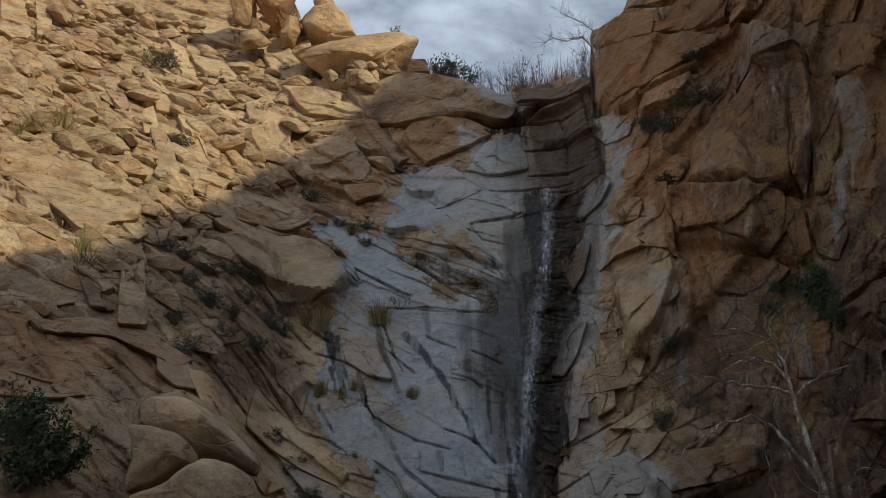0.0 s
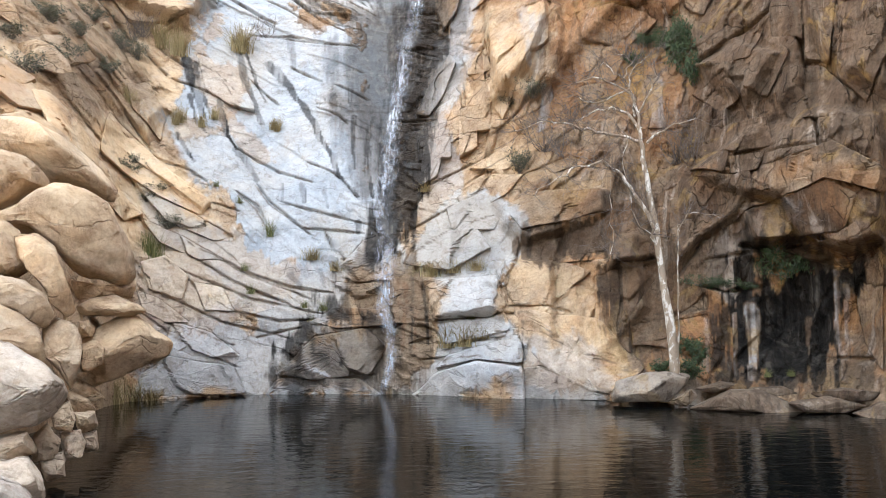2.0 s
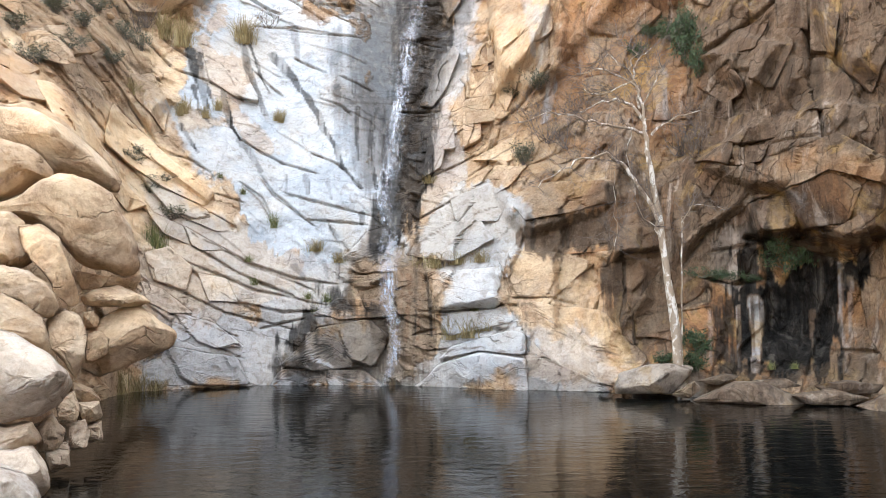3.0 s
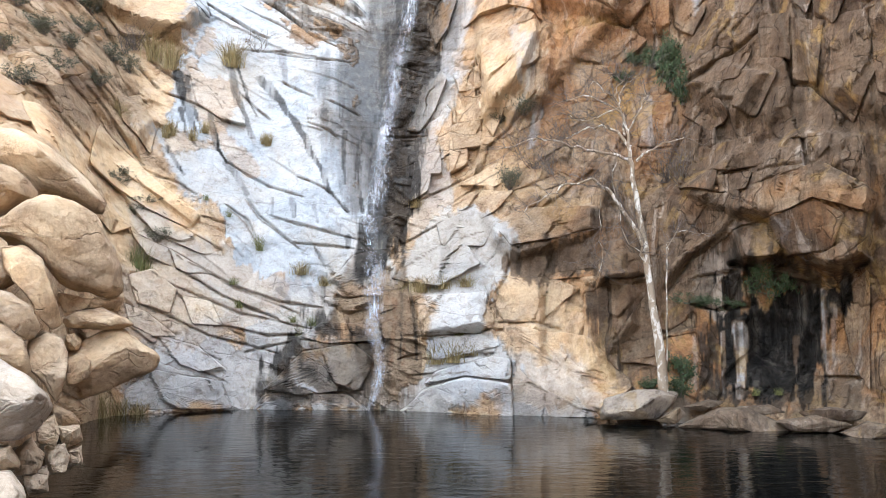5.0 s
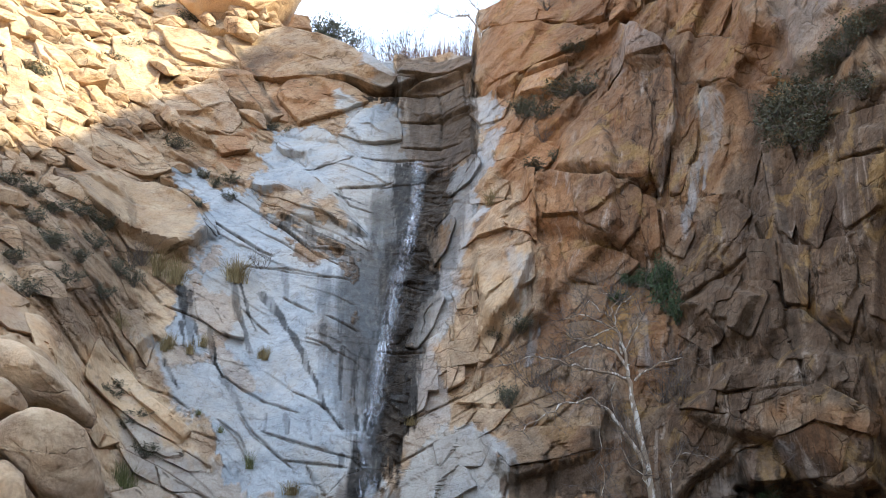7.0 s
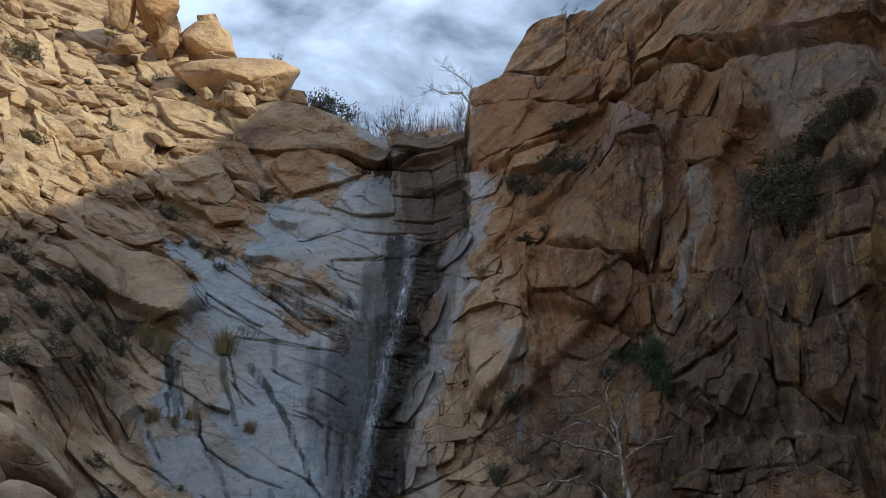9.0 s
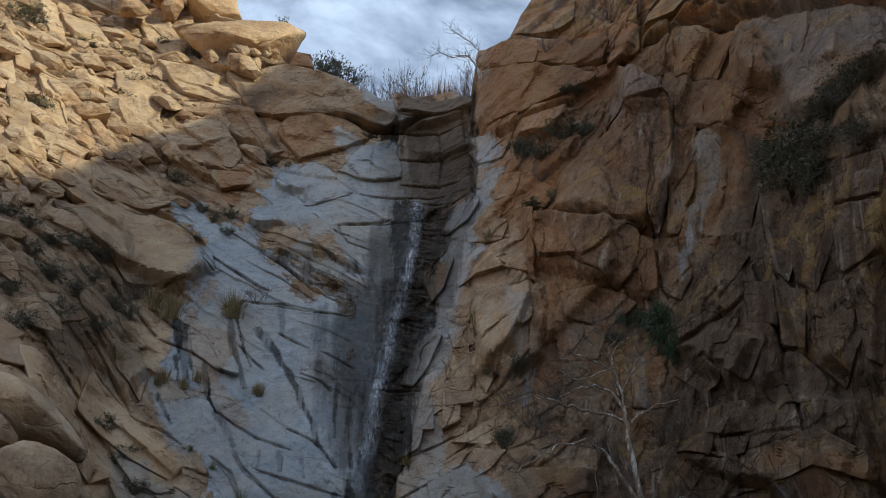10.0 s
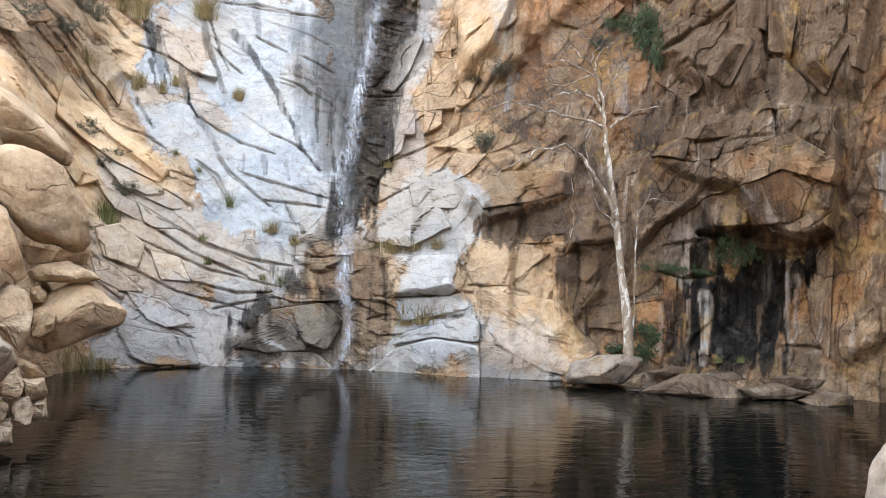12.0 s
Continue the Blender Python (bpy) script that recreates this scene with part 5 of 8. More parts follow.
STREAKS.append(("wet", [(-3.82, 3.46), (-3.82, 2.7)], 0.3, 0.6))
STREAKS.append(("wet", [(1.33, 2.97), (1.21, 1.23)], 0.1, 0.8))
STREAKS.append(("wet", [(2.17, 2.81), (2.24, 1.23)], 0.14, 0.8))
STREAKS.append(("wet", [(-6.83, 3.03), (-6.08, 2.72)], 0.2, 0.4))
STREAKS.append(("wet", [(-3.26, 2.4), (-2.88, 1.81)], 0.3, 0.7))
STREAKS.append(("wet", [(-4.77, 3.16), (-4.5, 2.7)], 0.16, 0.3))
CRACKS.append(([(-3.37, 3.46), (-2.3, 3.3), (-0.39, 3.22)], 0.06, 0.14))
CRACKS.append(([(-3.82, 2.7), (-2.31, 2.62), (-0.4, 2.68)], 0.06, 0.14))
CRACKS.append(([(-0.4, 2.99), (1.9, 3.04)], 0.06, 0.14))
CRACKS.append(([(-10.14, 3.18), (-6.82, 2.72), (-3.82, 2.55)], 0.06, 0.14))
CRACKS.append(([(-9.77, 2.73), (-6.82, 2.27)], 0.06, 0.14))
CRACKS.append(([(-10.49, 2.13), (-7.56, 1.83), (-4.96, 1.89)], 0.06, 0.14))
CRACKS.append(([(-9.02, 1.4), (-6.08, 1.68)], 0.06, 0.14))
CRACKS.append(([(-5.33, 1.75), (-0.42, 1.69)], 0.06, 0.14))
CRACKS.append(([(-6.07, 0.89), (-3.08, 0.53), (-1.2, 0.46)], 0.06, 0.14))
CRACKS.append(([(2.64, 1.87), (6.85, 1.92), (9.51, 1.98)], 0.06, 0.14))
CRACKS.append(([(3.39, 1.24), (7.58, 1.38)], 0.06, 0.14))
CRACKS.append(([(2.23, 0.82), (5.67, 0.97), (8.69, 0.79)], 0.06, 0.14))
CRACKS.append(([(1.1, 1.23), (2.63, 1.37)], 0.06, 0.14))
ZONES.append(("brown", [(2.59, -0.02), (5.64, 0.37), (8.31, 0.65), (14.27, 0.57), (14.6, 0.12), (8.65, -0.01)], 0.32, 0.7))
# Black seep stains in the hollow; its shade is put into the colour too.
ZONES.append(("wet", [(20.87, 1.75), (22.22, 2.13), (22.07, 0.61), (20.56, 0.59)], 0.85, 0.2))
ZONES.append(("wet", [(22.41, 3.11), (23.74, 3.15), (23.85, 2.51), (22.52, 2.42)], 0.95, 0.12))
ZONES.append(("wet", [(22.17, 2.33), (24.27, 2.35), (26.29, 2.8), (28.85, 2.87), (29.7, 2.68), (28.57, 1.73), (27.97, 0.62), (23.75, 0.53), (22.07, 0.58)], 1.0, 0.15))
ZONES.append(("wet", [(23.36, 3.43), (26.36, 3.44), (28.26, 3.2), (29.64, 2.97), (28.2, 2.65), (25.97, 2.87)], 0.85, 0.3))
ZONES.append(("white", [(21.5, 3.7), (23.37, 3.53), (22.31, 3.15), (21.36, 3.31)], 0.75, 0.2))
ZONES.append(("white", [(21.34, 3.09), (22.3, 3.02), (22.18, 2.5), (21.06, 2.73)], 0.55, 0.25))
ZONES.append(("white", [(22.93, 4.27), (27.1, 4.26), (26.71, 3.7), (25.04, 3.44), (23.7, 3.43), (22.99, 3.8)], 0.42, 0.3))
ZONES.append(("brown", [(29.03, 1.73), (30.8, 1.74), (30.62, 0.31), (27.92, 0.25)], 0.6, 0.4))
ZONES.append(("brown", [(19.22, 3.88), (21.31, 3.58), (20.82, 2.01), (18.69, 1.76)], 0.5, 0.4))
STREAKS.append(("dry", [(23.42, 1.93), (23.49, 1.23), (23.32, 0.53)], 0.36, 0.95))
STREAKS.append(("white", [(23.42, 1.93), (23.49, 1.23), (23.32, 0.53)], 0.36, 0.76))
STREAKS.append(("dry", [(22.4, 1.87), (22.38, 0.58)], 0.16, 0.8))
STREAKS.append(("white", [(22.4, 1.87), (22.38, 0.58)], 0.16, 0.6400000000000001))
STREAKS.append(("dry", [(28.4, 2.76), (28.41, 1.73), (28.64, 0.53)], 0.16, 0.9))
STREAKS.append(("white", [(28.4, 2.76), (28.41, 1.73), (28.64, 0.53)], 0.16, 0.7200000000000001))
STREAKS.append(("dry", [(28.99, 2.45), (28.91, 1.26)], 0.14, 0.8))
STREAKS.append(("white", [(28.99, 2.45), (28.91, 1.26)], 0.14, 0.6400000000000001))
STREAKS.append(("dry", [(26.82, 1.73), (26.68, 1.0)], 0.2, 0.3))
STREAKS.append(("white", [(26.82, 1.73), (26.68, 1.0)], 0.2, 0.24))
STREAKS.append(("dry", [(20.63, 1.75), (20.63, 0.65)], 0.12, 0.6))
STREAKS.append(("white", [(20.63, 1.75), (20.63, 0.65)], 0.12, 0.48))
STREAKS.append(("rust", [(26.08, 1.98), (25.84, 0.99)], 0.3, 0.35))
STREAKS.append(("wet", [(23.61, 4.27), (23.37, 3.53)], 0.16, 0.6))
STREAKS.append(("wet", [(24.62, 4.24), (24.38, 3.51)], 0.16, 0.6))
STREAKS.append(("wet", [(25.62, 4.2), (25.38, 3.49)], 0.16, 0.6))
STREAKS.append(("wet", [(26.44, 4.17), (26.2, 3.47)], 0.16, 0.6))
CRACKS.append(([(20.52, 2.53), (22.24, 2.43), (24.28, 2.47)], 0.1, 0.3))
CRACKS.append(([(23.02, 3.44), (25.03, 3.35), (26.69, 3.52), (28.89, 3.16), (30.99, 3.27)], 0.18, 0.5))
CRACKS.append(([(20.75, 3.12), (23.35, 3.28), (25.7, 3.42)], 0.08, 0.2))
CRACKS.append(([(23.52, 5.03), (22.75, 4.18), (20.61, 3.59), (19.13, 2.8)], 0.08, 0.25))
CRACKS.append(([(15.18, 3.17), (17.56, 3.22)], 0.12, 0.4))
CRACKS.append(([(15.44, 1.64), (17.98, 1.76), (20.48, 2.01)], 0.06, 0.15))
CRACKS.append(([(28.01, 0.96), (30.7, 0.95)], 0.07, 0.2))
ZONES.append(("brown", [(27.03, 11.66), (34.95, 10.23), (31.39, 4.06), (28.73, 4.15), (27.79, 6.24), (26.17, 8.29), (26.16, 10.31)], 0.28, 0.8))
ZONES.append(("brown", [(8.78, 4.59), (13.02, 6.1), (18.43, 7.11), (21.37, 7.07), (27.14, 6.29), (29.04, 4.14)], 0.3, 0.8))
ZONES.append(("white", [(27.2, 17.75), (37.37, 14.88), (36.63, 13.37), (31.12, 12.91), (29.64, 13.25), (28.19, 16.52)], 0.32, 0.4))
ZONES.append(("brown", [(27.2, 17.75), (37.37, 14.88), (36.63, 13.37), (31.12, 12.91), (29.64, 13.25), (28.19, 16.52)], 0.3, 0.4))
ZONES.append(("rust", [(21.24, 19.53), (27.07, 17.26), (29.37, 13.62), (28.81, 13.21), (25.67, 13.72), (23.33, 14.42), (21.97, 16.09)], 0.85, 0.3))
ZONES.append(("white", [(18.06, 19.45), (21.6, 16.46), (21.69, 15.79), (18.14, 16.62), (16.19, 14.94), (17.37, 17.45)], 0.35, 0.3))
ZONES.append(("brown", [(18.06, 19.45), (21.6, 16.46), (21.69, 15.79), (18.14, 16.62), (16.19, 14.94), (17.37, 17.45)], 0.4, 0.3))
ZONES.append(("rust", [(7.32, 25.62), (14.21, 22.84), (17.0, 22.74), (20.09, 21.15), (15.99, 16.98), (9.4, 17.16), (6.8, 19.84)], 0.75, 0.4))
STREAKS.append(("white", [(23.89, 14.15), (23.7, 12.65), (22.29, 11.61), (21.55, 10.26)], 0.5, 0.85))
STREAKS.append(("white", [(24.53, 13.84), (24.44, 12.65), (23.5, 11.92)], 0.25, 0.7))
STREAKS.append(("white", [(21.57, 12.33), (20.73, 11.29)], 0.3, 0.6))
STREAKS.append(("white", [(10.28, 9.88), (9.98, 8.39), (9.15, 7.57)], 0.3, 0.5))
CRACKS.append(([(20.41, 20.06), (23.04, 19.39), (26.89, 18.32), (32.01, 16.18)], 0.3, 0.9))
CRACKS.append(([(22.23, 15.25), (24.53, 14.17), (27.57, 13.17)], 0.1, 0.3))
CRACKS.append(([(21.73, 14.9), (21.75, 13.1), (20.27, 11.94), (19.33, 11.28)], 0.12, 0.3))
CRACKS.append(([(28.19, 16.52), (29.64, 13.25)], 0.1, 0.3))
CRACKS.append(([(27.69, 13.53), (29.97, 13.06)], 0.1, 0.25))
CRACKS.append(([(10.51, 13.38), (17.46, 12.14), (17.82, 11.88)], 0.1, 0.3))
CRACKS.append(([(13.15, 20.73), (16.28, 19.86)], 0.08, 0.3))
CRACKS.append(([(10.34, 18.55), (14.35, 18.47)], 0.1, 0.35))
CRACKS.append(([(29.63, 9.53), (34.24, 8.96)], 0.1, 0.3))
CRACKS.append(([(6.4, 26.14), (11.01, 23.84), (14.21, 22.84)], 0.08, 0.3))
CRACKS.append(([(16.31, 20.23), (18.53, 19.6), (20.09, 21.15)], 0.1, 0.3))
CRACKS.append(([(26.25, 9.49), (27.46, 7.04), (27.91, 5.06)], 0.1, 0.3))
CRACKS.append(([(20.52, 8.04), (24.41, 8.53), (26.03, 8.9)], 0.08, 0.25))
CRACKS.append(([(7.14, 13.36), (10.04, 12.49), (9.12, 10.85)], 0.07, 0.2))
CRACKS.append(([(13.44, 9.42), (18.5, 9.18)], 0.06, 0.2))
CRACKS.append(([(10.57, 8.35), (8.95, 7.59), (6.99, 6.84)], 0.06, 0.2))
FORMS.append(([(20.41, 20.06), (23.05, 19.45), (26.89, 18.32), (32.01, 16.18), (37.41, 14.97), (38.05, 16.41), (21.55, 25.69), (19.93, 23.75)], 1.0, 0.3))
FORMS.append(([(27.2, 17.75), (31.97, 16.08), (37.37, 14.88), (36.63, 13.37), (34.02, 13.21), (31.12, 12.91), (29.64, 13.25), (29.5, 13.96), (28.19, 16.52)], 0.5, 0.4))
FORMS.append(([(27.2, 17.75), (28.58, 16.36), (29.96, 14.64), (29.38, 14.2), (26.82, 14.76), (26.83, 16.33)], 0.8, 0.4))
FORMS.append(([(22.49, 18.85), (27.07, 17.26), (26.82, 14.76), (26.05, 13.61), (23.35, 14.54), (22.37, 15.95)], 0.25, 0.1))
FORMS.append(([(18.16, 16.75), (21.67, 15.66), (21.56, 13.15), (19.44, 11.85), (16.64, 12.16), (12.6, 13.21), (13.61, 14.98), (16.31, 16.01)], 0.75, 0.45))
FORMS.append(([(17.86, 19.72), (19.69, 18.18), (21.76, 16.14), (21.68, 15.71), (18.15, 16.68)], 1.0, 0.5))
FORMS.append(([(6.85, 25.41), (11.01, 23.84), (14.21, 22.84), (17.0, 22.74), (20.09, 21.15), (18.06, 19.45), (14.35, 18.47), (10.33, 18.38), (8.55, 18.6), (6.35, 20.04)], 0.6, 0.2))
FORMS.append(([(10.33, 18.38), (14.35, 18.47), (14.02, 17.26), (12.03, 17.11), (10.07, 17.42)], 0.6, 0.4))
FORMS.append(([(10.51, 13.38), (17.85, 12.05), (20.37, 10.59), (19.71, 9.42), (16.71, 10.07), (13.2, 10.81), (10.8, 11.5)], 0.3, 0.8))
FORMS.append(([(6.29, 12.3), (9.21, 12.65), (10.8, 11.5), (11.88, 9.74), (11.35, 8.3), (8.95, 7.59), (7.03, 8.46)], 0.5, 0.2))
FORMS.append(([(27.03, 11.66), (34.95, 10.23), (32.47, 5.92), (29.11, 6.89), (27.21, 8.15), (26.41, 9.93)], 0.5, 0.1))
FORMS.append(([(-8.59, 15.11), (-6.34, 16.72), (-3.7, 14.61), (-1.5, 12.61), (-4.79, 13.23), (-7.62, 13.64)], 0.45, 0.1))
FORMS.append(([(-22.04, 13.42), (-17.84, 14.98), (-13.93, 14.18), (-12.05, 12.52), (-13.25, 11.4), (-14.51, 11.2), (-19.12, 11.96)], 0.8, 0.1))
FORMS.append(([(-17.3, 31.19), (-11.89, 30.97), (-7.41, 29.12), (-8.52, 26.75), (-11.45, 26.27), (-14.51, 27.74)], 0.5, 0.2))
FORMS.append(([(20.4, 5.19), (23.61, 5.93), (27.32, 6.13), (31.33, 5.83), (31.0, 3.33), (28.89, 3.16), (26.69, 3.48), (25.48, 4.38), (23.48, 4.59)], 1.1, 0.2))
FORMS.append(([(6.59, 5.37), (10.83, 5.68), (14.56, 4.94), (14.34, 4.37), (9.21, 3.75), (7.71, 4.23)], 0.6, 0.1))
FORMS.append(([(18.97, 5.26), (23.53, 5.15), (22.75, 4.18), (20.61, 3.59), (18.79, 2.94), (18.51, 3.89)], 0.6, 0.2))
FORMS.append(([(20.61, 7.9), (23.13, 8.35), (25.81, 7.58), (23.67, 6.6), (21.3, 7.54)], 0.7, 0.3))
FORMS.append(([(22.93, 4.27), (27.1, 4.26), (26.71, 3.7), (25.04, 3.41), (23.7, 3.4)], 0.7, 0.2))
FORMS.append(([(14.91, 3.49), (15.59, 3.76), (17.06, 3.84), (17.67, 3.35), (17.55, 3.19), (14.89, 3.16)], 0.7, 0.3))
FORMS.append(([(-20.08, 9.61), (-17.35, 8.91), (-15.24, 7.87), (-15.91, 6.77), (-18.34, 7.85)], 0.6, 0.2))
FORMS.append(([(2.28, 2.81), (6.5, 2.91), (7.31, 1.99), (2.83, 1.82)], 0.5, 0.2))
ZONES.append(("brown", [(-24.9, 9.88), (-18.44, 11.62), (-16.68, 9.89), (-15.24, 7.87), (-18.33, 7.29), (-20.64, 6.61), (-22.94, 7.69), (-24.85, 8.58)], 0.3, 0.9))
ZONES.append(("dirt", [(-22.99, 8.93), (-20.06, 8.95), (-16.96, 7.36), (-18.31, 6.74), (-21.33, 7.37)], 0.25, 0.8))
ZONES.append(("wet", [(1.33, 19.05), (6.57, 19.36), (6.94, 14.24), (5.26, 10.6), (1.86, 10.02), (1.03, 15.61)], 0.5, 0.5))
ZONES.append(("white", [(1.42, 23.26), (6.37, 22.07), (6.34, 18.15), (1.33, 19.05)], 0.35, 0.5))
# The hollow's stain and painted shade, carried down to the ledge.
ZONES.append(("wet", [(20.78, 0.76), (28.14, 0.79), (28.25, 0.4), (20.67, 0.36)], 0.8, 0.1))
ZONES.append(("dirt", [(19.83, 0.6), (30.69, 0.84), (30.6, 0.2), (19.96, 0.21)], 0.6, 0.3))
ZONES.append(("white", [(-1.5, 19.91), (4.6, 20.7), (6.39, 18.38), (6.0, 15.39), (-1.18, 16.04)], 0.45, 2.0))
ZONES.append(("wet", [(1.33, 16.21), (5.57, 16.22), (5.62, 13.72), (4.48, 10.89), (3.6, 8.76), (2.0, 6.88), (0.27, 5.54), (-1.57, 5.49), (-2.15, 6.83), (-3.32, 8.32), (-4.24, 10.09), (-2.36, 11.3), (-0.84, 12.2), (-1.64, 14.15), (0.57, 15.15)], 0.74, 1.7))
# Painted sunlight again, reaching a little higher at the left.
ZONES.append(("calm", [(-29.14, 34.94), (-17.59, 35.82), (-7.64, 29.84), (-8.17, 26.32), (-11.17, 23.19), (-16.54, 24.01), (-20.53, 21.8), (-23.96, 16.27), (-25.56, 14.17)], 0.3, 1.0))
CRACKS.append(([(-20.83, 13.78), (-18.38, 14.73), (-15.09, 15.29)], 0.08, 0.2))
CRACKS.append(([(-16.19, 15.18), (-13.28, 13.85), (-11.5, 12.52)], 0.08, 0.2))
CRACKS.append(([(-12.96, 12.27), (-13.91, 11.51), (-15.28, 11.12)], 0.08, 0.2))
CRACKS.append(([(-12.0, 23.19), (-10.47, 20.96), (-8.57, 19.03)], 0.08, 0.2))
CRACKS.append(([(-16.22, 27.44), (-13.89, 25.1), (-11.14, 22.96)], 0.08, 0.2))
CRACKS.append(([(-22.69, 17.16), (-22.79, 14.37), (-23.46, 12.79)], 0.08, 0.2))
CRACKS.append(([(-18.34, 22.86), (-14.89, 23.58), (-11.17, 23.19)], 0.08, 0.2))
CRACKS.append(([(-20.96, 17.8), (-16.85, 18.59), (-15.31, 18.56)], 0.08, 0.2))
CRACKS.append(([(-18.5, 15.27), (-15.28, 16.3)], 0.08, 0.2))
CRACKS.append(([(-21.52, 15.14), (-18.76, 16.47), (-16.63, 15.46)], 0.08, 0.2))
CRACKS.append(([(-18.21, 11.08), (-14.79, 9.24)], 0.08, 0.2))
CRACKS.append(([(-23.05, 12.58), (-19.51, 11.66), (-17.32, 10.59)], 0.08, 0.2))
CRACKS.append(([(-24.56, 10.69), (-22.42, 10.44), (-20.74, 9.63)], 0.08, 0.2))
CRACKS.append(([(-20.6, 9.21), (-17.94, 7.99), (-15.65, 6.45)], 0.08, 0.2))
CRACKS.append(([(-22.53, 7.88), (-20.07, 6.95), (-17.94, 6.19)], 0.08, 0.2))
CRACKS.append(([(-18.81, 9.4), (-16.26, 8.27)], 0.08, 0.2))
CRACKS.append(([(-25.22, 12.89), (-23.78, 12.69)], 0.08, 0.2))
CRACKS.append(([(-15.45, 10.34), (-13.44, 9.58)], 0.08, 0.2))
ZONES.append(("wet", [(-0.82, 19.58), (1.96, 20.66), (3.72, 20.55), (3.04, 15.91), (-0.36, 16.26)], 0.4, 1.8))
FORMS.append(([(0.62, 20.89), (3.71, 20.94), (6.81, 20.83), (6.81, 21.83), (0.97, 22.65)], 0.7, 0.3))
FORMS.append(([(2.84, 20.63), (5.49, 20.33), (6.39, 18.38), (5.09, 18.39), (2.68, 19.13)], 0.45, 0.2))
FORMS.append(([(-1.17, 24.56), (0.94, 23.14), (0.62, 21.01), (-0.96, 21.45), (-2.55, 22.09)], 0.4, 0.2))
CRACKS.append(([(0.55, 22.18), (3.67, 22.37), (6.81, 21.96)], 0.1, 0.3))
CRACKS.append(([(1.07, 20.69), (4.17, 20.27), (6.59, 20.41)], 0.14, 0.4))
CRACKS.append(([(0.74, 19.06), (3.79, 18.66), (6.18, 18.28)], 0.1, 0.3))
CRACKS.append(([(1.26, 17.4), (5.56, 16.75)], 0.1, 0.3))
CRACKS.append(([(3.72, 20.55), (4.22, 18.56), (4.06, 16.78)], 0.06, 0.2))
CRACKS.append(([(5.7, 21.02), (6.05, 18.16)], 0.06, 0.2))
ZONES.append(("white", [(1.85, 22.85), (4.1, 22.93), (3.71, 20.94), (2.16, 20.96)], 0.35, 0.4))
ZONES.append(("wet", [(2.62, 20.63), (6.82, 20.3), (7.05, 19.21), (6.43, 15.22), (2.81, 16.26)], 0.35, 0.6))


def near_to(a, z, line, margin):
    """Which points lie within a margin (metres) of the box round a line or outline."""
    xs, zs = [p[0] for p in line], [p[1] for p in line]
    return np.flatnonzero((a > min(xs) - margin / 0.42) & (a < max(xs) + margin / 0.42) & (z > min(zs) - margin) & (z < max(zs) + margin))


def soft_zone(a, z, poly, blur, wander):
    """A zone's mask, its border wandering with noise and blurred."""
    closed = poly + poly[:1]
    d, _ = to_line(a, z, closed)
    return span(np.where(inside(a, z, poly), d, -d) + wander, -blur, blur)


def geology(a, z):
    """The rock's kind at places on the wall, with some painted sun and shade: white, rust, brown, wet, dirt calm masks
    from 0 to 1.
    """
    q = np.stack([a * 0.42, z, 0 * a], 1)
    wander = 0.44 * fractal(q * np.array([1.3, 0.8, 1]), 6, 5, 0.66)
    out = {k: np.zeros(len(a)) for k in ("white", "rust", "brown", "wet", "dirt", "calm")}
    runs = 0.24 * fractal(q * np.array([3.6, 0.30, 1]), 6, 15, 0.7)
    thread = 0.5 + 0.5 * fractal(q * np.array([9.0, 0.7, 1]), 3, 19, 0.6)
    for kind, poly, amount, blur in ZONES:
        i = near_to(a, z, poly, 1.2)
        mask = soft_zone(a[i], z[i], poly, 0.3 * blur, (runs if kind in ("wet", "brown") else wander)[i]) * abs(amount)
        out[kind][i] = np.maximum(out[kind][i], mask) if amount > 0 else out[kind][i] * (1 - mask)
    fine = 0.5 + 0.5 * fractal(q * np.array([5.0, 0.8, 1]), 3, 9)
    for kind, line, wide, amount in STREAKS:
        i = near_to(a, z, line, 1.2)
        d, s = to_line(a[i] + 0.25 * wander[i], z[i], line)
        edge = wide * (0.3 + 0.6 * fine[i]) * (1 - 0.5 * s)
        mask = (1 - span(d + 0.35 * edge * (thread[i] - 0.5), edge * 0.7, edge * 1.0)) * amount * (0.5 + 0.5 * span(thread[i], 0.30, 0.55))
        if kind == "dry":
            out["wet"][i] *= 1 - mask
            out["brown"][i] *= 1 - mask
        else:
            out[kind][i] = np.maximum(out[kind][i], mask)
    # Soil in the cracks; their shadow is put into the same dark mask.
    for line, wide, deep in CRACKS:
        i = near_to(a, z, line, 0.8)
        d, s = to_line(a[i] + 0.1 * wander[i], z[i] + 0.1 * wander[i], line)
        out["dirt"][i] = np.maximum(out["dirt"][i], 0.75 * (1 - span(d, wide * 0.1, wide * (0.3 + 0.5 * fine[i]))) * span(fine[i], 0.25, 0.55))
    return out


def form(a, z):
    """The wall's large planes: overhangs and buttresses, and the tilted faces of the cliff side."""
    u = np.radians(a) * 26
    wander = 0.14 * fractal(np.stack([u, z, 0 * u], 1) * 0.6, 4, 25)
    f = np.zeros(len(a))
    for poly, low, high in FORMS:
        i = near_to(a, z, poly, 0.5)
        if len(i):
            bottom, top = min(p[1] for p in poly), max(p[1] for p in poly)
            rise = np.clip((z[i] - bottom) / (top - bottom), 0, 1)
            f[i] = np.maximum(f[i], soft_zone(a[i], z[i], poly, 0.16, wander[i]) * (low + (high - low) * rise))
    tall, lean, joint = plates(u + wander, z + wander, 7.0, 3.6, 66, 40, 45.0)
    return (f + span(a, 5.5, 8.0) * (0.5 * (tall - 0.5) + 1.5 * lean)) * span(z, 0.3, 1.2)


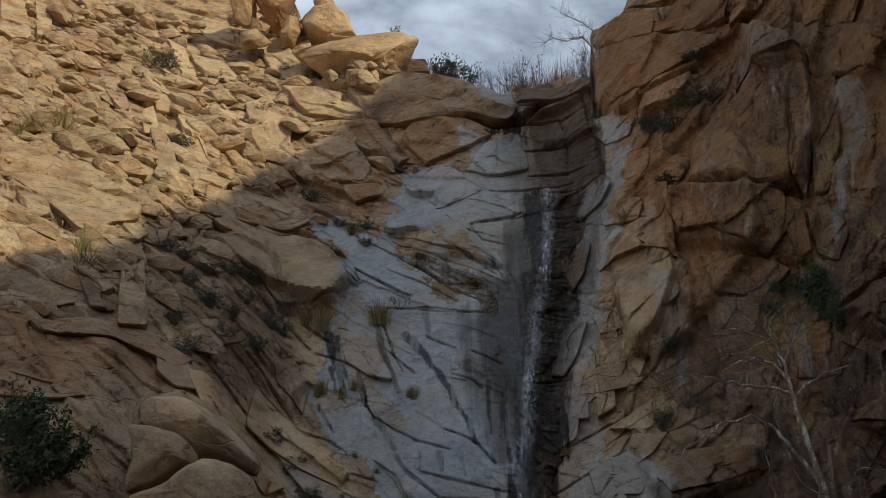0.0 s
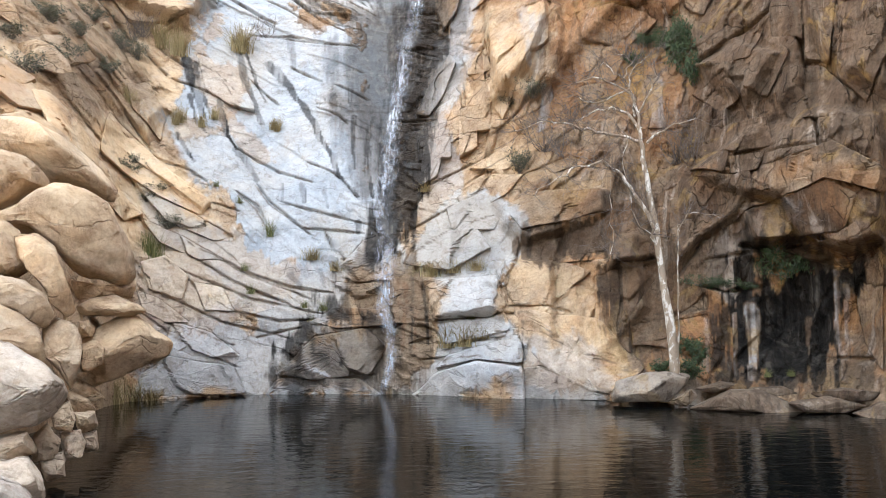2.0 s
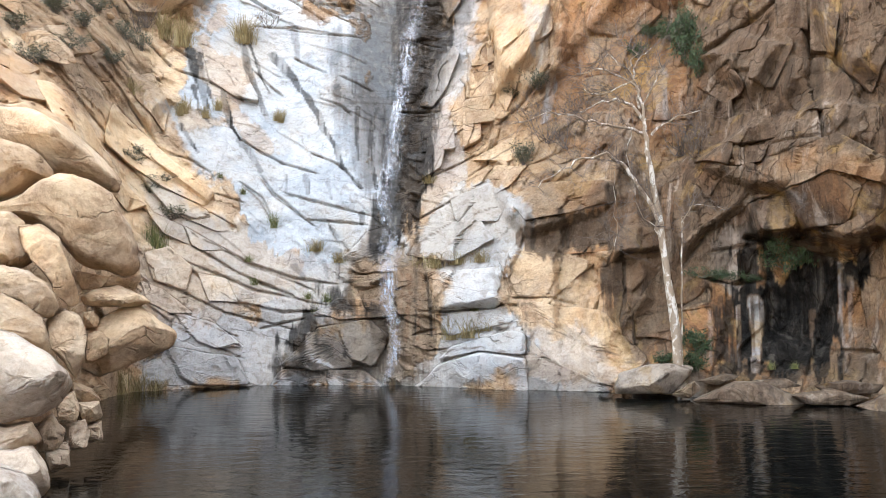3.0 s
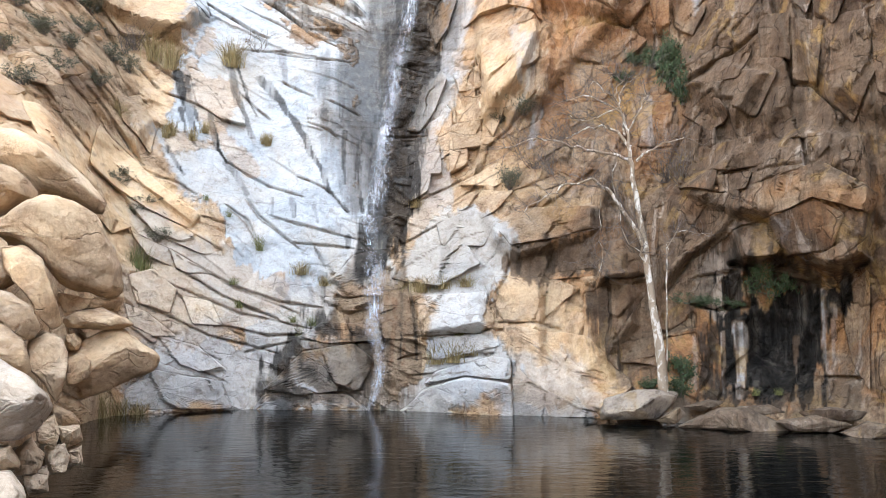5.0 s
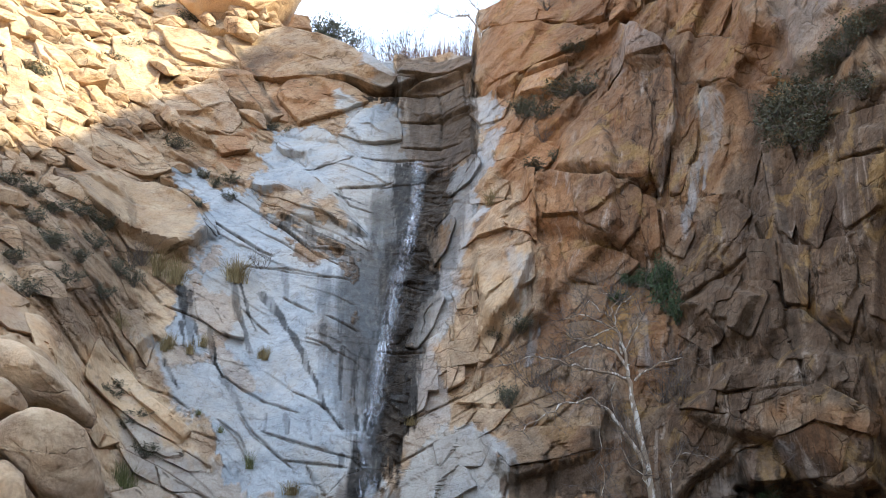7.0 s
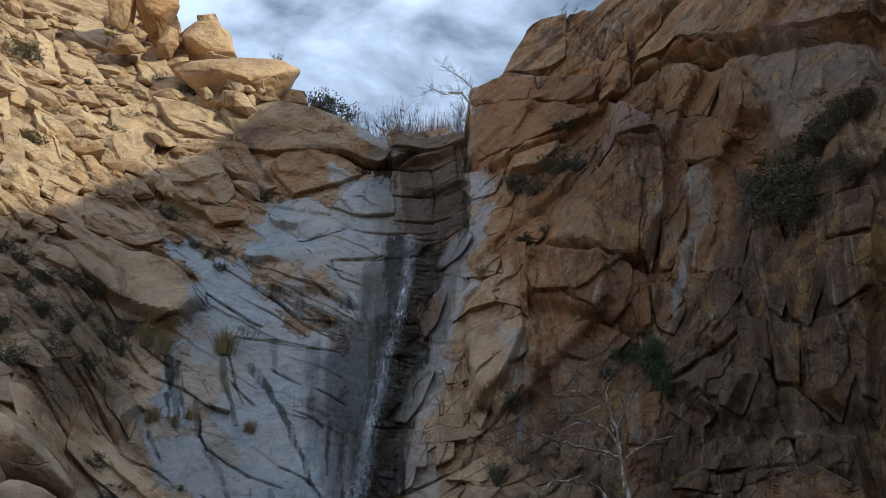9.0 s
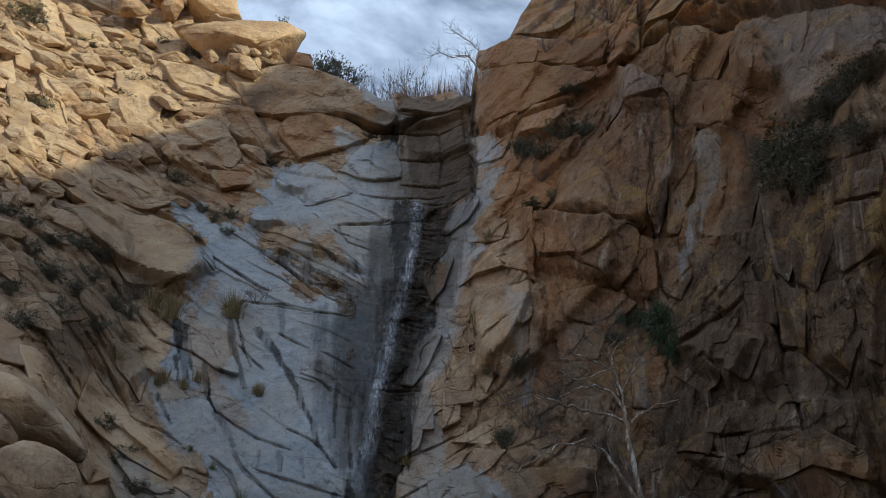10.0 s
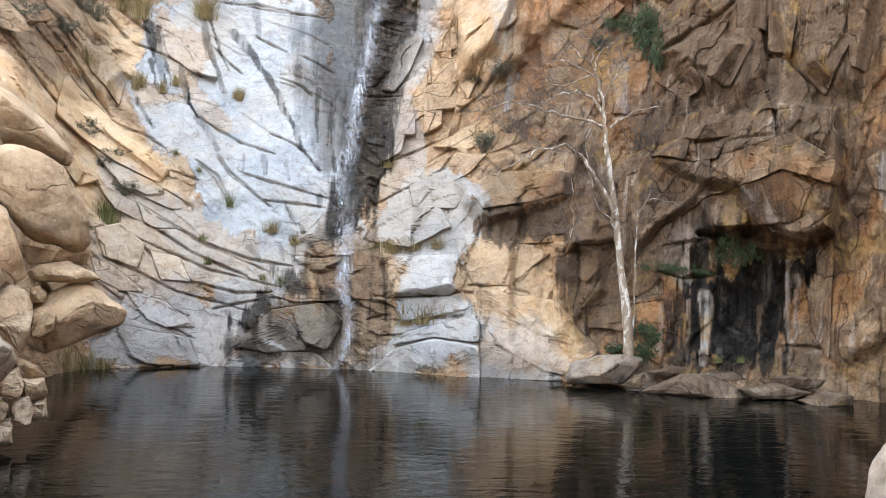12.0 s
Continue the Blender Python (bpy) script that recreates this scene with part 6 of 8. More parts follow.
def relief(a, z):
    """How far the broken rock stands proud of the wall's plain form, in metres."""
    u = np.radians(a) * 26
    q = np.stack([u, z, 0 * u], 1)
    wx, wz = fractal(q * 0.45, 3, 21), fractal(q * 0.45, 3, 31)
    uu, ww = u + 0.10 * wx, z + 0.10 * wz
    left = 1 - span(a, -9, -3)
    right = span(a, 5.5, 8.0)
    mid = np.clip(1 - left - right, 0, 1)
    smooth = np.zeros(len(a))
    for kind, poly, amount, blur in ZONES:
        if kind == "white" and amount > 0:
            i = near_to(a, z, poly, 1.2)
            smooth[i] = np.maximum(smooth[i], soft_zone(a[i], z[i], poly, 0.5, 0.3 * wx[i]))
    d = np.zeros(len(a))
    calm = 1 - 0.6 * left * (1 - span(z, 8, 14))
    for part, dip, sizes in ((left, -38, ((4.2, 1.7, 0.75), (1.8, 0.5, 0.34), (0.9, 0.22, 0.14))),
                             (mid, -25, ((5.0, 2.0, 0.6), (1.8, 0.6, 0.26), (0.6, 0.22, 0.1))),
                             (right, 66, ((2.8, 1.5, 0.26), (1.3, 0.7, 0.14), (0.5, 0.25, 0.06)))):
        total = np.zeros(len(a))
        for k, (long, short, amp) in enumerate(sizes):
            tall, lean, joint = plates(uu, ww, long, short, dip, 40 + k)
            total += amp * (0.62 * (tall - 0.5) + 1.5 * lean) - 0.10 * amp * (1 - span(joint, 0.0, 0.05))
        d += part * total * calm
    d *= 1 - 0.88 * smooth
    d += 0.18 * fractal(q * 0.7, 4, 51) * (1 - 0.5 * smooth) + 0.04 * fractal(q * 4, 3, 61) * (1 - 0.6 * smooth)
    d = np.where(d < -0.15, -0.15 + 0.4 * (d + 0.15), d)
    for line, wide, deep in CRACKS:
        i = near_to(a, z, line, 0.8)
        dist, s = to_line(a[i] + 0.12 * wx[i], z[i] + 0.05 * wz[i], line)
        taper = 0.35 + 0.65 * np.sin(np.pi * np.clip(s, 0.02, 0.98))
        d[i] -= deep * (1 - span(dist, wide * 0.3 * taper, wide * taper))
    for outline, proud, lean, tip in BLOCKS:
        idx = near_to(a, z, outline, 0.1)
        if len(idx):
            hit = idx[inside(a[idx], z[idx], outline)]
            d[hit] = np.minimum(d[hit], -0.08)
    return (d + form(a, z)) * span(z, -1.2, -0.2)


def wall_place(a, z, out=0.0):
    """The place at a bearing and height, out metres before the wall's plain form."""
    r = wall_distance(a, z) - out
    return np.stack([r * np.sin(np.radians(a)), r * np.cos(np.radians(a)), np.asarray(z) + 0 * r], -1)


def mesh_from(name, verts, faces, material, smooth=True, masks=None):
    me = bpy.data.meshes.new(name)
    verts, faces = np.asarray(verts, np.float32), np.asarray(faces, np.int32)
    me.vertices.add(len(verts))
    me.vertices.foreach_set("co", verts.ravel())
    n = faces.shape[1]
    me.loops.add(faces.size)
    me.loops.foreach_set("vertex_index", faces.ravel())
    me.polygons.add(len(faces))
    me.polygons.foreach_set("loop_start", np.arange(0, faces.size, n, dtype=np.int32))
    me.polygons.foreach_set("use_smooth", np.full(len(faces), smooth))
    me.update(calc_edges=True)
    me.materials.append(material)
    for key, values in (masks or {}).items():
        me.attributes.new(key, "FLOAT", "POINT").data.foreach_set("value", np.asarray(values, np.float32))
    return me


def grid_faces(rows, cols, wrap=False):
    i = np.arange(rows - 1)[:, None]
    k = np.arange(cols if wrap else cols - 1)[None, :]
    k2 = (k + 1) % cols
    return np.stack([i * cols + k, i * cols + k2, (i + 1) * cols + k2, (i + 1) * cols + k], -1).reshape(-1, 4)


def eased(h, wrap=False):
    """A field of heights with its tallest steps spread over three cells; wrap: its columns run round."""
    side = np.pad(h, ((0, 0), (1, 1)), mode="wrap" if wrap else "edge")
    g = 0.25 * side[:, :-2] + 0.5 * side[:, 1:-1] + 0.25 * side[:, 2:]
    up = np.pad(g, ((1, 1), (0, 0)), mode="edge")
    g = 0.25 * up[:-2] + 0.5 * up[1:-1] + 0.25 * up[2:]
    return h + (g - h) * span(np.abs(g - h), 0.03, 0.08)


def cliff(name, first, last, step, rows, label):
    """A stretch of the canyon wall from below the water over its rim and back onto the plateau."""
    bearings = np.arange(first, last + step / 2, step)
    a = np.repeat(bearings[None, :], rows, 0)
    v = np.linspace(0, 1, rows)[:, None] ** 1.2
    rim = rim_height(a)
    z = -1.3 + (rim + 1.3) * v
    af, zf = a.ravel(), z.ravel()
    out = eased(relief(af, zf).reshape(rows, -1)).ravel()
    p = wall_place(af, zf, out).reshape(rows, -1, 3)
    back = []
    for far, up in ((0.5, 0.12), (1.3, 0.1), (3, 0.0), (7, -0.3), (14, 0.8), (30, 3.0)):
        b = p[-1].copy()
        d = b[:, :2] / np.linalg.norm(b[:, :2], axis=1)[:, None]
        b[:, :2] += d * far
        b[:, 2] += up + 0.1 * far * value_noise(b * 0.25, 3)
        back.append(b)
    p = np.concatenate([p, np.array(back)])
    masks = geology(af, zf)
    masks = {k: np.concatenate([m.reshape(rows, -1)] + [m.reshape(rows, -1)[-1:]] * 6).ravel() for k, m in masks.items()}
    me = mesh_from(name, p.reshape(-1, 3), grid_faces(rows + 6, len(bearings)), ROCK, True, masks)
    return tagged(new(name, me), label, "cliff", kind="structure")


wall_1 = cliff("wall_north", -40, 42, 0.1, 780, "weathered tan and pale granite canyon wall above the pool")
wall_2 = cliff("wall_west", -62, -40, 0.4, 150, "rubble-covered tan granite canyon slope")
wall_3 = cliff("wall_east", 42, 70, 0.4, 150, "tan granite canyon wall beside the pool")


def even_outline(outline, n, jag, seed):
    """The outline at n even steps, its corners worn and its edges uneven, as offsets from its middle."""
    p = np.array(outline, float)
    mid = p.mean(0)
    q = np.concatenate([p, p[:1]])
    length = np.concatenate([[0], np.cumsum(np.hypot(*np.diff(q, axis=0).T))])
    s = np.linspace(0, length[-1], n, endpoint=False)
    e = np.stack([np.interp(s, length, q[:, 0]), np.interp(s, length, q[:, 1])], 1) - mid
    for _ in range(1):
        e = 0.5 * e + 0.25 * (np.roll(e, 1, 0) + np.roll(e, -1, 0))
    turn = np.linspace(0, 2 * np.pi, n, endpoint=False)
    ring = np.stack([np.cos(turn) * 2.4 + seed * 3.1, np.sin(turn) * 2.4, 0 * turn], 1)
    return e * (1 + jag * fractal(ring, 3, seed % 50))[:, None], mid


def build_blocks():
    """Each block as a stone of its own, with rounded arrises, chipped faces and sides that run back into the wall."""
    rho = np.array([0, 0.1, 0.2, 0.3, 0.4, 0.5, 0.58, 0.66, 0.73, 0.8, 0.86, 0.91, 0.95, 0.975, 0.992, 1.0])
    n, all_a, all_z, all_out = 80, [], [], []
    for k, (outline, proud, lean, tip) in enumerate(BLOCKS):
        metric = [(x * 0.44, z) for x, z in outline]
        edge, mid = even_outline(metric, n, 0.04, k)
        edge = edge * (1.05 if mid[0] < 0 else 1.10)
        lean, tip, proud = lean + 0.9 * (lattice(k, 1, 1, 8) - 0.5), tip + 0.8 * (lattice(k, 2, 1, 8) - 0.45), proud * 0.45
        size = np.hypot(*edge.T).mean()
        local = rho[:, None, None] * edge[None]
        u, w = local[..., 0], local[..., 1]
        a, z = (u + mid[0]) / 0.44, w + mid[1]
        q = np.stack([u + mid[0], w + mid[1], 0 * u], -1).reshape(-1, 3)
        worn = 1 - 0.22 * np.clip((rho - 0.93) / 0.06, 0, 1) ** 2
        tall, skew, joint = plates(q[:, 0] + 0.1 * k, q[:, 1], 1.5 + 0.3 * size, 0.8 + 0.2 * size, (-38 if mid[0] < 0 else 60) + 9 * (k % 5 - 2), 300 + k)
        face = (0.26 if mid[0] < 0 else 0.11) * min(size, 1.3) * (0.4 * (tall - 0.5) + 2.0 * skew) + 0.04 * fractal(q * 1.1, 4, 81) + 0.012 * fractal(q * 5, 3, 82)
        out = proud * (0.95 * worn[:, None] + lean * u / size + tip * w / size) + eased(eased(face.reshape(u.shape), True), True) * (0.35 + 0.65 * worn[:, None])
        out[-2] = np.minimum(out[-2], 0.05)
        out[-1] = -0.55
        out = out + form(a.ravel(), z.ravel()).reshape(a.shape)
        all_a.append(a), all_z.append(z), all_out.append(out)
    shape = all_a[0].shape
    masks = geology(np.concatenate([a.ravel() for a in all_a]), np.concatenate([z.ravel() for z in all_z]))
    faces = grid_faces(shape[0], n, True)[:, ::-1]
    count = shape[0] * n
    for k in range(len(BLOCKS)):
        p = wall_place(all_a[k].ravel(), all_z[k].ravel(), all_out[k].ravel())
        base = p.mean(0)
        me = mesh_from("stone", p - base, faces, ROCK, True, {key: m[k * count:(k + 1) * count] for key, m in masks.items()})
        me.set_sharp_from_angle(angle=radians(38))
        ob = new("stone", me)
        ob.location = base
        ob.parent = wall_1


build_blocks()


# ---- water, bank, and the rest of the canyon out of view ----
def pool():
    n = 120
    x, y = np.meshgrid(np.linspace(-30, 30, n), np.linspace(1.5, 26, n))
    me = mesh_from("water", np.stack([x, y, 0 * x], -1).reshape(-1, 3), grid_faces(n, n), WATER)
    return tagged(new("water", me), "dark still plunge pool with fine ripples", "water", kind="structure")


pool()


def ground():
    """One sheet: the rocky bank underfoot, the pool's bed before it, and the canyon floor behind out to the horizon."""
    rad = np.concatenate([[0.0], np.linspace(0.3, 9, 30), np.geomspace(10, 900, 40)])
    ang = np.radians(np.linspace(0, 360, 181))
    r, t = np.meshgrid(rad, ang, indexing="ij")
    x, y = r * np.sin(t), r * np.cos(t)
    q = np.stack([x, y, 0 * x], -1).reshape(-1, 3)
    rough = fractal(q * 0.5, 4, 71).reshape(x.shape)
    z = 0.35 + 0.25 * rough + np.maximum(0, np.abs(x) - 9) * 0.3 + np.maximum(0, r - 60) * 0.05
    z = np.minimum(z, 26 + 6 * fractal(q * 0.02, 3, 72).reshape(x.shape))
    ahead = span(y + 0.5 * rough, 1.6, 4.5)
    z = z * (1 - ahead) + ahead * (-1.8 + 0.2 * rough)
    me = mesh_from("ground", np.stack([x, y, z], -1).reshape(-1, 3), grid_faces(len(rad), len(ang)), ROCK)
    return tagged(new("ground", me), "tan granite bank, pool bed and canyon floor", "ground", kind="structure")


ground()


def ridge():
    """The canyon's high east ridge: it stands between the low sun and most of the falls."""
    near, far = Vector((-4.5, 36.5, 28.7)) + to_sun * 55, Vector((-12.6, 19.4, 10.0)) + to_sun * 55
    way = far - near
    n = 60
    verts = []
    for s in np.linspace(-0.9, 4.0, n):
        c = near + way * s
        c.z = max(c.z, 20.0)
        jag = 1.1 * value_noise(np.array([[s * 9, 0.0, 0.0]]), 4)[0] + 0.5 * value_noise(np.array([[s * 31, 0.0, 0.0]]), 4)[0]
        for across, up in ((-9, -26), (-3, -7), (0, 0), (6, -6), (22, -22), (45, -60)):
            verts.append((c.x + across * math.sin(radians(SUN_BEARING)), c.y + across * math.cos(radians(SUN_BEARING)), max(c.z + up + (jag if up > -10 else 0), -1)))
    me = mesh_from("ridge", verts, grid_faces(n, 6), ROCK)
    return tagged(new("backdrop_ridge", me), "high rocky canyon ridge beside the pool", "ridge", kind="structure")


ridge()


# ---- loose rocks ----
def boulder(name, middle, outline, deep, label, kinds, boxy=0.7, pitch=0.0):
    """A loose boulder: its outline across the way to the bank, and its half depth."""
    seed = int(abs(middle[0] * 7 + middle[2] * 13)) + len(label)
    n, rings = 84, 44
    edge, mid = even_outline(outline, n, 0.05, seed)
    power = 1.4 / boxy
    half = np.sin(np.linspace(0, np.pi / 2, rings // 2))
    reach = (1 - half ** power) ** (1 / power)
    wide, along = np.concatenate([half, half[::-1]]), np.concatenate([reach, -reach[::-1]])
    u, w = wide[:, None] * edge[None, :, 0] + mid[0], wide[:, None] * edge[None, :, 1] + mid[1]
    d = deep * along[:, None] + 0 * u
    p = np.stack([u, d, w], -1).reshape(-1, 3)
    size = np.hypot(*edge.T).mean()
    q = p / size + seed
    swell = 0.16 * fractal(q * 1.1, 3, 91) + 0.05 * fractal(q * 4, 4, 92)
    tall, skew, joint = plates(q[:, 0] + q[:, 1], q[:, 2] - 0.4 * q[:, 1], 1.6, 1.1, 24 * (seed % 7), 500 + seed)
    swell += 0.12 * (tall - 0.5 + 1.4 * skew) - 0.03 * (1 - span(joint, 0, 0.06))
    grow = 1 + swell * np.array([0.35, 1.0, 0.35])[:, None]
    p = (p - np.array([mid[0], 0, mid[1]])) * grow.T + np.array([mid[0], 0, mid[1]])
    rng, c = np.random.default_rng(seed), p.mean(0)
    for _ in range(7):
        way = np.array([rng.uniform(-0.75, 0.75), rng.uniform(-1.0, -0.35), rng.uniform(-0.75, 0.75)])
        way /= np.linalg.norm(way)
        over = (p - c) @ way - rng.uniform(0.62, 0.86) * ((p - c) @ way).max()
        p -= (0.5 * (over + np.sqrt(over ** 2 + (0.04 * size) ** 2)))[:, None] * way * 0.8
    p += 0.03 * size * fractal(q * 2.5, 4, 97)[:, None] * np.array([0.3, 1, 0.3])
    masks = {key: np.full(len(p), v) for key, v in zip(("white", "rust", "brown", "wet"), kinds)}
    masks["calm"] = np.clip(0.55 + 0.5 * fractal(q * 1.3, 4, 93), 0.15, 0.9)
    masks["dirt"] = np.clip(0.5 * fractal(q * 1.7, 3, 95) - 0.25, 0, 0.3)
    me = mesh_from(name, p, grid_faces(rings, n, True), ROCK, True, masks)
    ob = new(name, me)
    bearing = math.atan2(middle[0], middle[1])
    ob.matrix_world = Matrix.Translation(middle) @ Matrix.Rotation(-bearing, 4, "Z") @ Matrix.Rotation(radians(pitch), 4, "X")
    return tagged(ob, label, "boulder", "boulders")


def stone_mesh(seed):
    """An angular broken stone, one metre long."""
    rng = random.Random(seed)
    bm = bmesh.new()
    bmesh.ops.create_icosphere(bm, subdivisions=2, radius=0.5)
    cuts = [(Vector((rng.uniform(-1, 1), rng.uniform(-1, 1), rng.uniform(-1, 1))).normalized(), rng.uniform(0.26, 0.40)) for _ in range(12)]
    for v in bm.verts:
        for way, reach in cuts:
            over = v.co.dot(way) - reach
            if over > 0:
                v.co -= way * over * 0.98
        v.co += v.co.normalized() * 0.02 * noise.fractal(v.co * 4 + Vector((seed, 0, 0)), 1.0, 2.0, 3)
        v.co.y *= 0.8
        v.co.z *= 0.55
    for f in bm.faces:
        f.smooth = True
    me = bpy.data.meshes.new("stone")
    bm.to_mesh(me)
    bm.free()
    me.set_sharp_from_angle(angle=radians(24))
    me.materials.append(ROCK)
    return me


def scatter_stones():
    """Broken stones over the rubble slope."""
    rng = random.Random(5)
    kinds = [stone_mesh(k) for k in range(9)]
    spots = []
    while len(spots) < 3400:
        a, z = rng.uniform(-39.5, -9), rng.uniform(8, 36)
        if z > rim_height(a) - 0.6:
            continue
        line = np.interp(a, [-40, -33, -23, -17, -11, -7], [9, 10, 16, 19.5, 22.5, 27.5])
        if z < line - 2 and rng.random() > 0.1:
            continue
        spots.append((a, z))
    a, z = np.array(spots).T
    busy = np.zeros(len(a), bool)
    for outline, *_ in BLOCKS:
        busy |= inside(a, z, outline)
    for kind, poly, amount, blur in ZONES:
        if kind == "white":
            busy |= inside(a, z, poly)
    a, z = a[~busy][:900], z[~busy][:900]
    out = relief(a, z)
    p = wall_place(a, z, out + 0.05)
    for k, place in enumerate(p):
        ob = new("stone", kinds[k % 9])
        size = 0.4 + 1.5 * rng.random() ** 2.2
        lie = Matrix.Rotation(radians(-a[k]), 4, "Z") @ Matrix.Rotation(radians(40 + rng.uniform(-18, 18)), 4, "X") @ Matrix.Rotation(radians(-52 + rng.uniform(-20, 20)), 4, "Z")
        ob.matrix_world = Matrix.Translation(place) @ lie @ Matrix.Rotation(rng.uniform(-0.5, 0.5), 4, "X") @ Matrix.Diagonal((size * rng.uniform(1.3, 2.3), size * rng.uniform(0.7, 1.05), size * rng.uniform(0.7, 1.3), 1))
        ob.parent = wall_1


# ---- plants ----
def tubes(paths, sides=5):
    """Verts and faces of tapered tubes; each path is a list of (point, radius)."""
    verts, faces = [], []
    for path in paths:
        base = len(verts)
        for k, (c, r) in enumerate(path):
            ahead = Vector(path[min(k + 1, len(path) - 1)][0]) - Vector(path[max(k - 1, 0)][0])
            turn = ahead.to_track_quat("Z", "Y") if ahead.length > 1e-6 else Vector((0, 0, 1)).to_track_quat("Z", "Y")
            for j in range(sides):
                w = 2 * math.pi * j / sides
                verts.append(tuple(Vector(c) + turn @ Vector((r * math.cos(w), r * math.sin(w), 0))))
        for k in range(len(path) - 1):
            for j in range(sides):
                j2 = (j + 1) % sides
                faces.append((base + k * sides + j, base + k * sides + j2, base + (k + 1) * sides + j2, base + (k + 1) * sides + j))
    return verts, faces


def wander_path(rng, start, way, length, radius, steps=6, bend=0.35, lift=0.0):
    """A crooked shoot from a point."""
    p, d, path = Vector(start), Vector(way).normalized(), []
    for k in range(steps + 1):
        path.append((p.copy(), radius * (1 - 0.8 * k / steps)))
        d = (d + Vector((rng.uniform(-bend, bend), rng.uniform(-bend, bend), rng.uniform(-bend, bend) + lift))).normalized()
        p += d * length / steps
    return path


def twig_mesh(seed, shoots, spread, lift=0.1, radius=0.012, forks=3):
    """A bare bush one metre high."""
    rng = random.Random(seed)
    paths = []
    for _ in range(shoots):
        t = rng.uniform(0, 6.283)
        main = wander_path(rng, (rng.uniform(-0.1, 0.1), rng.uniform(-0.1, 0.1), -0.05), (math.cos(t) * spread, math.sin(t) * spread, 1), rng.uniform(0.7, 1.05), radius, 6, 0.3, lift)
        paths.append(main)
        for _ in range(forks):
            k = rng.randint(2, 5)
            paths.append(wander_path(rng, main[k][0], main[k + 1][0] - main[k][0] + Vector((rng.uniform(-0.2, 0.2), rng.uniform(-0.2, 0.2), 0.05)), rng.uniform(0.2, 0.5), radius * 0.5, 4, 0.4))
    return mesh_from("stems", *tubes(paths, 4), TWIG), paths


def leaf_mesh(seed, paths, per, size, material, slim=0.5):
    """Small pointed leaves along the shoots."""
    rng = random.Random(seed)
    verts, faces = [], []
    for path in paths:
        for _ in range(per):
            k = rng.randint(1, len(path) - 1)
            c = path[k][0] + Vector([rng.gauss(0, 0.06) for _ in range(3)])
            a = Vector([rng.uniform(-1, 1) for _ in range(3)]).normalized() * size * rng.uniform(0.6, 1.4)
            b = a.cross(Vector([rng.uniform(-1, 1) for _ in range(3)])).normalized() * a.length * slim
            n = len(verts)
            verts += [tuple(c - a * 0.5), tuple(c + b * 0.5), tuple(c + a * 0.6), tuple(c - b * 0.5)]
            faces.append((n, n + 1, n + 2, n + 3))
    return mesh_from("leaves", verts, faces, material, False)


def grass_mesh(seed, blades, material, droop=0.9, upright=False):
    """A tuft of bent blades, one metre high."""
    rng = random.Random(seed)
    verts, faces = [], []
    for _ in range(blades):
        t, tall, out = rng.uniform(0, 6.283), rng.uniform(0.5, 1.05), rng.uniform(0.05, 0.28 if upright else 0.75)
        x, y = rng.gauss(0, 0.5 if upright else 0.12), rng.gauss(0, 0.2 if upright else 0.12)
        w = rng.uniform(0.006, 0.012)
        n = len(verts)
        for k in range(5):
            s = k / 4
            px_, py_ = x + math.cos(t) * out * s ** 1.6, y + math.sin(t) * out * s ** 1.6
            pz = tall * (s - 0.35 * droop * out * s ** 3)
            side = w * (1 - 0.85 * s)
            verts += [(px_ - math.sin(t) * side, py_ + math.cos(t) * side, pz - 0.05), (px_ + math.sin(t) * side, py_ - math.cos(t) * side, pz - 0.05)]
        for k in range(4):
            faces.append((n + 2 * k, n + 2 * k + 1, n + 2 * k + 3, n + 2 * k + 2))
    return mesh_from("blades", verts, faces, material, False)


PLANTS = {}


def plant_kinds():
    for v in range(3):
        stems, paths = twig_mesh(10 + v, 13, 0.75)
        PLANTS["leafy", v] = (stems, leaf_mesh(v, paths, 26, 0.085, LEAF))
        stems, paths = twig_mesh(20 + v, 14, 0.9)
        PLANTS["grey", v] = (stems, leaf_mesh(v, paths, 20, 0.075, DARK_LEAF))
        stems, paths = twig_mesh(30 + v, 16, 0.8, 0.1, 0.010, 6)
        PLANTS["bare", v] = (stems, leaf_mesh(v, paths, 1, 0.05, DULL_LEAF))
        PLANTS["straw", v] = (grass_mesh(40 + v, 170, STRAW), None)
        PLANTS["tuft", v] = (grass_mesh(50 + v, 130, GRASS), None)
        PLANTS["reed", v] = (grass_mesh(60 + v, 330, REED, 0.3, True), None)
        stems, paths = twig_mesh(70 + v, 9, 1.6, -0.12, 0.008)
        PLANTS["fern", v] = (stems, leaf_mesh(v, paths, 22, 0.10, LEAF, 0.3))


plant_kinds()
PLANT_WORDS = {"leafy": ("shrub", "bush"), "grey": ("shrub", "bush"), "bare": ("bare_shrub", "bush"), "straw": ("dry_grass", "grass"), "tuft": ("grass_tuft", "grass"),
               "reed": ("reed_clump", "reeds"), "fern": ("fern", "fern")}
PLANTED = []


def plant(kind, bearing, height, wide, tall, label, out=0.0):
    """A plant rooted in the wall at a bearing and height."""
    a, z = np.array([bearing]), np.array([height])
    place = wall_place(a, z, relief(a, z) + 0.02 + out)[0]
    put_plant(kind, place, wide, tall, label)


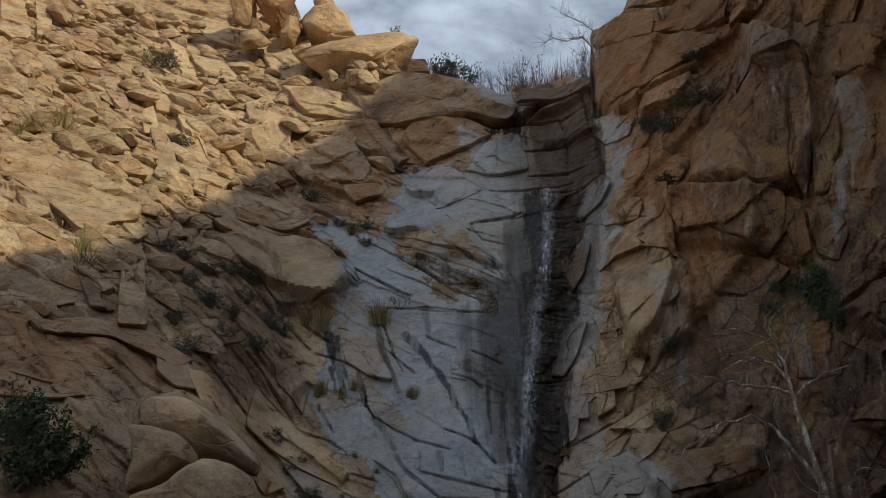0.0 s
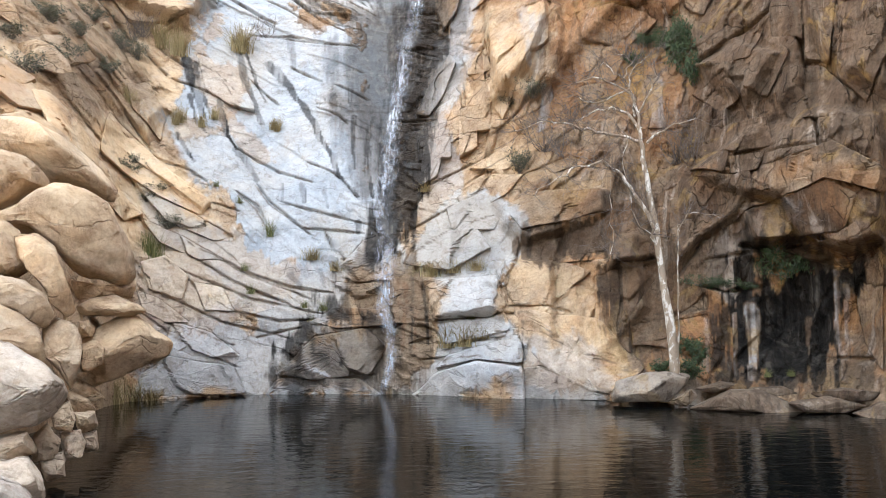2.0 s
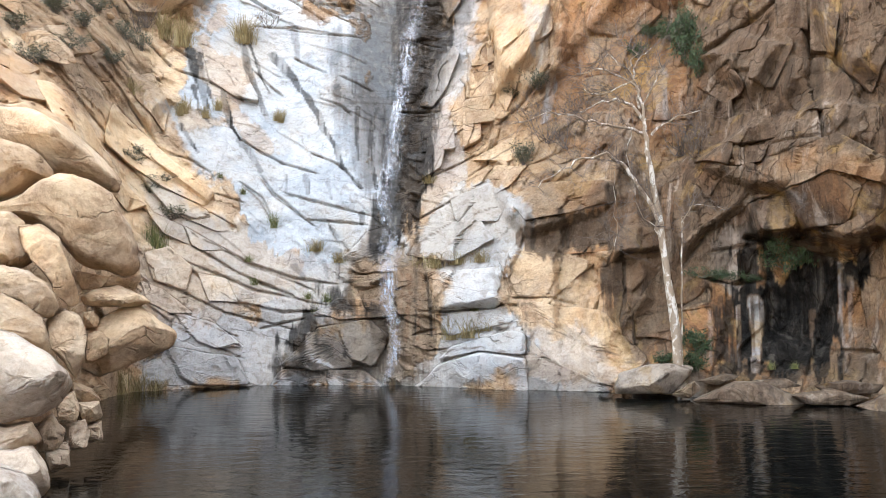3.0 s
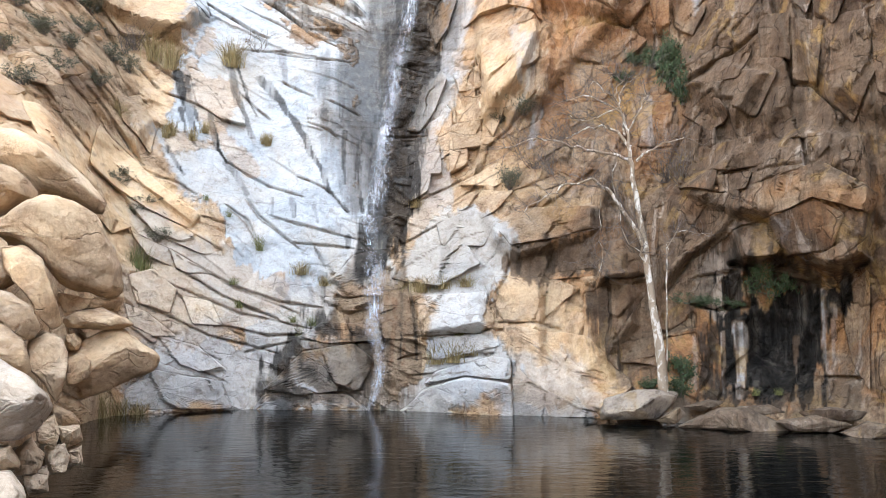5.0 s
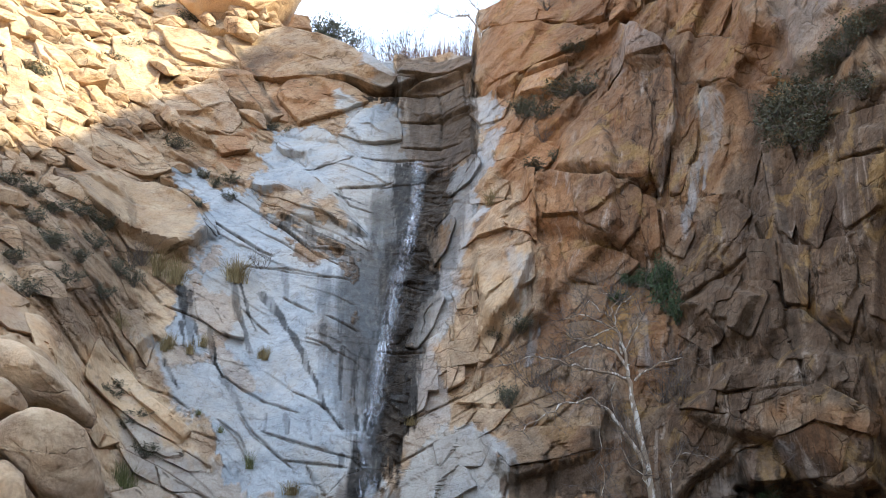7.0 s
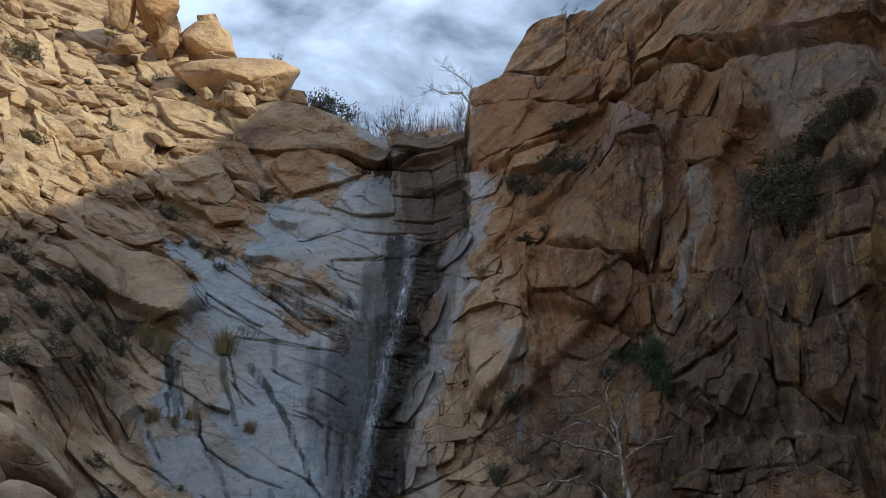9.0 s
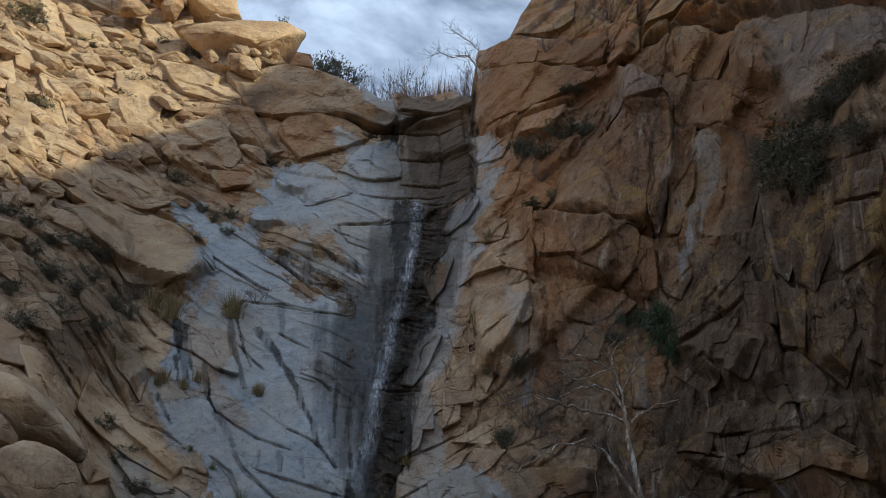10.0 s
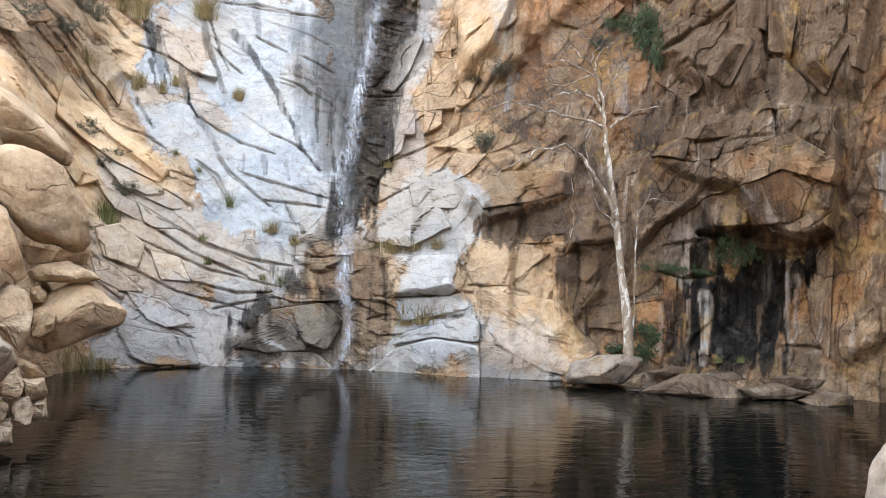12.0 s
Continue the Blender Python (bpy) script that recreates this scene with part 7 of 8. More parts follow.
def put_plant(kind, place, wide, tall, label):
    k = len(PLANTED)
    first, second = PLANTS[kind, k % 3]
    name, category = PLANT_WORDS[kind]
    ob = new(name, first)
    ob.matrix_world = Matrix.Translation(Vector(place)) @ Matrix.Rotation(k * 2.4, 4, "Z") @ Matrix.Diagonal((wide * 1.0, wide * 1.0, tall * 1.15, 1))
    tagged(ob, label, category, name + " plants")
    if second:
        leaves = new("leaves", second)
        leaves.parent = ob
        tagged(leaves, kind="stuff")
    PLANTED.append(ob)


def crooked(points, radii, seed, loose=0.02):
    """A limb through given points, with smaller crooks between them."""
    rng = random.Random(seed)
    path = []
    for k in range(len(points) - 1):
        p, q = Vector(points[k]), Vector(points[k + 1])
        for s in (0, 0.33, 0.66):
            path.append((p.lerp(q, s) + Vector([rng.gauss(0, loose) for _ in range(3)]), radii[k] + (radii[k + 1] - radii[k]) * s))
    path.append((Vector(points[-1]), radii[-1]))
    return path


def bare_tree(trunk, limbs, label, reach=1.0):
    """A pale leafless tree: trunk, limbs, and fine twigs off every limb."""
    root = new("tree", None)
    root.location = trunk[0][0]
    base = Vector(trunk[0][0])
    tagged(root, label, "tree")
    rng = random.Random(12)

    def add(name, paths, material, parent, sides):
        moved = [[(Vector(c) - base, r) for c, r in path] for path in paths]
        ob = new(name, mesh_from(name, *tubes(moved, sides), material))
        ob.parent = parent
        return ob

    stem = crooked([p for p, r in trunk], [r for p, r in trunk], 3, 0.012)
    add("trunk", [stem], BARK, root, 12)
    for k, limb in enumerate(limbs + [trunk[-4:]]):
        path = crooked([p for p, r in limb], [r for p, r in limb], 20 + k, 0.03)
        branch = add("branch", [path], BARK, root, 7) if k < len(limbs) else None
        twigs = []
        for j in range(3, len(path)):
            for _ in range(4):
                way = path[j][0] - path[j - 1][0] + Vector((rng.uniform(-0.35, 0.35), rng.uniform(-0.35, 0.35), rng.uniform(-0.15, 0.4)))
                twig = wander_path(rng, path[j][0], way, rng.uniform(0.35, 1.0) * reach, 0.007, 7, 0.32, 0.03)
                twigs.append(twig)
                for _ in range(3):
                    i = rng.randint(2, 6)
                    twigs.append(wander_path(rng, twig[i][0], twig[i][0] - twig[i - 1][0] + Vector([rng.uniform(-0.1, 0.1) for _ in range(3)]), rng.uniform(0.15, 0.45) * reach, 0.004, 4, 0.4))
        tagged(add("twig_spray", twigs, TWIG, branch or root, 3), kind="stuff")
    return root


def waterfall(line, wide, label, ahead=0.0):
    """Threads of water that run down the channel, close to the rock."""
    pts = np.array(line)
    s = np.linspace(0, 1, 260)
    at = np.concatenate([[0], np.cumsum(np.hypot(np.diff(pts[:, 0]) * 0.42, np.diff(pts[:, 1])))])
    at /= at[-1]
    a, z = np.interp(s, at, pts[:, 0]), np.interp(s, at, pts[:, 1])
    w = 0.72 * np.interp(s, at, wide)
    root = new("waterfall", None)
    tagged(root, label, "waterfall")
    for strand, (shift, share, lift) in enumerate(((0.0, 1.3, 0.03), (-0.12, 0.7, 0.05), (0.12, 0.6, 0.07), (0.0, 0.35, 0.09))):
        across = np.linspace(-0.5, 0.5, 9)
        sway = 0.12 * value_noise(np.stack([s * 10, 0 * s + strand * 5, 0 * s], 1), 7)
        u = (shift + sway)[:, None] * w[:, None] + across[None] * share * w[:, None]
        aa, zz = a[:, None] + u / 0.42, z[:, None] + 0 * u
        out = relief(aa.ravel(), zz.ravel()).reshape(aa.shape)
        proud = np.array([out[max(0, k - 5):k + 6].max() for k in range(len(s))])
        proud = np.convolve(np.pad(proud, 6, mode="edge"), np.ones(13) / 13, "valid")
        lay = 0.45 * proud[:, None] + 0.55 * out + lift + ahead + 0.04 * (1 - (2 * across) ** 2)
        p = wall_place(aa.ravel(), zz.ravel(), lay.ravel())
        ob = new("strand", mesh_from("strand", p, grid_faces(len(s), 9), FALLING, True, {"body": np.repeat((1 - (2 * across) ** 2)[None] ** 0.8, len(s), 0).ravel()}))
        ob.parent = root
    return root


boulder("boulder", (-4.74, 12.32, 3.21), [(-1.1, 0.14), (-0.82, 0.22), (-0.47, 0.37), (-0.11, 0.67), (0.37, 0.65), (0.68, 0.5), (0.84, 0.13), (1.02, -0.29), (0.99, -0.6), (0.78, -0.76), (0.28, -0.64), (0.05, -0.4), (-0.1, -0.19), (-0.39, 0.05), (-0.68, 0.1), (-1.09, 0.03)], 1.0, "large smooth tan boulder on top of the bank pile", (0.05, 0, 0, 0))
boulder("boulder", (-5.57, 12.73, 4.02), [(-0.55, 0.48), (-0.26, 0.46), (0.04, 0.4), (0.31, 0.2), (0.51, -0.0), (0.47, -0.11), (0.21, -0.16), (0.06, -0.3), (-0.23, -0.44), (-0.52, -0.52)], 0.9, "rounded tan granite boulder in the bank pile", (0.05, 0.1, 0, 0))
boulder("boulder", (-5.58, 13.82, 4.57), [(-1.03, 0.6), (-0.72, 0.63), (-0.23, 0.59), (0.27, 0.3), (0.88, -0.12), (1.1, -0.49), (1.02, -0.68), (0.67, -0.49), (0.12, -0.43), (-0.14, -0.19), (-0.71, 0.09), (-1.02, 0.11)], 0.9, "long smooth tan ledge above the bank pile", (0.05, 0, 0, 0))
boulder("boulder", (-4.59, 11.52, 2.60), [(-0.39, 0.5), (-0.12, 0.55), (0.09, 0.36), (0.21, 0.02), (0.35, -0.51), (0.25, -0.6), (0.11, -0.45), (-0.14, -0.07), (-0.35, 0.17)], 0.7, "cracked tan boulder wedged beside a larger one", (0, 0.05, 0, 0))
boulder("boulder", (-5.17, 11.60, 2.89), [(-0.39, 0.37), (0.01, 0.38), (0.18, 0.26), (0.17, -0.03), (0.31, -0.27), (0.1, -0.37), (-0.37, -0.34)], 0.7, "shaded tan rock behind the bank boulders", (0.05, 0, 0, 0))
boulder("boulder", (-4.76, 11.02, 2.26), [(-0.5, 0.33), (-0.18, 0.28), (0.08, 0.23), (0.34, 0.05), (0.47, -0.26), (0.28, -0.37), (0.02, -0.18), (-0.48, -0.09)], 0.7, "rounded tan granite boulder in the bank pile", (0.1, 0, 0, 0))
boulder("boulder", (-4.63, 10.64, 1.84), [(-0.44, 0.42), (-0.19, 0.35), (0.06, 0.21), (0.28, 0.04), (0.36, -0.26), (0.32, -0.38), (0.07, -0.25), (-0.42, -0.15)], 0.7, "rounded tan granite boulder in the bank pile", (0.1, 0, 0, 0))
boulder("boulder", (-4.31, 11.41, 1.58), [(-0.27, 0.28), (-0.07, 0.4), (0.13, 0.32), (0.23, 0.06), (0.19, -0.24), (0.09, -0.47), (-0.06, -0.26), (-0.24, -0.09)], 0.6, "upright rounded tan boulder above the water", (0.1, 0, 0, 0))
boulder("boulder", (-3.99, 12.58, 1.51), [(-0.57, 0.1), (-0.39, 0.26), (-0.13, 0.42), (0.18, 0.54), (0.42, 0.41), (0.72, 0.08), (0.64, -0.11), (0.27, -0.27), (-0.11, -0.42), (-0.38, -0.53), (-0.58, -0.47)], 0.9, "overhanging tan boulder with a rounded nose", (0.05, 0, 0, 0))
boulder("boulder", (-4.11, 11.91, 1.49), [(-0.17, 0.12), (0.03, 0.21), (0.17, 0.08), (0.12, -0.15), (-0.15, -0.26)], 0.45, "small tan rock wedged between boulders", (0.05, 0, 0, 0))
boulder("boulder", (-4.09, 12.44, 2.13), [(-0.45, 0.03), (-0.29, 0.13), (0.09, 0.18), (0.4, 0.04), (0.5, -0.05), (0.32, -0.12), (-0.13, -0.12), (-0.41, -0.1)], 0.6, "thin tan rock slab under a boulder", (0.05, 0, 0, 0))
boulder("boulder", (-4.19, 12.83, 2.41), [(-0.56, 0.14), (-0.01, 0.03), (0.36, 0.21), (0.38, 0.0), (0.31, -0.13), (-0.01, -0.11), (-0.44, -0.15)], 0.6, "shaded tan rock beneath a boulder", (0.05, 0, 0, 0))
boulder("boulder", (-4.28, 12.17, 1.84), [(-0.1, 0.09), (0.02, 0.12), (0.11, 0.01), (0.08, -0.11), (-0.1, -0.13)], 0.3, "small tan rock wedged between boulders", (0.05, 0, 0, 0))
boulder("boulder", (-4.53, 12.40, 1.88), [(-0.16, 0.18), (0.06, 0.38), (0.14, -0.03), (0.07, -0.27), (-0.11, -0.26)], 0.5, "narrow tan rock behind the bank boulders", (0.05, 0, 0, 0))
boulder("boulder", (-4.24, 10.04, 1.17), [(-0.52, 0.63), (-0.29, 0.6), (-0.06, 0.49), (0.21, 0.29), (0.43, 0.08), (0.48, -0.08), (0.37, -0.25), (0.19, -0.37), (0.02, -0.43), (-0.27, -0.48), (-0.49, -0.48)], 0.9, "pale grey and tan boulder low on the bank", (0.45, 0, 0, 0))
boulder("boulder", (-4.40, 9.97, 0.56), [(-0.31, 0.17), (-0.03, 0.09), (0.23, 0.15), (0.35, -0.1), (0.09, -0.16), (-0.31, -0.16)], 0.6, "shaded tan rock under a pale boulder", (0.2, 0, 0, 0))
boulder("boulder", (-3.97, 9.40, 0.25), [(-0.35, 0.22), (0.07, 0.26), (0.19, 0.1), (0.25, -0.18), (0.15, -0.29), (0.06, -0.16), (-0.35, 0.03)], 0.6, "pale granite block at the waterline", (0.35, 0, 0, 0))
boulder("boulder", (-3.83, 8.80, 0.19), [(-0.32, 0.28), (-0.12, 0.24), (0.08, 0.16), (0.2, 0.04), (0.28, -0.14), (0.2, -0.32), (-0.3, -0.26)], 0.6, "pale smooth boulder at the waterline", (0.5, 0, 0, 0))
boulder("boulder", (-4.16, 10.51, 0.48), [(-0.18, 0.06), (0.02, 0.26), (0.18, 0.03), (0.1, -0.18), (-0.12, -0.17)], 0.4, "small pale rock in the bank rubble", (0.25, 0, 0, 0))
boulder("boulder", (-4.09, 10.53, 0.21), [(-0.12, 0.1), (0.13, 0.17), (0.16, -0.11), (-0.04, -0.16), (-0.12, -0.0)], 0.4, "pale rock in the rubble at the waterline", (0.35, 0, 0, 0))
boulder("boulder", (-4.08, 10.86, 0.75), [(-0.15, 0.07), (0.06, 0.21), (0.13, -0.01), (0.08, -0.16), (-0.11, -0.11)], 0.4, "small pale rock in the bank rubble", (0.25, 0, 0, 0))
boulder("boulder", (-4.00, 11.00, 0.41), [(-0.16, 0.15), (0.07, 0.18), (0.14, -0.0), (0.08, -0.15), (-0.12, -0.17)], 0.4, "pale rock in the rubble at the waterline", (0.3, 0, 0, 0))
boulder("boulder", (-4.00, 11.42, 0.65), [(-0.16, 0.12), (0.1, 0.12), (0.14, -0.08), (-0.08, -0.16)], 0.35, "small pale rock in the bank rubble", (0.25, 0, 0, 0))
boulder("boulder", (-3.97, 11.43, 0.37), [(-0.12, 0.1), (0.09, 0.14), (0.13, -0.1), (-0.1, -0.14)], 0.35, "pale waterline rock in the bank rubble", (0.35, 0, 0, 0))
boulder("boulder", (-4.17, 11.68, 0.85), [(-0.19, 0.19), (0.09, 0.05), (0.19, -0.1), (-0.09, -0.13)], 0.4, "small tan rock in the bank rubble", (0.15, 0, 0, 0))
boulder("boulder", (-4.33, 12.26, 0.96), [(-0.19, 0.23), (0.09, 0.08), (0.28, -0.11), (0.02, -0.15), (-0.2, -0.05)], 0.5, "shaded tan rock beneath the overhanging boulder", (0.05, 0, 0, 0))
boulder("boulder", (-9.95, 38.73, 32.00), [(-1.59, 0.1), (-0.91, 0.88), (0.24, 1.31), (1.14, 0.58), (1.66, -0.66), (0.48, -1.05), (-1.02, -1.26)], 1.6, "big rounded sunlit boulder on the rim", (0.0, 0.15, 0.0, 0.0), 0.45, 36.9)
boulder("boulder", (-10.37, 39.25, 34.09), [(-0.58, 0.04), (0.37, 0.37), (0.63, -0.02), (-0.44, -0.4)], 0.7, "small dark boulder perched on the rim", (0.0, 0.4, 0.0, 0.0), 0.45, 38.3)
boulder("boulder", (-12.89, 38.38, 33.79), [(-1.49, 1.3), (-0.13, 2.02), (0.85, 1.06), (1.09, 0.18), (0.75, -0.88), (0.44, -2.09), (-0.26, -1.64), (-1.21, -0.17)], 1.4, "orange sunlit boulder on the rim", (0.0, 0.6, 0.0, 0.0), 0.45, 38.1)
boulder("boulder", (-11.92, 38.18, 31.37), [(-0.61, -0.06), (-0.14, 0.9), (0.4, 0.89), (0.55, 0.06), (0.24, -0.83), (-0.44, -1.0)], 1.0, "orange sunlit rock leaning on a rim boulder", (0.0, 0.5, 0.0, 0.0), 0.45, 36.3)
boulder("boulder", (-14.58, 37.88, 33.50), [(-1.17, 1.25), (0.24, 1.57), (0.6, 0.44), (0.76, -0.84), (0.12, -1.36), (-0.54, -1.18)], 1.0, "pale sunlit boulder on the rim", (0.0, 0.2, 0.0, 0.0), 0.45, 37.8)
boulder("boulder", (-13.82, 37.53, 30.60), [(-0.72, 0.25), (0.12, 0.63), (1.06, -0.13), (-0.46, -0.76)], 1.0, "flat sunlit rock on the rim slope", (0.0, 0.3, 0.0, 0.0), 0.45, 35.6)
boulder("boulder", (-13.56, 37.84, 31.64), [(-0.5, 0.44), (0.58, 0.08), (0.45, -0.33), (-0.54, -0.19)], 0.8, "tilted rock slab between rim boulders", (0.0, 0.3, 0.0, 0.0), 0.45, 36.4)
boulder("boulder", (-7.43, 36.79, 28.14), [(-3.94, 0.25), (-1.11, 0.97), (1.83, 1.52), (2.83, 1.12), (2.32, -0.72), (1.32, -0.96), (-0.9, -1.6), (-2.43, -0.72)], 2.2, "huge tilted rock slab jutting from the rim", (0.0, 0.3, 0.0, 0.0), 0.45, 34.9)
boulder("boulder", (-4.57, 36.31, 26.88), [(-0.62, -0.26), (-0.28, 0.56), (0.43, 0.58), (0.7, -0.3), (-0.24, -0.6)], 0.7, "small orange rock on the rim", (0.0, 0.6, 0.0, 0.0), 0.45, 34.2)
boulder("boulder", (5.29, 17.82, 0.36), [(-0.69, -0.17), (-0.51, 0.16), (0.2, 0.34), (1.1, 0.29), (0.54, -0.29), (-0.64, -0.31)], 0.8, "pale flat-topped granite boulder on the shore", (0.45499999999999996, 0.0, 0.2, 0.12), 0.7, 0.0)
boulder("boulder", (6.00, 17.18, 0.18), [(-0.37, -0.1), (0.11, 0.21), (0.24, 0.04), (0.01, -0.16)], 0.3, "small dark triangular rock on the shore", (0.06999999999999999, 0.0, 0.5, 0.35), 0.7, 0.0)
boulder("boulder", (6.86, 16.62, 0.15), [(-0.95, -0.17), (-0.13, 0.25), (0.35, 0.26), (1.31, -0.13), (-0.57, -0.23)], 0.8, "low grey-brown rock slab at the waterline", (0.24499999999999997, 0.0, 0.7, 0.35), 0.7, 0.0)
boulder("boulder", (6.71, 17.34, 0.39), [(-0.44, -0.05), (0.08, 0.11), (0.4, 0.08), (-0.04, -0.14)], 0.4, "brown rock on the shore ledge", (0.06999999999999999, 0.0, 0.8999999999999999, 0.35), 0.7, 0.0)
boulder("boulder", (8.24, 15.88, 0.13), [(-0.65, 0.05), (0.05, 0.18), (0.72, 0.02), (0.33, -0.12), (-0.45, -0.11)], 0.5, "low grey rock at the waterline", (0.21, 0.0, 0.8, 0.35), 0.7, 0.0)
boulder("boulder", (7.72, 16.92, 0.32), [(-0.48, 0.05), (0.17, 0.11), (0.48, -0.04), (-0.16, -0.11)], 0.4, "low brown rock on the shore ledge", (0.13999999999999999, 0.0, 0.8, 0.35), 0.7, 0.0)
boulder("boulder", (8.83, 16.14, 0.29), [(-0.66, 0.02), (-0.04, 0.15), (0.62, 0.06), (0.54, -0.09), (-0.46, -0.13)], 0.5, "low brown rock on the shore ledge", (0.13999999999999999, 0.0, 0.8, 0.35), 0.7, 0.0)
boulder("boulder", (8.98, 15.13, 0.08), [(-0.53, -0.04), (-0.03, 0.19), (0.44, 0.1), (0.43, -0.1), (-0.31, -0.13)], 0.5, "low grey rock at the waterline", (0.21, 0.0, 0.7, 0.35), 0.7, 0.0)
boulder("boulder", (4.64, 6.88, 0.38), [(0.28, 0.53), (-0.03, 0.39), (-0.15, 0.15), (-0.2, -0.15), (-0.16, -0.48), (0.26, -0.42)], 0.6, "pale grey boulder at the near waterline", (0.5, 0.0, 0.0, 0.0), 0.7, 0.0)
waterfall([(2.49, 16.42), (2.37, 14.68), (2.16, 13.22), (1.63, 11.88), (1.2, 10.62), (0.75, 9.4), (0.17, 7.82), (-0.36, 5.94), (-0.91, 5.14), (-0.65, 4.24)], [0.5, 0.5, 0.55, 0.7, 0.7, 0.6, 0.55, 0.75, 0.6, 0.5], "thin white waterfall running down a dark wet channel")
waterfall([(-0.65, 4.16), (-0.39, 3.6), (-0.48, 2.68), (-0.42, 1.8), (-0.05, 1.08), (-0.44, 0.38), (-0.9, -0.06)], [0.7, 0.8, 0.7, 0.6, 0.5, 0.35, 0.35], "thin white water sliding over the lower falls into the pool", 0.3)
TRUNK = [((5.97, 17.72, 0.55), 0.115), ((5.92, 17.74, 1.52), 0.105), ((5.82, 17.77, 2.5), 0.0804), ((5.74, 17.8, 3.23), 0.0754), ((5.63, 17.83, 4.1), 0.0656), ((5.54, 17.86, 4.84), 0.0574), ((5.47, 17.88, 5.53), 0.0492), ((5.42, 17.9, 5.97), 0.0369), ((5.32, 17.93, 6.6), 0.0246), ((5.13, 17.98, 7.11), 0.0123)]
LIMB_0 = [((5.74, 17.8, 3.29), 0.0492), ((5.49, 17.77, 4.02), 0.0451), ((5.08, 17.69, 4.68), 0.0410), ((4.85, 17.65, 4.93), 0.0369), ((4.47, 17.54, 5.18), 0.0295), ((3.98, 17.55, 5.04), 0.0213), ((3.48, 17.46, 4.83), 0.0148), ((3.0, 17.44, 4.43), 0.0066)]
LIMB_1 = [((5.47, 17.88, 5.57), 0.0377), ((5.18, 17.86, 5.76), 0.0328), ((4.54, 17.83, 5.82), 0.0279), ((4.28, 17.79, 5.9), 0.0246), ((3.64, 17.73, 6.04), 0.0180), ((3.26, 17.7, 6.08), 0.0123), ((2.65, 17.7, 5.87), 0.0066)]
LIMB_2 = [((5.44, 17.89, 5.84), 0.0369), ((5.23, 18.06, 6.35), 0.0328), ((4.9, 18.25, 6.53), 0.0246), ((4.43, 18.48, 6.43), 0.0164), ((4.13, 18.55, 6.28), 0.0082)]
LIMB_3 = [((5.5, 17.87, 5.62), 0.0328), ((5.82, 17.88, 5.83), 0.0246), ((6.16, 17.76, 6.03), 0.0164), ((6.59, 17.71, 6.13), 0.0082)]
LIMB_4 = [((5.34, 17.92, 6.53), 0.0287), ((4.93, 17.93, 6.96), 0.0205), ((4.43, 17.96, 7.13), 0.0148), ((4.05, 17.95, 6.98), 0.0082)]
LIMB_5 = [((5.39, 17.91, 6.22), 0.0287), ((5.25, 18.16, 6.91), 0.0205), ((5.39, 18.22, 7.38), 0.0148), ((5.72, 18.22, 7.65), 0.0082)]
LIMB_6 = [((5.39, 17.91, 6.28), 0.0246), ((5.58, 17.74, 6.67), 0.0180), ((5.77, 17.68, 7.03), 0.0123), ((5.67, 17.61, 7.31), 0.0066)]
LIMB_7 = [((5.27, 17.94, 6.83), 0.0213), ((4.81, 17.86, 6.66), 0.0164), ((4.35, 17.88, 6.52), 0.0115), ((4.09, 17.84, 6.64), 0.0066)]
LIMB_8 = [((5.15, 17.98, 7.08), 0.0164), ((4.83, 18.06, 7.34), 0.0123), ((4.57, 18.13, 7.43), 0.0082), ((4.41, 18.17, 7.25), 0.0057)]
LIMB_9 = [((5.15, 17.98, 7.08), 0.0164), ((5.34, 18.03, 7.44), 0.0123), ((5.24, 18.05, 7.64), 0.0082), ((4.98, 18.13, 7.7), 0.0057)]
LIMB_10 = [((5.16, 17.87, 5.76), 0.0131), ((5.02, 17.81, 5.19), 0.0115), ((5.11, 17.78, 4.32), 0.0107), ((5.31, 17.72, 3.83), 0.0098), ((5.64, 17.72, 3.53), 0.0082)]
LIMB_11 = [((4.7, 17.79, 4.86), 0.0098), ((4.69, 17.79, 4.19), 0.0090), ((4.71, 17.79, 3.45), 0.0082), ((4.67, 17.8, 3.2), 0.0066)]
bare_tree(TRUNK, [LIMB_0, LIMB_1, LIMB_2, LIMB_3, LIMB_4, LIMB_5, LIMB_6, LIMB_7, LIMB_8, LIMB_9, LIMB_10, LIMB_11], "pale leafless tree with flaking white bark on the shore")
SAPLING = [((6.1, 17.89, 1.03), 0.025), ((6.13, 17.88, 2.01), 0.022), ((6.17, 17.86, 3.0), 0.018), ((6.19, 17.86, 3.74), 0.014), ((6.44, 17.77, 4.18), 0.008)]
bare_tree(SAPLING, [[((6.18, 17.86, 3.68), 0.01), ((6.32, 17.81, 3.99), 0.008), ((6.6, 17.71, 4.11), 0.006), ((6.99, 17.56, 3.96), 0.004)]], "thin leafless sapling beside the pale tree", 0.4)
plant("leafy", 19.66, 7.96, 0.66, 1.03, "dense green bush rooted in a cliff crack", 0.1)
plant("leafy", 18.72, 8.64, 0.62, 0.59, "dense green bush rooted in a cliff crack", 0.1)
plant("leafy", 16.49, 8.3, 0.44, 0.39, "dense green bush rooted in a cliff crack", 0.1)
plant("leafy", 20.4, 7.48, 0.44, 0.73, "dense green bush rooted in a cliff crack", 0.1)
plant("leafy", 17.42, 8.8, 0.45, 0.36, "dense green bush rooted in a cliff crack", 0.1)
plant("leafy", 19.83, 8.48, 0.59, 0.74, "dense green bush rooted in a cliff crack", 0.1)
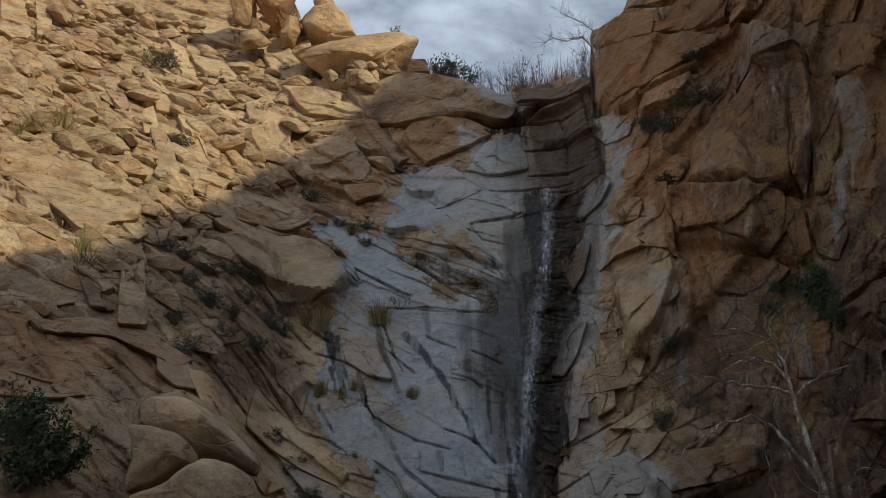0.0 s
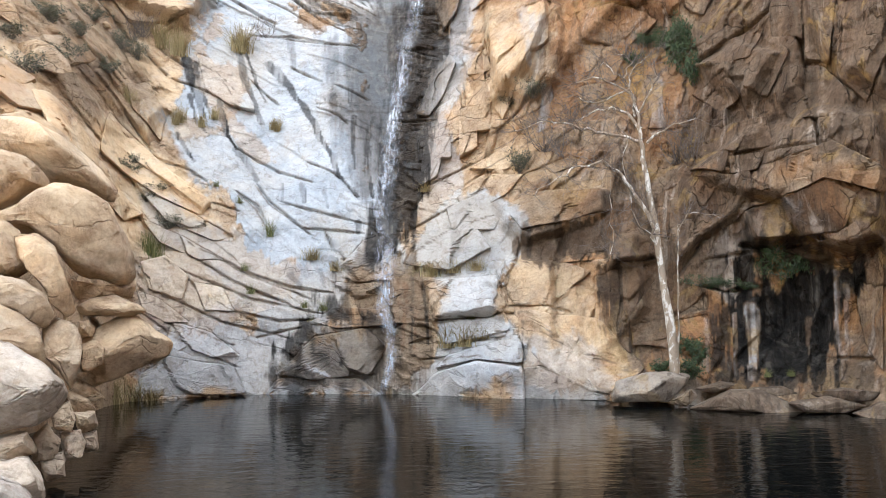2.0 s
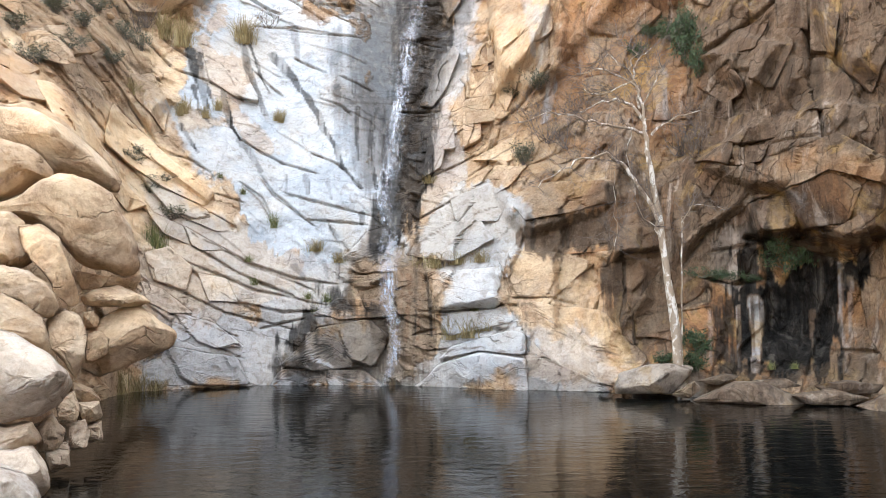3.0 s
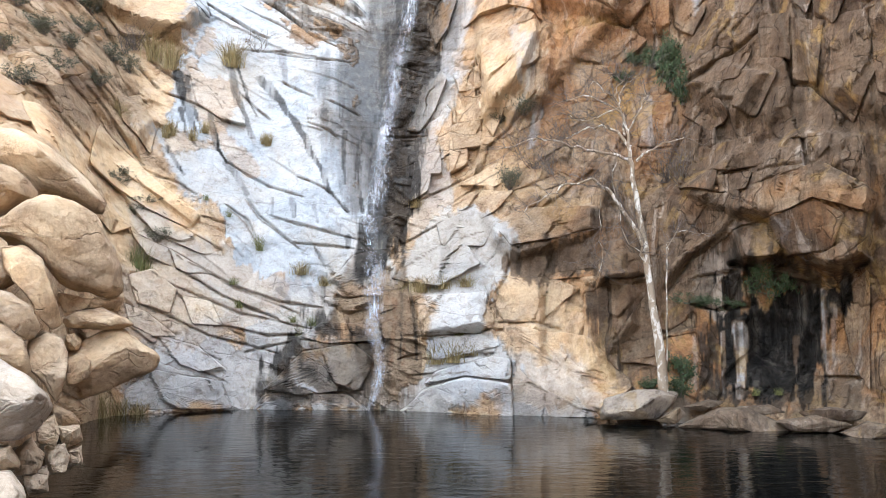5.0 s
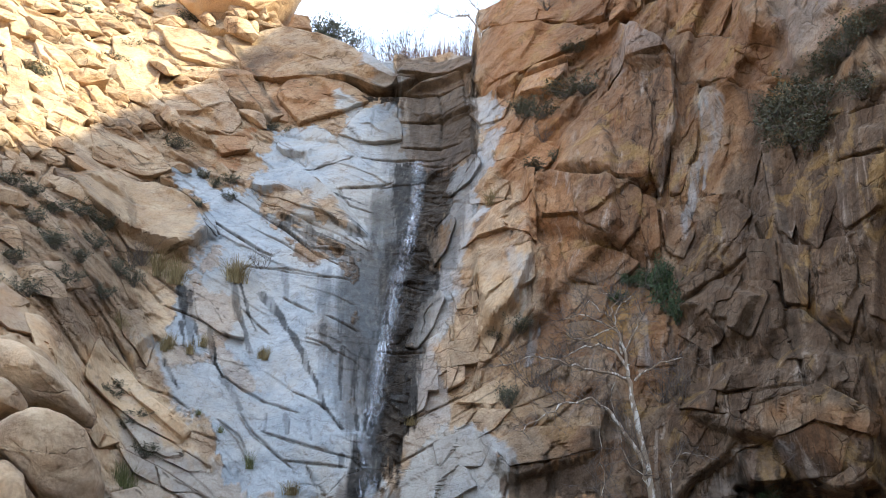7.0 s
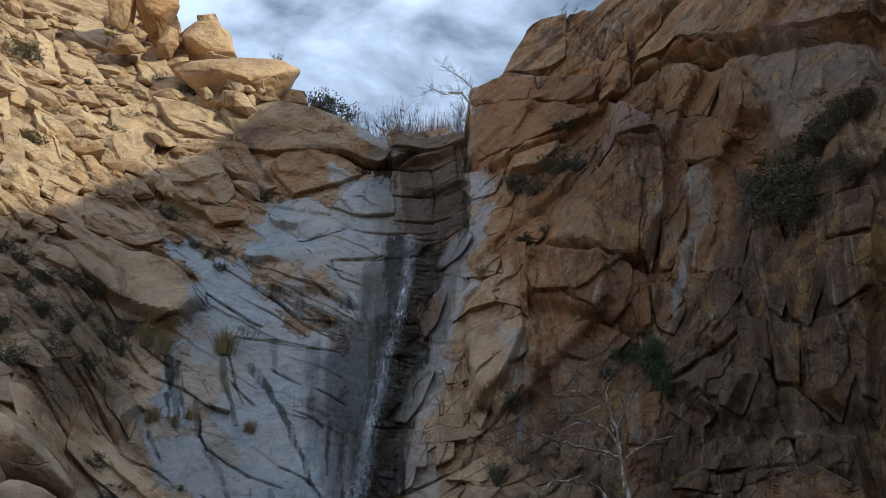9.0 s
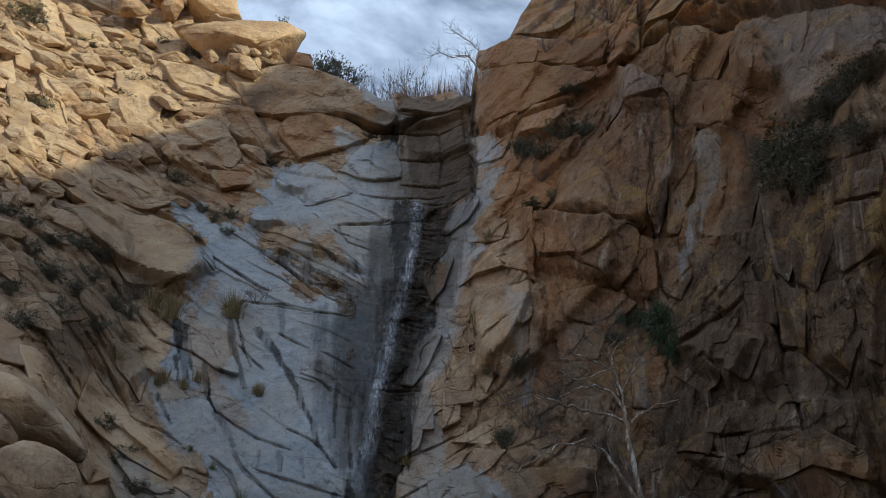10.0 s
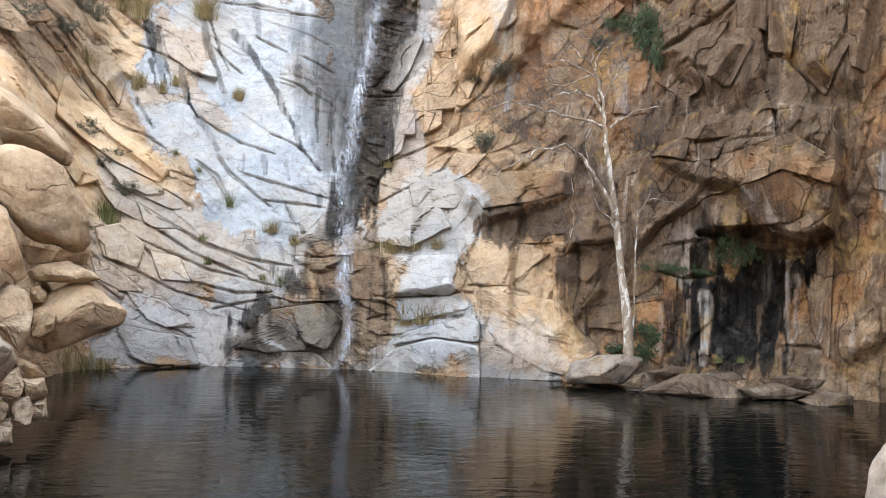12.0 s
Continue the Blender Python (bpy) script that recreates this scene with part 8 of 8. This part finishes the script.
plant("bare", 19.15, 5.58, 1.29, 0.86, "bare grey twiggy shrub on the cliff ledge", 0.1)
plant("bare", 20.25, 5.4, 1.00, 1.00, "bare grey twiggy shrub on the cliff ledge", 0.1)
plant("bare", 10.47, 6.22, 1.03, 0.88, "bare grey twiggy shrub on the cliff ledge", 0.1)
plant("bare", 11.62, 6.02, 0.88, 0.88, "bare grey twiggy shrub on the cliff ledge", 0.1)
plant("bare", 12.36, 6.96, 0.59, 0.59, "bare grey twiggy shrub on the cliff ledge", 0.1)
plant("bare", 9.29, 6.92, 0.90, 0.45, "bare grey twiggy shrub on the cliff ledge", 0.1)
plant("grey", 8.72, 5.66, 0.59, 0.59, "grey-green shrub in a cliff crack", 0.1)
plant("grey", 9.83, 7.74, 0.61, 0.53, "grey-green shrub in a cliff crack", 0.1)
plant("grey", 8.1, 7.66, 0.46, 0.31, "grey-green shrub in a cliff crack", 0.1)
plant("straw", -14.0, 7.6, 0.60, 0.55, "dry straw-coloured grass clump on the rock")
plant("straw", -14.05, 10.06, 1.04, 1.04, "dry straw-coloured grass clump on the rock")
plant("straw", -15.29, 10.32, 1.15, 0.96, "dry straw-coloured grass clump on the rock")
plant("straw", -7.68, 7.5, 0.46, 0.53, "dry straw-coloured grass clump on the rock")
plant("straw", -11.83, 7.8, 0.47, 0.43, "dry straw-coloured grass clump on the rock")
plant("straw", -10.23, 10.6, 1.13, 0.57, "dry straw-coloured grass clump on the rock")
plant("straw", 3.76, 1.16, 0.79, 0.67, "dry straw-coloured grass clump on the rock")
plant("straw", 4.91, 1.2, 0.97, 0.56, "dry straw-coloured grass clump on the rock")
plant("straw", 6.06, 1.36, 0.83, 0.36, "dry straw-coloured grass clump on the rock")
plant("straw", 2.67, 2.94, 0.88, 0.44, "dry straw-coloured grass clump on the rock")
plant("straw", 4.2, 3.02, 0.87, 0.41, "dry straw-coloured grass clump on the rock")
plant("straw", 5.74, 3.06, 0.72, 0.34, "dry straw-coloured grass clump on the rock")
plant("straw", 1.51, 2.92, 0.59, 0.38, "dry straw-coloured grass clump on the rock")
plant("straw", -3.82, 3.14, 0.61, 0.30, "dry straw-coloured grass clump on the rock")
plant("straw", -5.33, 3.46, 0.77, 0.39, "dry straw-coloured grass clump on the rock")
plant("straw", -16.72, 0.0, 0.92, 0.61, "dry straw-coloured grass clump on the rock")
plant("straw", -17.71, 0.0, 0.75, 0.68, "dry straw-coloured grass clump on the rock")
plant("straw", -15.53, -0.04, 0.77, 0.46, "dry straw-coloured grass clump on the rock")
plant("straw", 2.34, 5.36, 0.62, 0.28, "dry straw-coloured grass clump on the rock")
plant("straw", -7.97, 7.56, 0.38, 0.35, "dry straw-coloured grass clump on the rock")
plant("straw", 7.88, 12.9, 0.85, 0.51, "dry straw-coloured grass clump on the rock")
plant("straw", -32.75, 20.0, 1.48, 0.99, "dry straw-coloured grass clump on the rock")
plant("straw", -34.41, 19.06, 1.46, 0.73, "dry straw-coloured grass clump on the rock")
plant("straw", -27.44, 10.06, 0.67, 0.33, "dry straw-coloured grass clump on the rock")
plant("tuft", -8.14, 4.16, 0.55, 0.48, "small green and yellow grass tuft on pale rock")
plant("tuft", -15.47, 3.44, 0.70, 0.80, "small green and yellow grass tuft on pale rock")
plant("tuft", -15.82, 3.58, 0.64, 0.64, "small green and yellow grass tuft on pale rock")
plant("tuft", -9.41, 2.56, 0.41, 0.28, "small green and yellow grass tuft on pale rock")
plant("tuft", -5.33, 1.82, 0.45, 0.30, "small green and yellow grass tuft on pale rock")
plant("tuft", -4.58, 2.1, 0.45, 0.30, "small green and yellow grass tuft on pale rock")
plant("tuft", 6.84, 1.78, 0.55, 0.19, "small green and yellow grass tuft on pale rock")
plant("tuft", -10.17, 5.1, 0.33, 0.23, "small green and yellow grass tuft on pale rock")
plant("tuft", -11.63, 5.58, 0.33, 0.20, "small green and yellow grass tuft on pale rock")
plant("tuft", -5.89, 2.18, 0.40, 0.24, "small green and yellow grass tuft on pale rock")
plant("tuft", -0.0, 4.06, 0.31, 0.12, "small green and yellow grass tuft on pale rock")
plant("tuft", 4.54, 1.5, 0.56, 0.31, "small green and yellow grass tuft on pale rock")
plant("tuft", 5.32, 1.84, 0.56, 0.17, "small green and yellow grass tuft on pale rock")
plant("tuft", -9.78, 3.18, 0.41, 0.25, "small green and yellow grass tuft on pale rock")
plant("tuft", -30.44, 10.98, 0.88, 0.88, "small green and yellow grass tuft on pale rock")
plant("tuft", -29.97, 10.32, 1.02, 0.68, "small green and yellow grass tuft on pale rock")
plant("tuft", -35.06, 18.64, 1.21, 0.73, "small green and yellow grass tuft on pale rock")
plant("tuft", -17.17, 15.36, 0.66, 0.35, "small green and yellow grass tuft on pale rock")
plant("grey", -23.81, 11.78, 0.65, 0.41, "dark grey-green shrub on the rubble slope")
plant("grey", -22.35, 11.42, 0.65, 0.45, "dark grey-green shrub on the rubble slope")
plant("grey", -20.62, 11.62, 0.78, 0.48, "dark grey-green shrub on the rubble slope")
plant("grey", -19.11, 11.52, 0.80, 0.49, "dark grey-green shrub on the rubble slope")
plant("grey", -19.46, 10.58, 0.64, 0.48, "dark grey-green shrub on the rubble slope")
plant("grey", -23.21, 10.66, 0.63, 0.46, "dark grey-green shrub on the rubble slope")
plant("grey", -21.78, 9.7, 0.61, 0.45, "dark grey-green shrub on the rubble slope")
plant("grey", -17.65, 9.94, 0.52, 0.53, "dark grey-green shrub on the rubble slope")
plant("grey", -20.64, 8.7, 0.70, 0.43, "dark grey-green shrub on the rubble slope")
plant("grey", -22.02, 8.06, 0.67, 0.46, "dark grey-green shrub on the rubble slope")
plant("grey", -16.68, 9.66, 0.52, 0.53, "dark grey-green shrub on the rubble slope")
plant("grey", -24.9, 12.08, 0.66, 0.41, "dark grey-green shrub on the rubble slope")
plant("grey", -15.15, 17.1, 0.92, 0.53, "dark grey-green shrub on the rubble slope")
plant("grey", -21.42, 12.9, 0.68, 0.42, "dark grey-green shrub on the rubble slope")
plant("grey", -13.04, 15.66, 0.52, 0.39, "dark grey-green shrub on the rubble slope")
plant("grey", -12.18, 15.06, 0.52, 0.39, "dark grey-green shrub on the rubble slope")
plant("grey", -11.04, 15.3, 0.57, 0.44, "dark grey-green shrub on the rubble slope")
plant("grey", -11.12, 14.34, 0.50, 0.35, "dark grey-green shrub on the rubble slope")
plant("grey", -8.6, 18.76, 0.61, 0.31, "dark grey-green shrub on the rubble slope")
plant("grey", -7.36, 18.54, 0.54, 0.27, "dark grey-green shrub on the rubble slope")
plant("grey", -13.34, 13.74, 0.42, 0.35, "dark grey-green shrub on the rubble slope")
plant("grey", -13.0, 12.72, 0.41, 0.28, "dark grey-green shrub on the rubble slope")
plant("grey", -7.18, 21.4, 0.56, 0.39, "dark grey-green shrub on the rubble slope")
plant("grey", -18.86, 15.26, 0.44, 0.31, "dark grey-green shrub on the rubble slope")
plant("grey", -17.21, 15.62, 0.45, 0.24, "dark grey-green shrub on the rubble slope")
plant("straw", -16.99, 7.9, 0.54, 0.43, "dry straw-coloured grass clump on the rock")
plant("straw", -16.6, 7.74, 0.43, 0.36, "dry straw-coloured grass clump on the rock")
plant("straw", -17.4, 8.12, 0.40, 0.33, "dry straw-coloured grass clump on the rock")
plant("bare", -16.35, 10.68, 0.85, 0.85, "grey brittle shrub on the rock slope")
plant("bare", -16.86, 10.5, 0.75, 0.7, "grey brittle shrub on the rock slope")
plant("straw", -9.99, 10.4, 1.13, 0.94, "dry straw-coloured grass clump on the rock")
plant("bare", -8.56, 11.1, 1.14, 0.68, "grey brittle shrub on the rock slope")
plant("straw", -12.6, 7.5, 0.5, 0.45, "dry straw-coloured grass clump on the rock")
plant("straw", -14.25, 7.5, 0.46, 0.46, "dry straw-coloured grass clump on the rock")
plant("grey", -17.1, 5.98, 0.44, 0.37, "small dark shrub in a rock joint")
plant("grey", -16.92, 5.74, 0.40, 0.34, "small dark shrub in a rock joint")
plant("grey", -17.6, 5.82, 0.37, 0.30, "small dark shrub in a rock joint")
plant("grey", -15.18, 5.3, 0.66, 0.27, "small dark shrub in a rock joint")
plant("grey", -14.63, 4.28, 0.55, 0.42, "small dark shrub in a rock joint")
plant("grey", -16.04, 5.02, 0.43, 0.26, "small dark shrub in a rock joint")
plant("grey", -24.06, 2.68, 0.61, 0.49, "small dark shrub in a rock joint")
plant("grey", 11.81, 15.86, 1.03, 0.69, "dark green shrub along a cliff ledge", 0.15)
plant("grey", 10.54, 16.26, 0.88, 0.60, "dark green shrub along a cliff ledge", 0.15)
plant("grey", 13.58, 16.52, 1.04, 0.62, "dark green shrub along a cliff ledge", 0.15)
plant("grey", 15.1, 16.56, 0.85, 0.61, "dark green shrub along a cliff ledge", 0.15)
plant("grey", 11.25, 13.38, 0.83, 0.30, "dark green shrub along a cliff ledge", 0.15)
plant("grey", 12.75, 13.78, 0.49, 0.40, "dark green shrub along a cliff ledge", 0.15)
plant("grey", 29.13, 11.62, 1.14, 1.00, "dark green shrub along a cliff ledge", 0.15)
plant("grey", 30.97, 11.42, 1.13, 0.84, "dark green shrub along a cliff ledge", 0.15)
plant("grey", 33.31, 12.52, 0.83, 0.70, "dark green shrub along a cliff ledge", 0.15)
plant("grey", 34.97, 13.02, 0.84, 0.56, "dark green shrub along a cliff ledge", 0.15)
plant("grey", 32.15, 12.48, 0.84, 0.56, "dark green shrub along a cliff ledge", 0.15)
plant("grey", 30.58, 12.42, 0.85, 0.57, "dark green shrub along a cliff ledge", 0.15)
plant("grey", 28.16, 12.2, 0.87, 0.58, "dark green shrub along a cliff ledge", 0.15)
plant("grey", 30.31, 10.72, 1.13, 0.84, "dark green shrub along a cliff ledge", 0.15)
plant("grey", 28.97, 11.16, 0.86, 0.57, "dark green shrub along a cliff ledge", 0.15)
plant("grey", 14.61, 18.76, 0.71, 0.29, "dark green shrub along a cliff ledge", 0.15)
plant("grey", 13.73, 18.88, 0.54, 0.25, "dark green shrub along a cliff ledge", 0.15)
plant("grey", 10.34, 16.78, 0.71, 0.53, "dark green shrub along a cliff ledge", 0.15)
plant("grey", 28.93, 12.18, 0.72, 0.58, "dark green shrub along a cliff ledge", 0.15)
plant("grey", 33.82, 11.18, 0.69, 0.55, "dark green shrub along a cliff ledge", 0.15)
plant("bare", 11.76, 14.86, 0.85, 0.68, "bare grey twiggy shrub on the cliff ledge", 0.1)
plant("bare", 14.6, 22.18, 0.76, 0.57, "bare grey twiggy shrub on the cliff ledge", 0.1)
plant("bare", 17.45, 22.64, 1.49, 0.93, "bare brown shrub on the cliff top", 0.2)
plant("bare", 19.34, 22.74, 1.10, 0.73, "bare brown shrub on the cliff top", 0.2)
plant("bare", 16.24, 25.64, 1.19, 0.60, "bare brown shrub on the cliff top", 0.2)
plant("bare", 12.53, 22.2, 0.96, 0.77, "bare brown shrub on the cliff top", 0.2)
plant("bare", 15.14, 27.52, 1.03, 0.62, "bare brown shrub on the cliff top", 0.2)
plant("fern", 25.58, 2.74, 0.62, 0.93, "green fern hanging above a dark wet hollow", 0.2)
plant("fern", 25.23, 2.94, 0.62, 0.77, "green fern hanging above a dark wet hollow", 0.2)
plant("fern", 22.27, 2.6, 0.62, 0.40, "green fern hanging above a dark wet hollow", 0.2)
plant("fern", 20.31, 2.56, 0.53, 0.35, "green fern hanging above a dark wet hollow", 0.2)
plant("fern", 21.56, 2.52, 0.46, 0.31, "green fern hanging above a dark wet hollow", 0.2)
plant("leafy", 19.98, 0.86, 0.54, 0.54, "low green plant on the shore ledge", 0.1)
plant("leafy", 19.63, 0.52, 0.53, 0.40, "low green plant on the shore ledge", 0.1)
plant("leafy", 17.62, 0.62, 0.53, 0.26, "low green plant on the shore ledge", 0.1)
plant("tuft", 24.22, 0.54, 0.30, 0.19, "low green plant on the shore ledge", 0.1)
plant("tuft", 25.59, 0.56, 0.28, 0.17, "low green plant on the shore ledge", 0.1)
plant("leafy", -32.59, 4.48, 0.85, 0.85, "dark green bush between bank boulders", 0.4)
plant("leafy", -31.17, 4.04, 0.94, 0.94, "dark green bush between bank boulders", 0.4)
plant("leafy", -29.84, 3.86, 0.80, 0.69, "dark green bush between bank boulders", 0.4)
plant("leafy", -31.89, 3.64, 1.03, 0.92, "dark green bush between bank boulders", 0.4)
plant("grey", -26.53, 27.46, 1.40, 0.96, "grey brittle shrub on the rock slope")
plant("grey", -27.36, 27.98, 1.14, 0.86, "grey brittle shrub on the rock slope")
plant("grey", -22.79, 26.86, 1.09, 0.54, "grey brittle shrub on the rock slope")
plant("grey", -20.68, 26.52, 1.07, 0.53, "grey brittle shrub on the rock slope")
plant("grey", -8.88, 30.02, 0.51, 0.51, "grey brittle shrub on the rock slope")
put_plant("reed", (0.6, 33.89, 22.63), 1.36, 1.35, "dry reddish reeds above the falls")
put_plant("reed", (1.39, 33.87, 22.71), 1.36, 1.45, "dry reddish reeds above the falls")
put_plant("reed", (2.18, 33.83, 22.74), 1.36, 1.55, "dry reddish reeds above the falls")
put_plant("reed", (2.97, 33.77, 22.83), 1.14, 1.45, "dry reddish reeds above the falls")
put_plant("reed", (1.12, 33.88, 22.76), 1.36, 1.35, "dry reddish reeds above the falls")
put_plant("reed", (2.58, 33.8, 22.82), 1.36, 1.55, "dry reddish reeds above the falls")
put_plant("grey", (-2.9, 35.48, 24.88), 1.37, 2.02, "olive green shrub on the canyon rim")
put_plant("grey", (-2.19, 35.53, 24.64), 1.26, 1.73, "olive green shrub on the canyon rim")
put_plant("grey", (-3.33, 35.44, 25.15), 0.99, 1.62, "olive green shrub on the canyon rim")
put_plant("bare", (-1.41, 34.57, 23.3), 1.39, 2.17, "bare pale shrub on the canyon rim")
put_plant("bare", (-1.0, 34.59, 23.18), 0.93, 1.91, "bare pale shrub on the canyon rim")
put_plant("bare", (0.61, 34.59, 23.15), 1.62, 2.42, "bare pale shrub on the canyon rim")
put_plant("bare", (1.15, 34.58, 23.18), 1.62, 2.68, "bare pale shrub on the canyon rim")
put_plant("bare", (0.07, 34.6, 23.11), 1.39, 2.17, "bare pale shrub on the canyon rim")
put_plant("bare", (3.84, 34.39, 23.43), 1.39, 2.93, "bare pale shrub on the canyon rim")
put_plant("bare", (3.57, 34.42, 23.58), 1.16, 2.68, "bare pale shrub on the canyon rim")
RIM_TRUNK = [((4.05, 29.93, 20.16), 0.1), ((4.0, 29.93, 21.4), 0.09), ((3.77, 29.96, 22.54), 0.07), ((3.57, 29.99, 23.12), 0.05), ((3.2, 30.03, 23.56), 0.03), ((2.72, 30.08, 23.55), 0.015)]
RIM_LIMB_0 = [((3.62, 29.98, 23.06), 0.04), ((3.69, 29.97, 23.71), 0.03), ((3.32, 30.02, 24.3), 0.02), ((2.83, 30.07, 24.6), 0.015), ((2.45, 30.1, 24.95), 0.01)]
RIM_LIMB_1 = [((3.77, 29.96, 22.54), 0.04), ((4.17, 29.91, 22.97), 0.03), ((4.53, 29.86, 23.25), 0.02), ((4.82, 29.81, 23.54), 0.01)]
RIM_LIMB_2 = [((3.33, 30.02, 23.47), 0.03), ((2.6, 30.09, 23.46), 0.02), ((1.98, 30.13, 23.73), 0.015), ((1.74, 30.15, 23.52), 0.01)]
bare_tree(RIM_TRUNK, [RIM_LIMB_0, RIM_LIMB_1, RIM_LIMB_2], "small leafless tree leaning out from the rim", 0.8)
plant("bare", 26.25, 3.46, 0.90, 0.75, "tangle of bare roots above a dark hollow", 0.3)
plant("bare", 27.93, 3.36, 0.90, 0.75, "tangle of bare roots above a dark hollow", 0.3)
plant("bare", 25.23, 3.28, 0.61, 0.61, "tangle of bare roots above a dark hollow", 0.3)
plant("grey", -22.06, 9.98, 0.61, 0.38, "dark grey-green shrub on the rubble slope")
plant("grey", -22.94, 7.68, 0.65, 0.45, "dark grey-green shrub on the rubble slope")
plant("grey", -20.08, 9.6, 0.49, 0.38, "dark grey-green shrub on the rubble slope")
plant("grey", -21.37, 8.46, 0.57, 0.35, "dark grey-green shrub on the rubble slope")
plant("grey", -18.37, 8.64, 0.49, 0.38, "dark grey-green shrub on the rubble slope")
plant("grey", -23.93, 8.74, 0.58, 0.40, "dark grey-green shrub on the rubble slope")
plant("grey", -10.64, 22.26, 0.95, 0.43, "low dark green shrub among sunlit rocks")
plant("grey", -6.72, 20.9, 0.90, 0.36, "low dark green shrub among sunlit rocks")
plant("grey", -19.88, 22.56, 1.03, 0.52, "low dark green shrub among sunlit rocks")
plant("grey", -18.95, 24.24, 1.06, 0.53, "low dark green shrub among sunlit rocks")
plant("grey", -15.38, 27.14, 1.07, 0.54, "low dark green shrub among sunlit rocks")
plant("grey", -17.53, 28.26, 1.01, 0.56, "low dark green shrub among sunlit rocks")
plant("grey", -13.05, 28.18, 1.06, 0.53, "low dark green shrub among sunlit rocks")
plant("grey", -24.65, 19.66, 0.99, 0.64, "low dark green shrub among sunlit rocks")
scatter_stones()
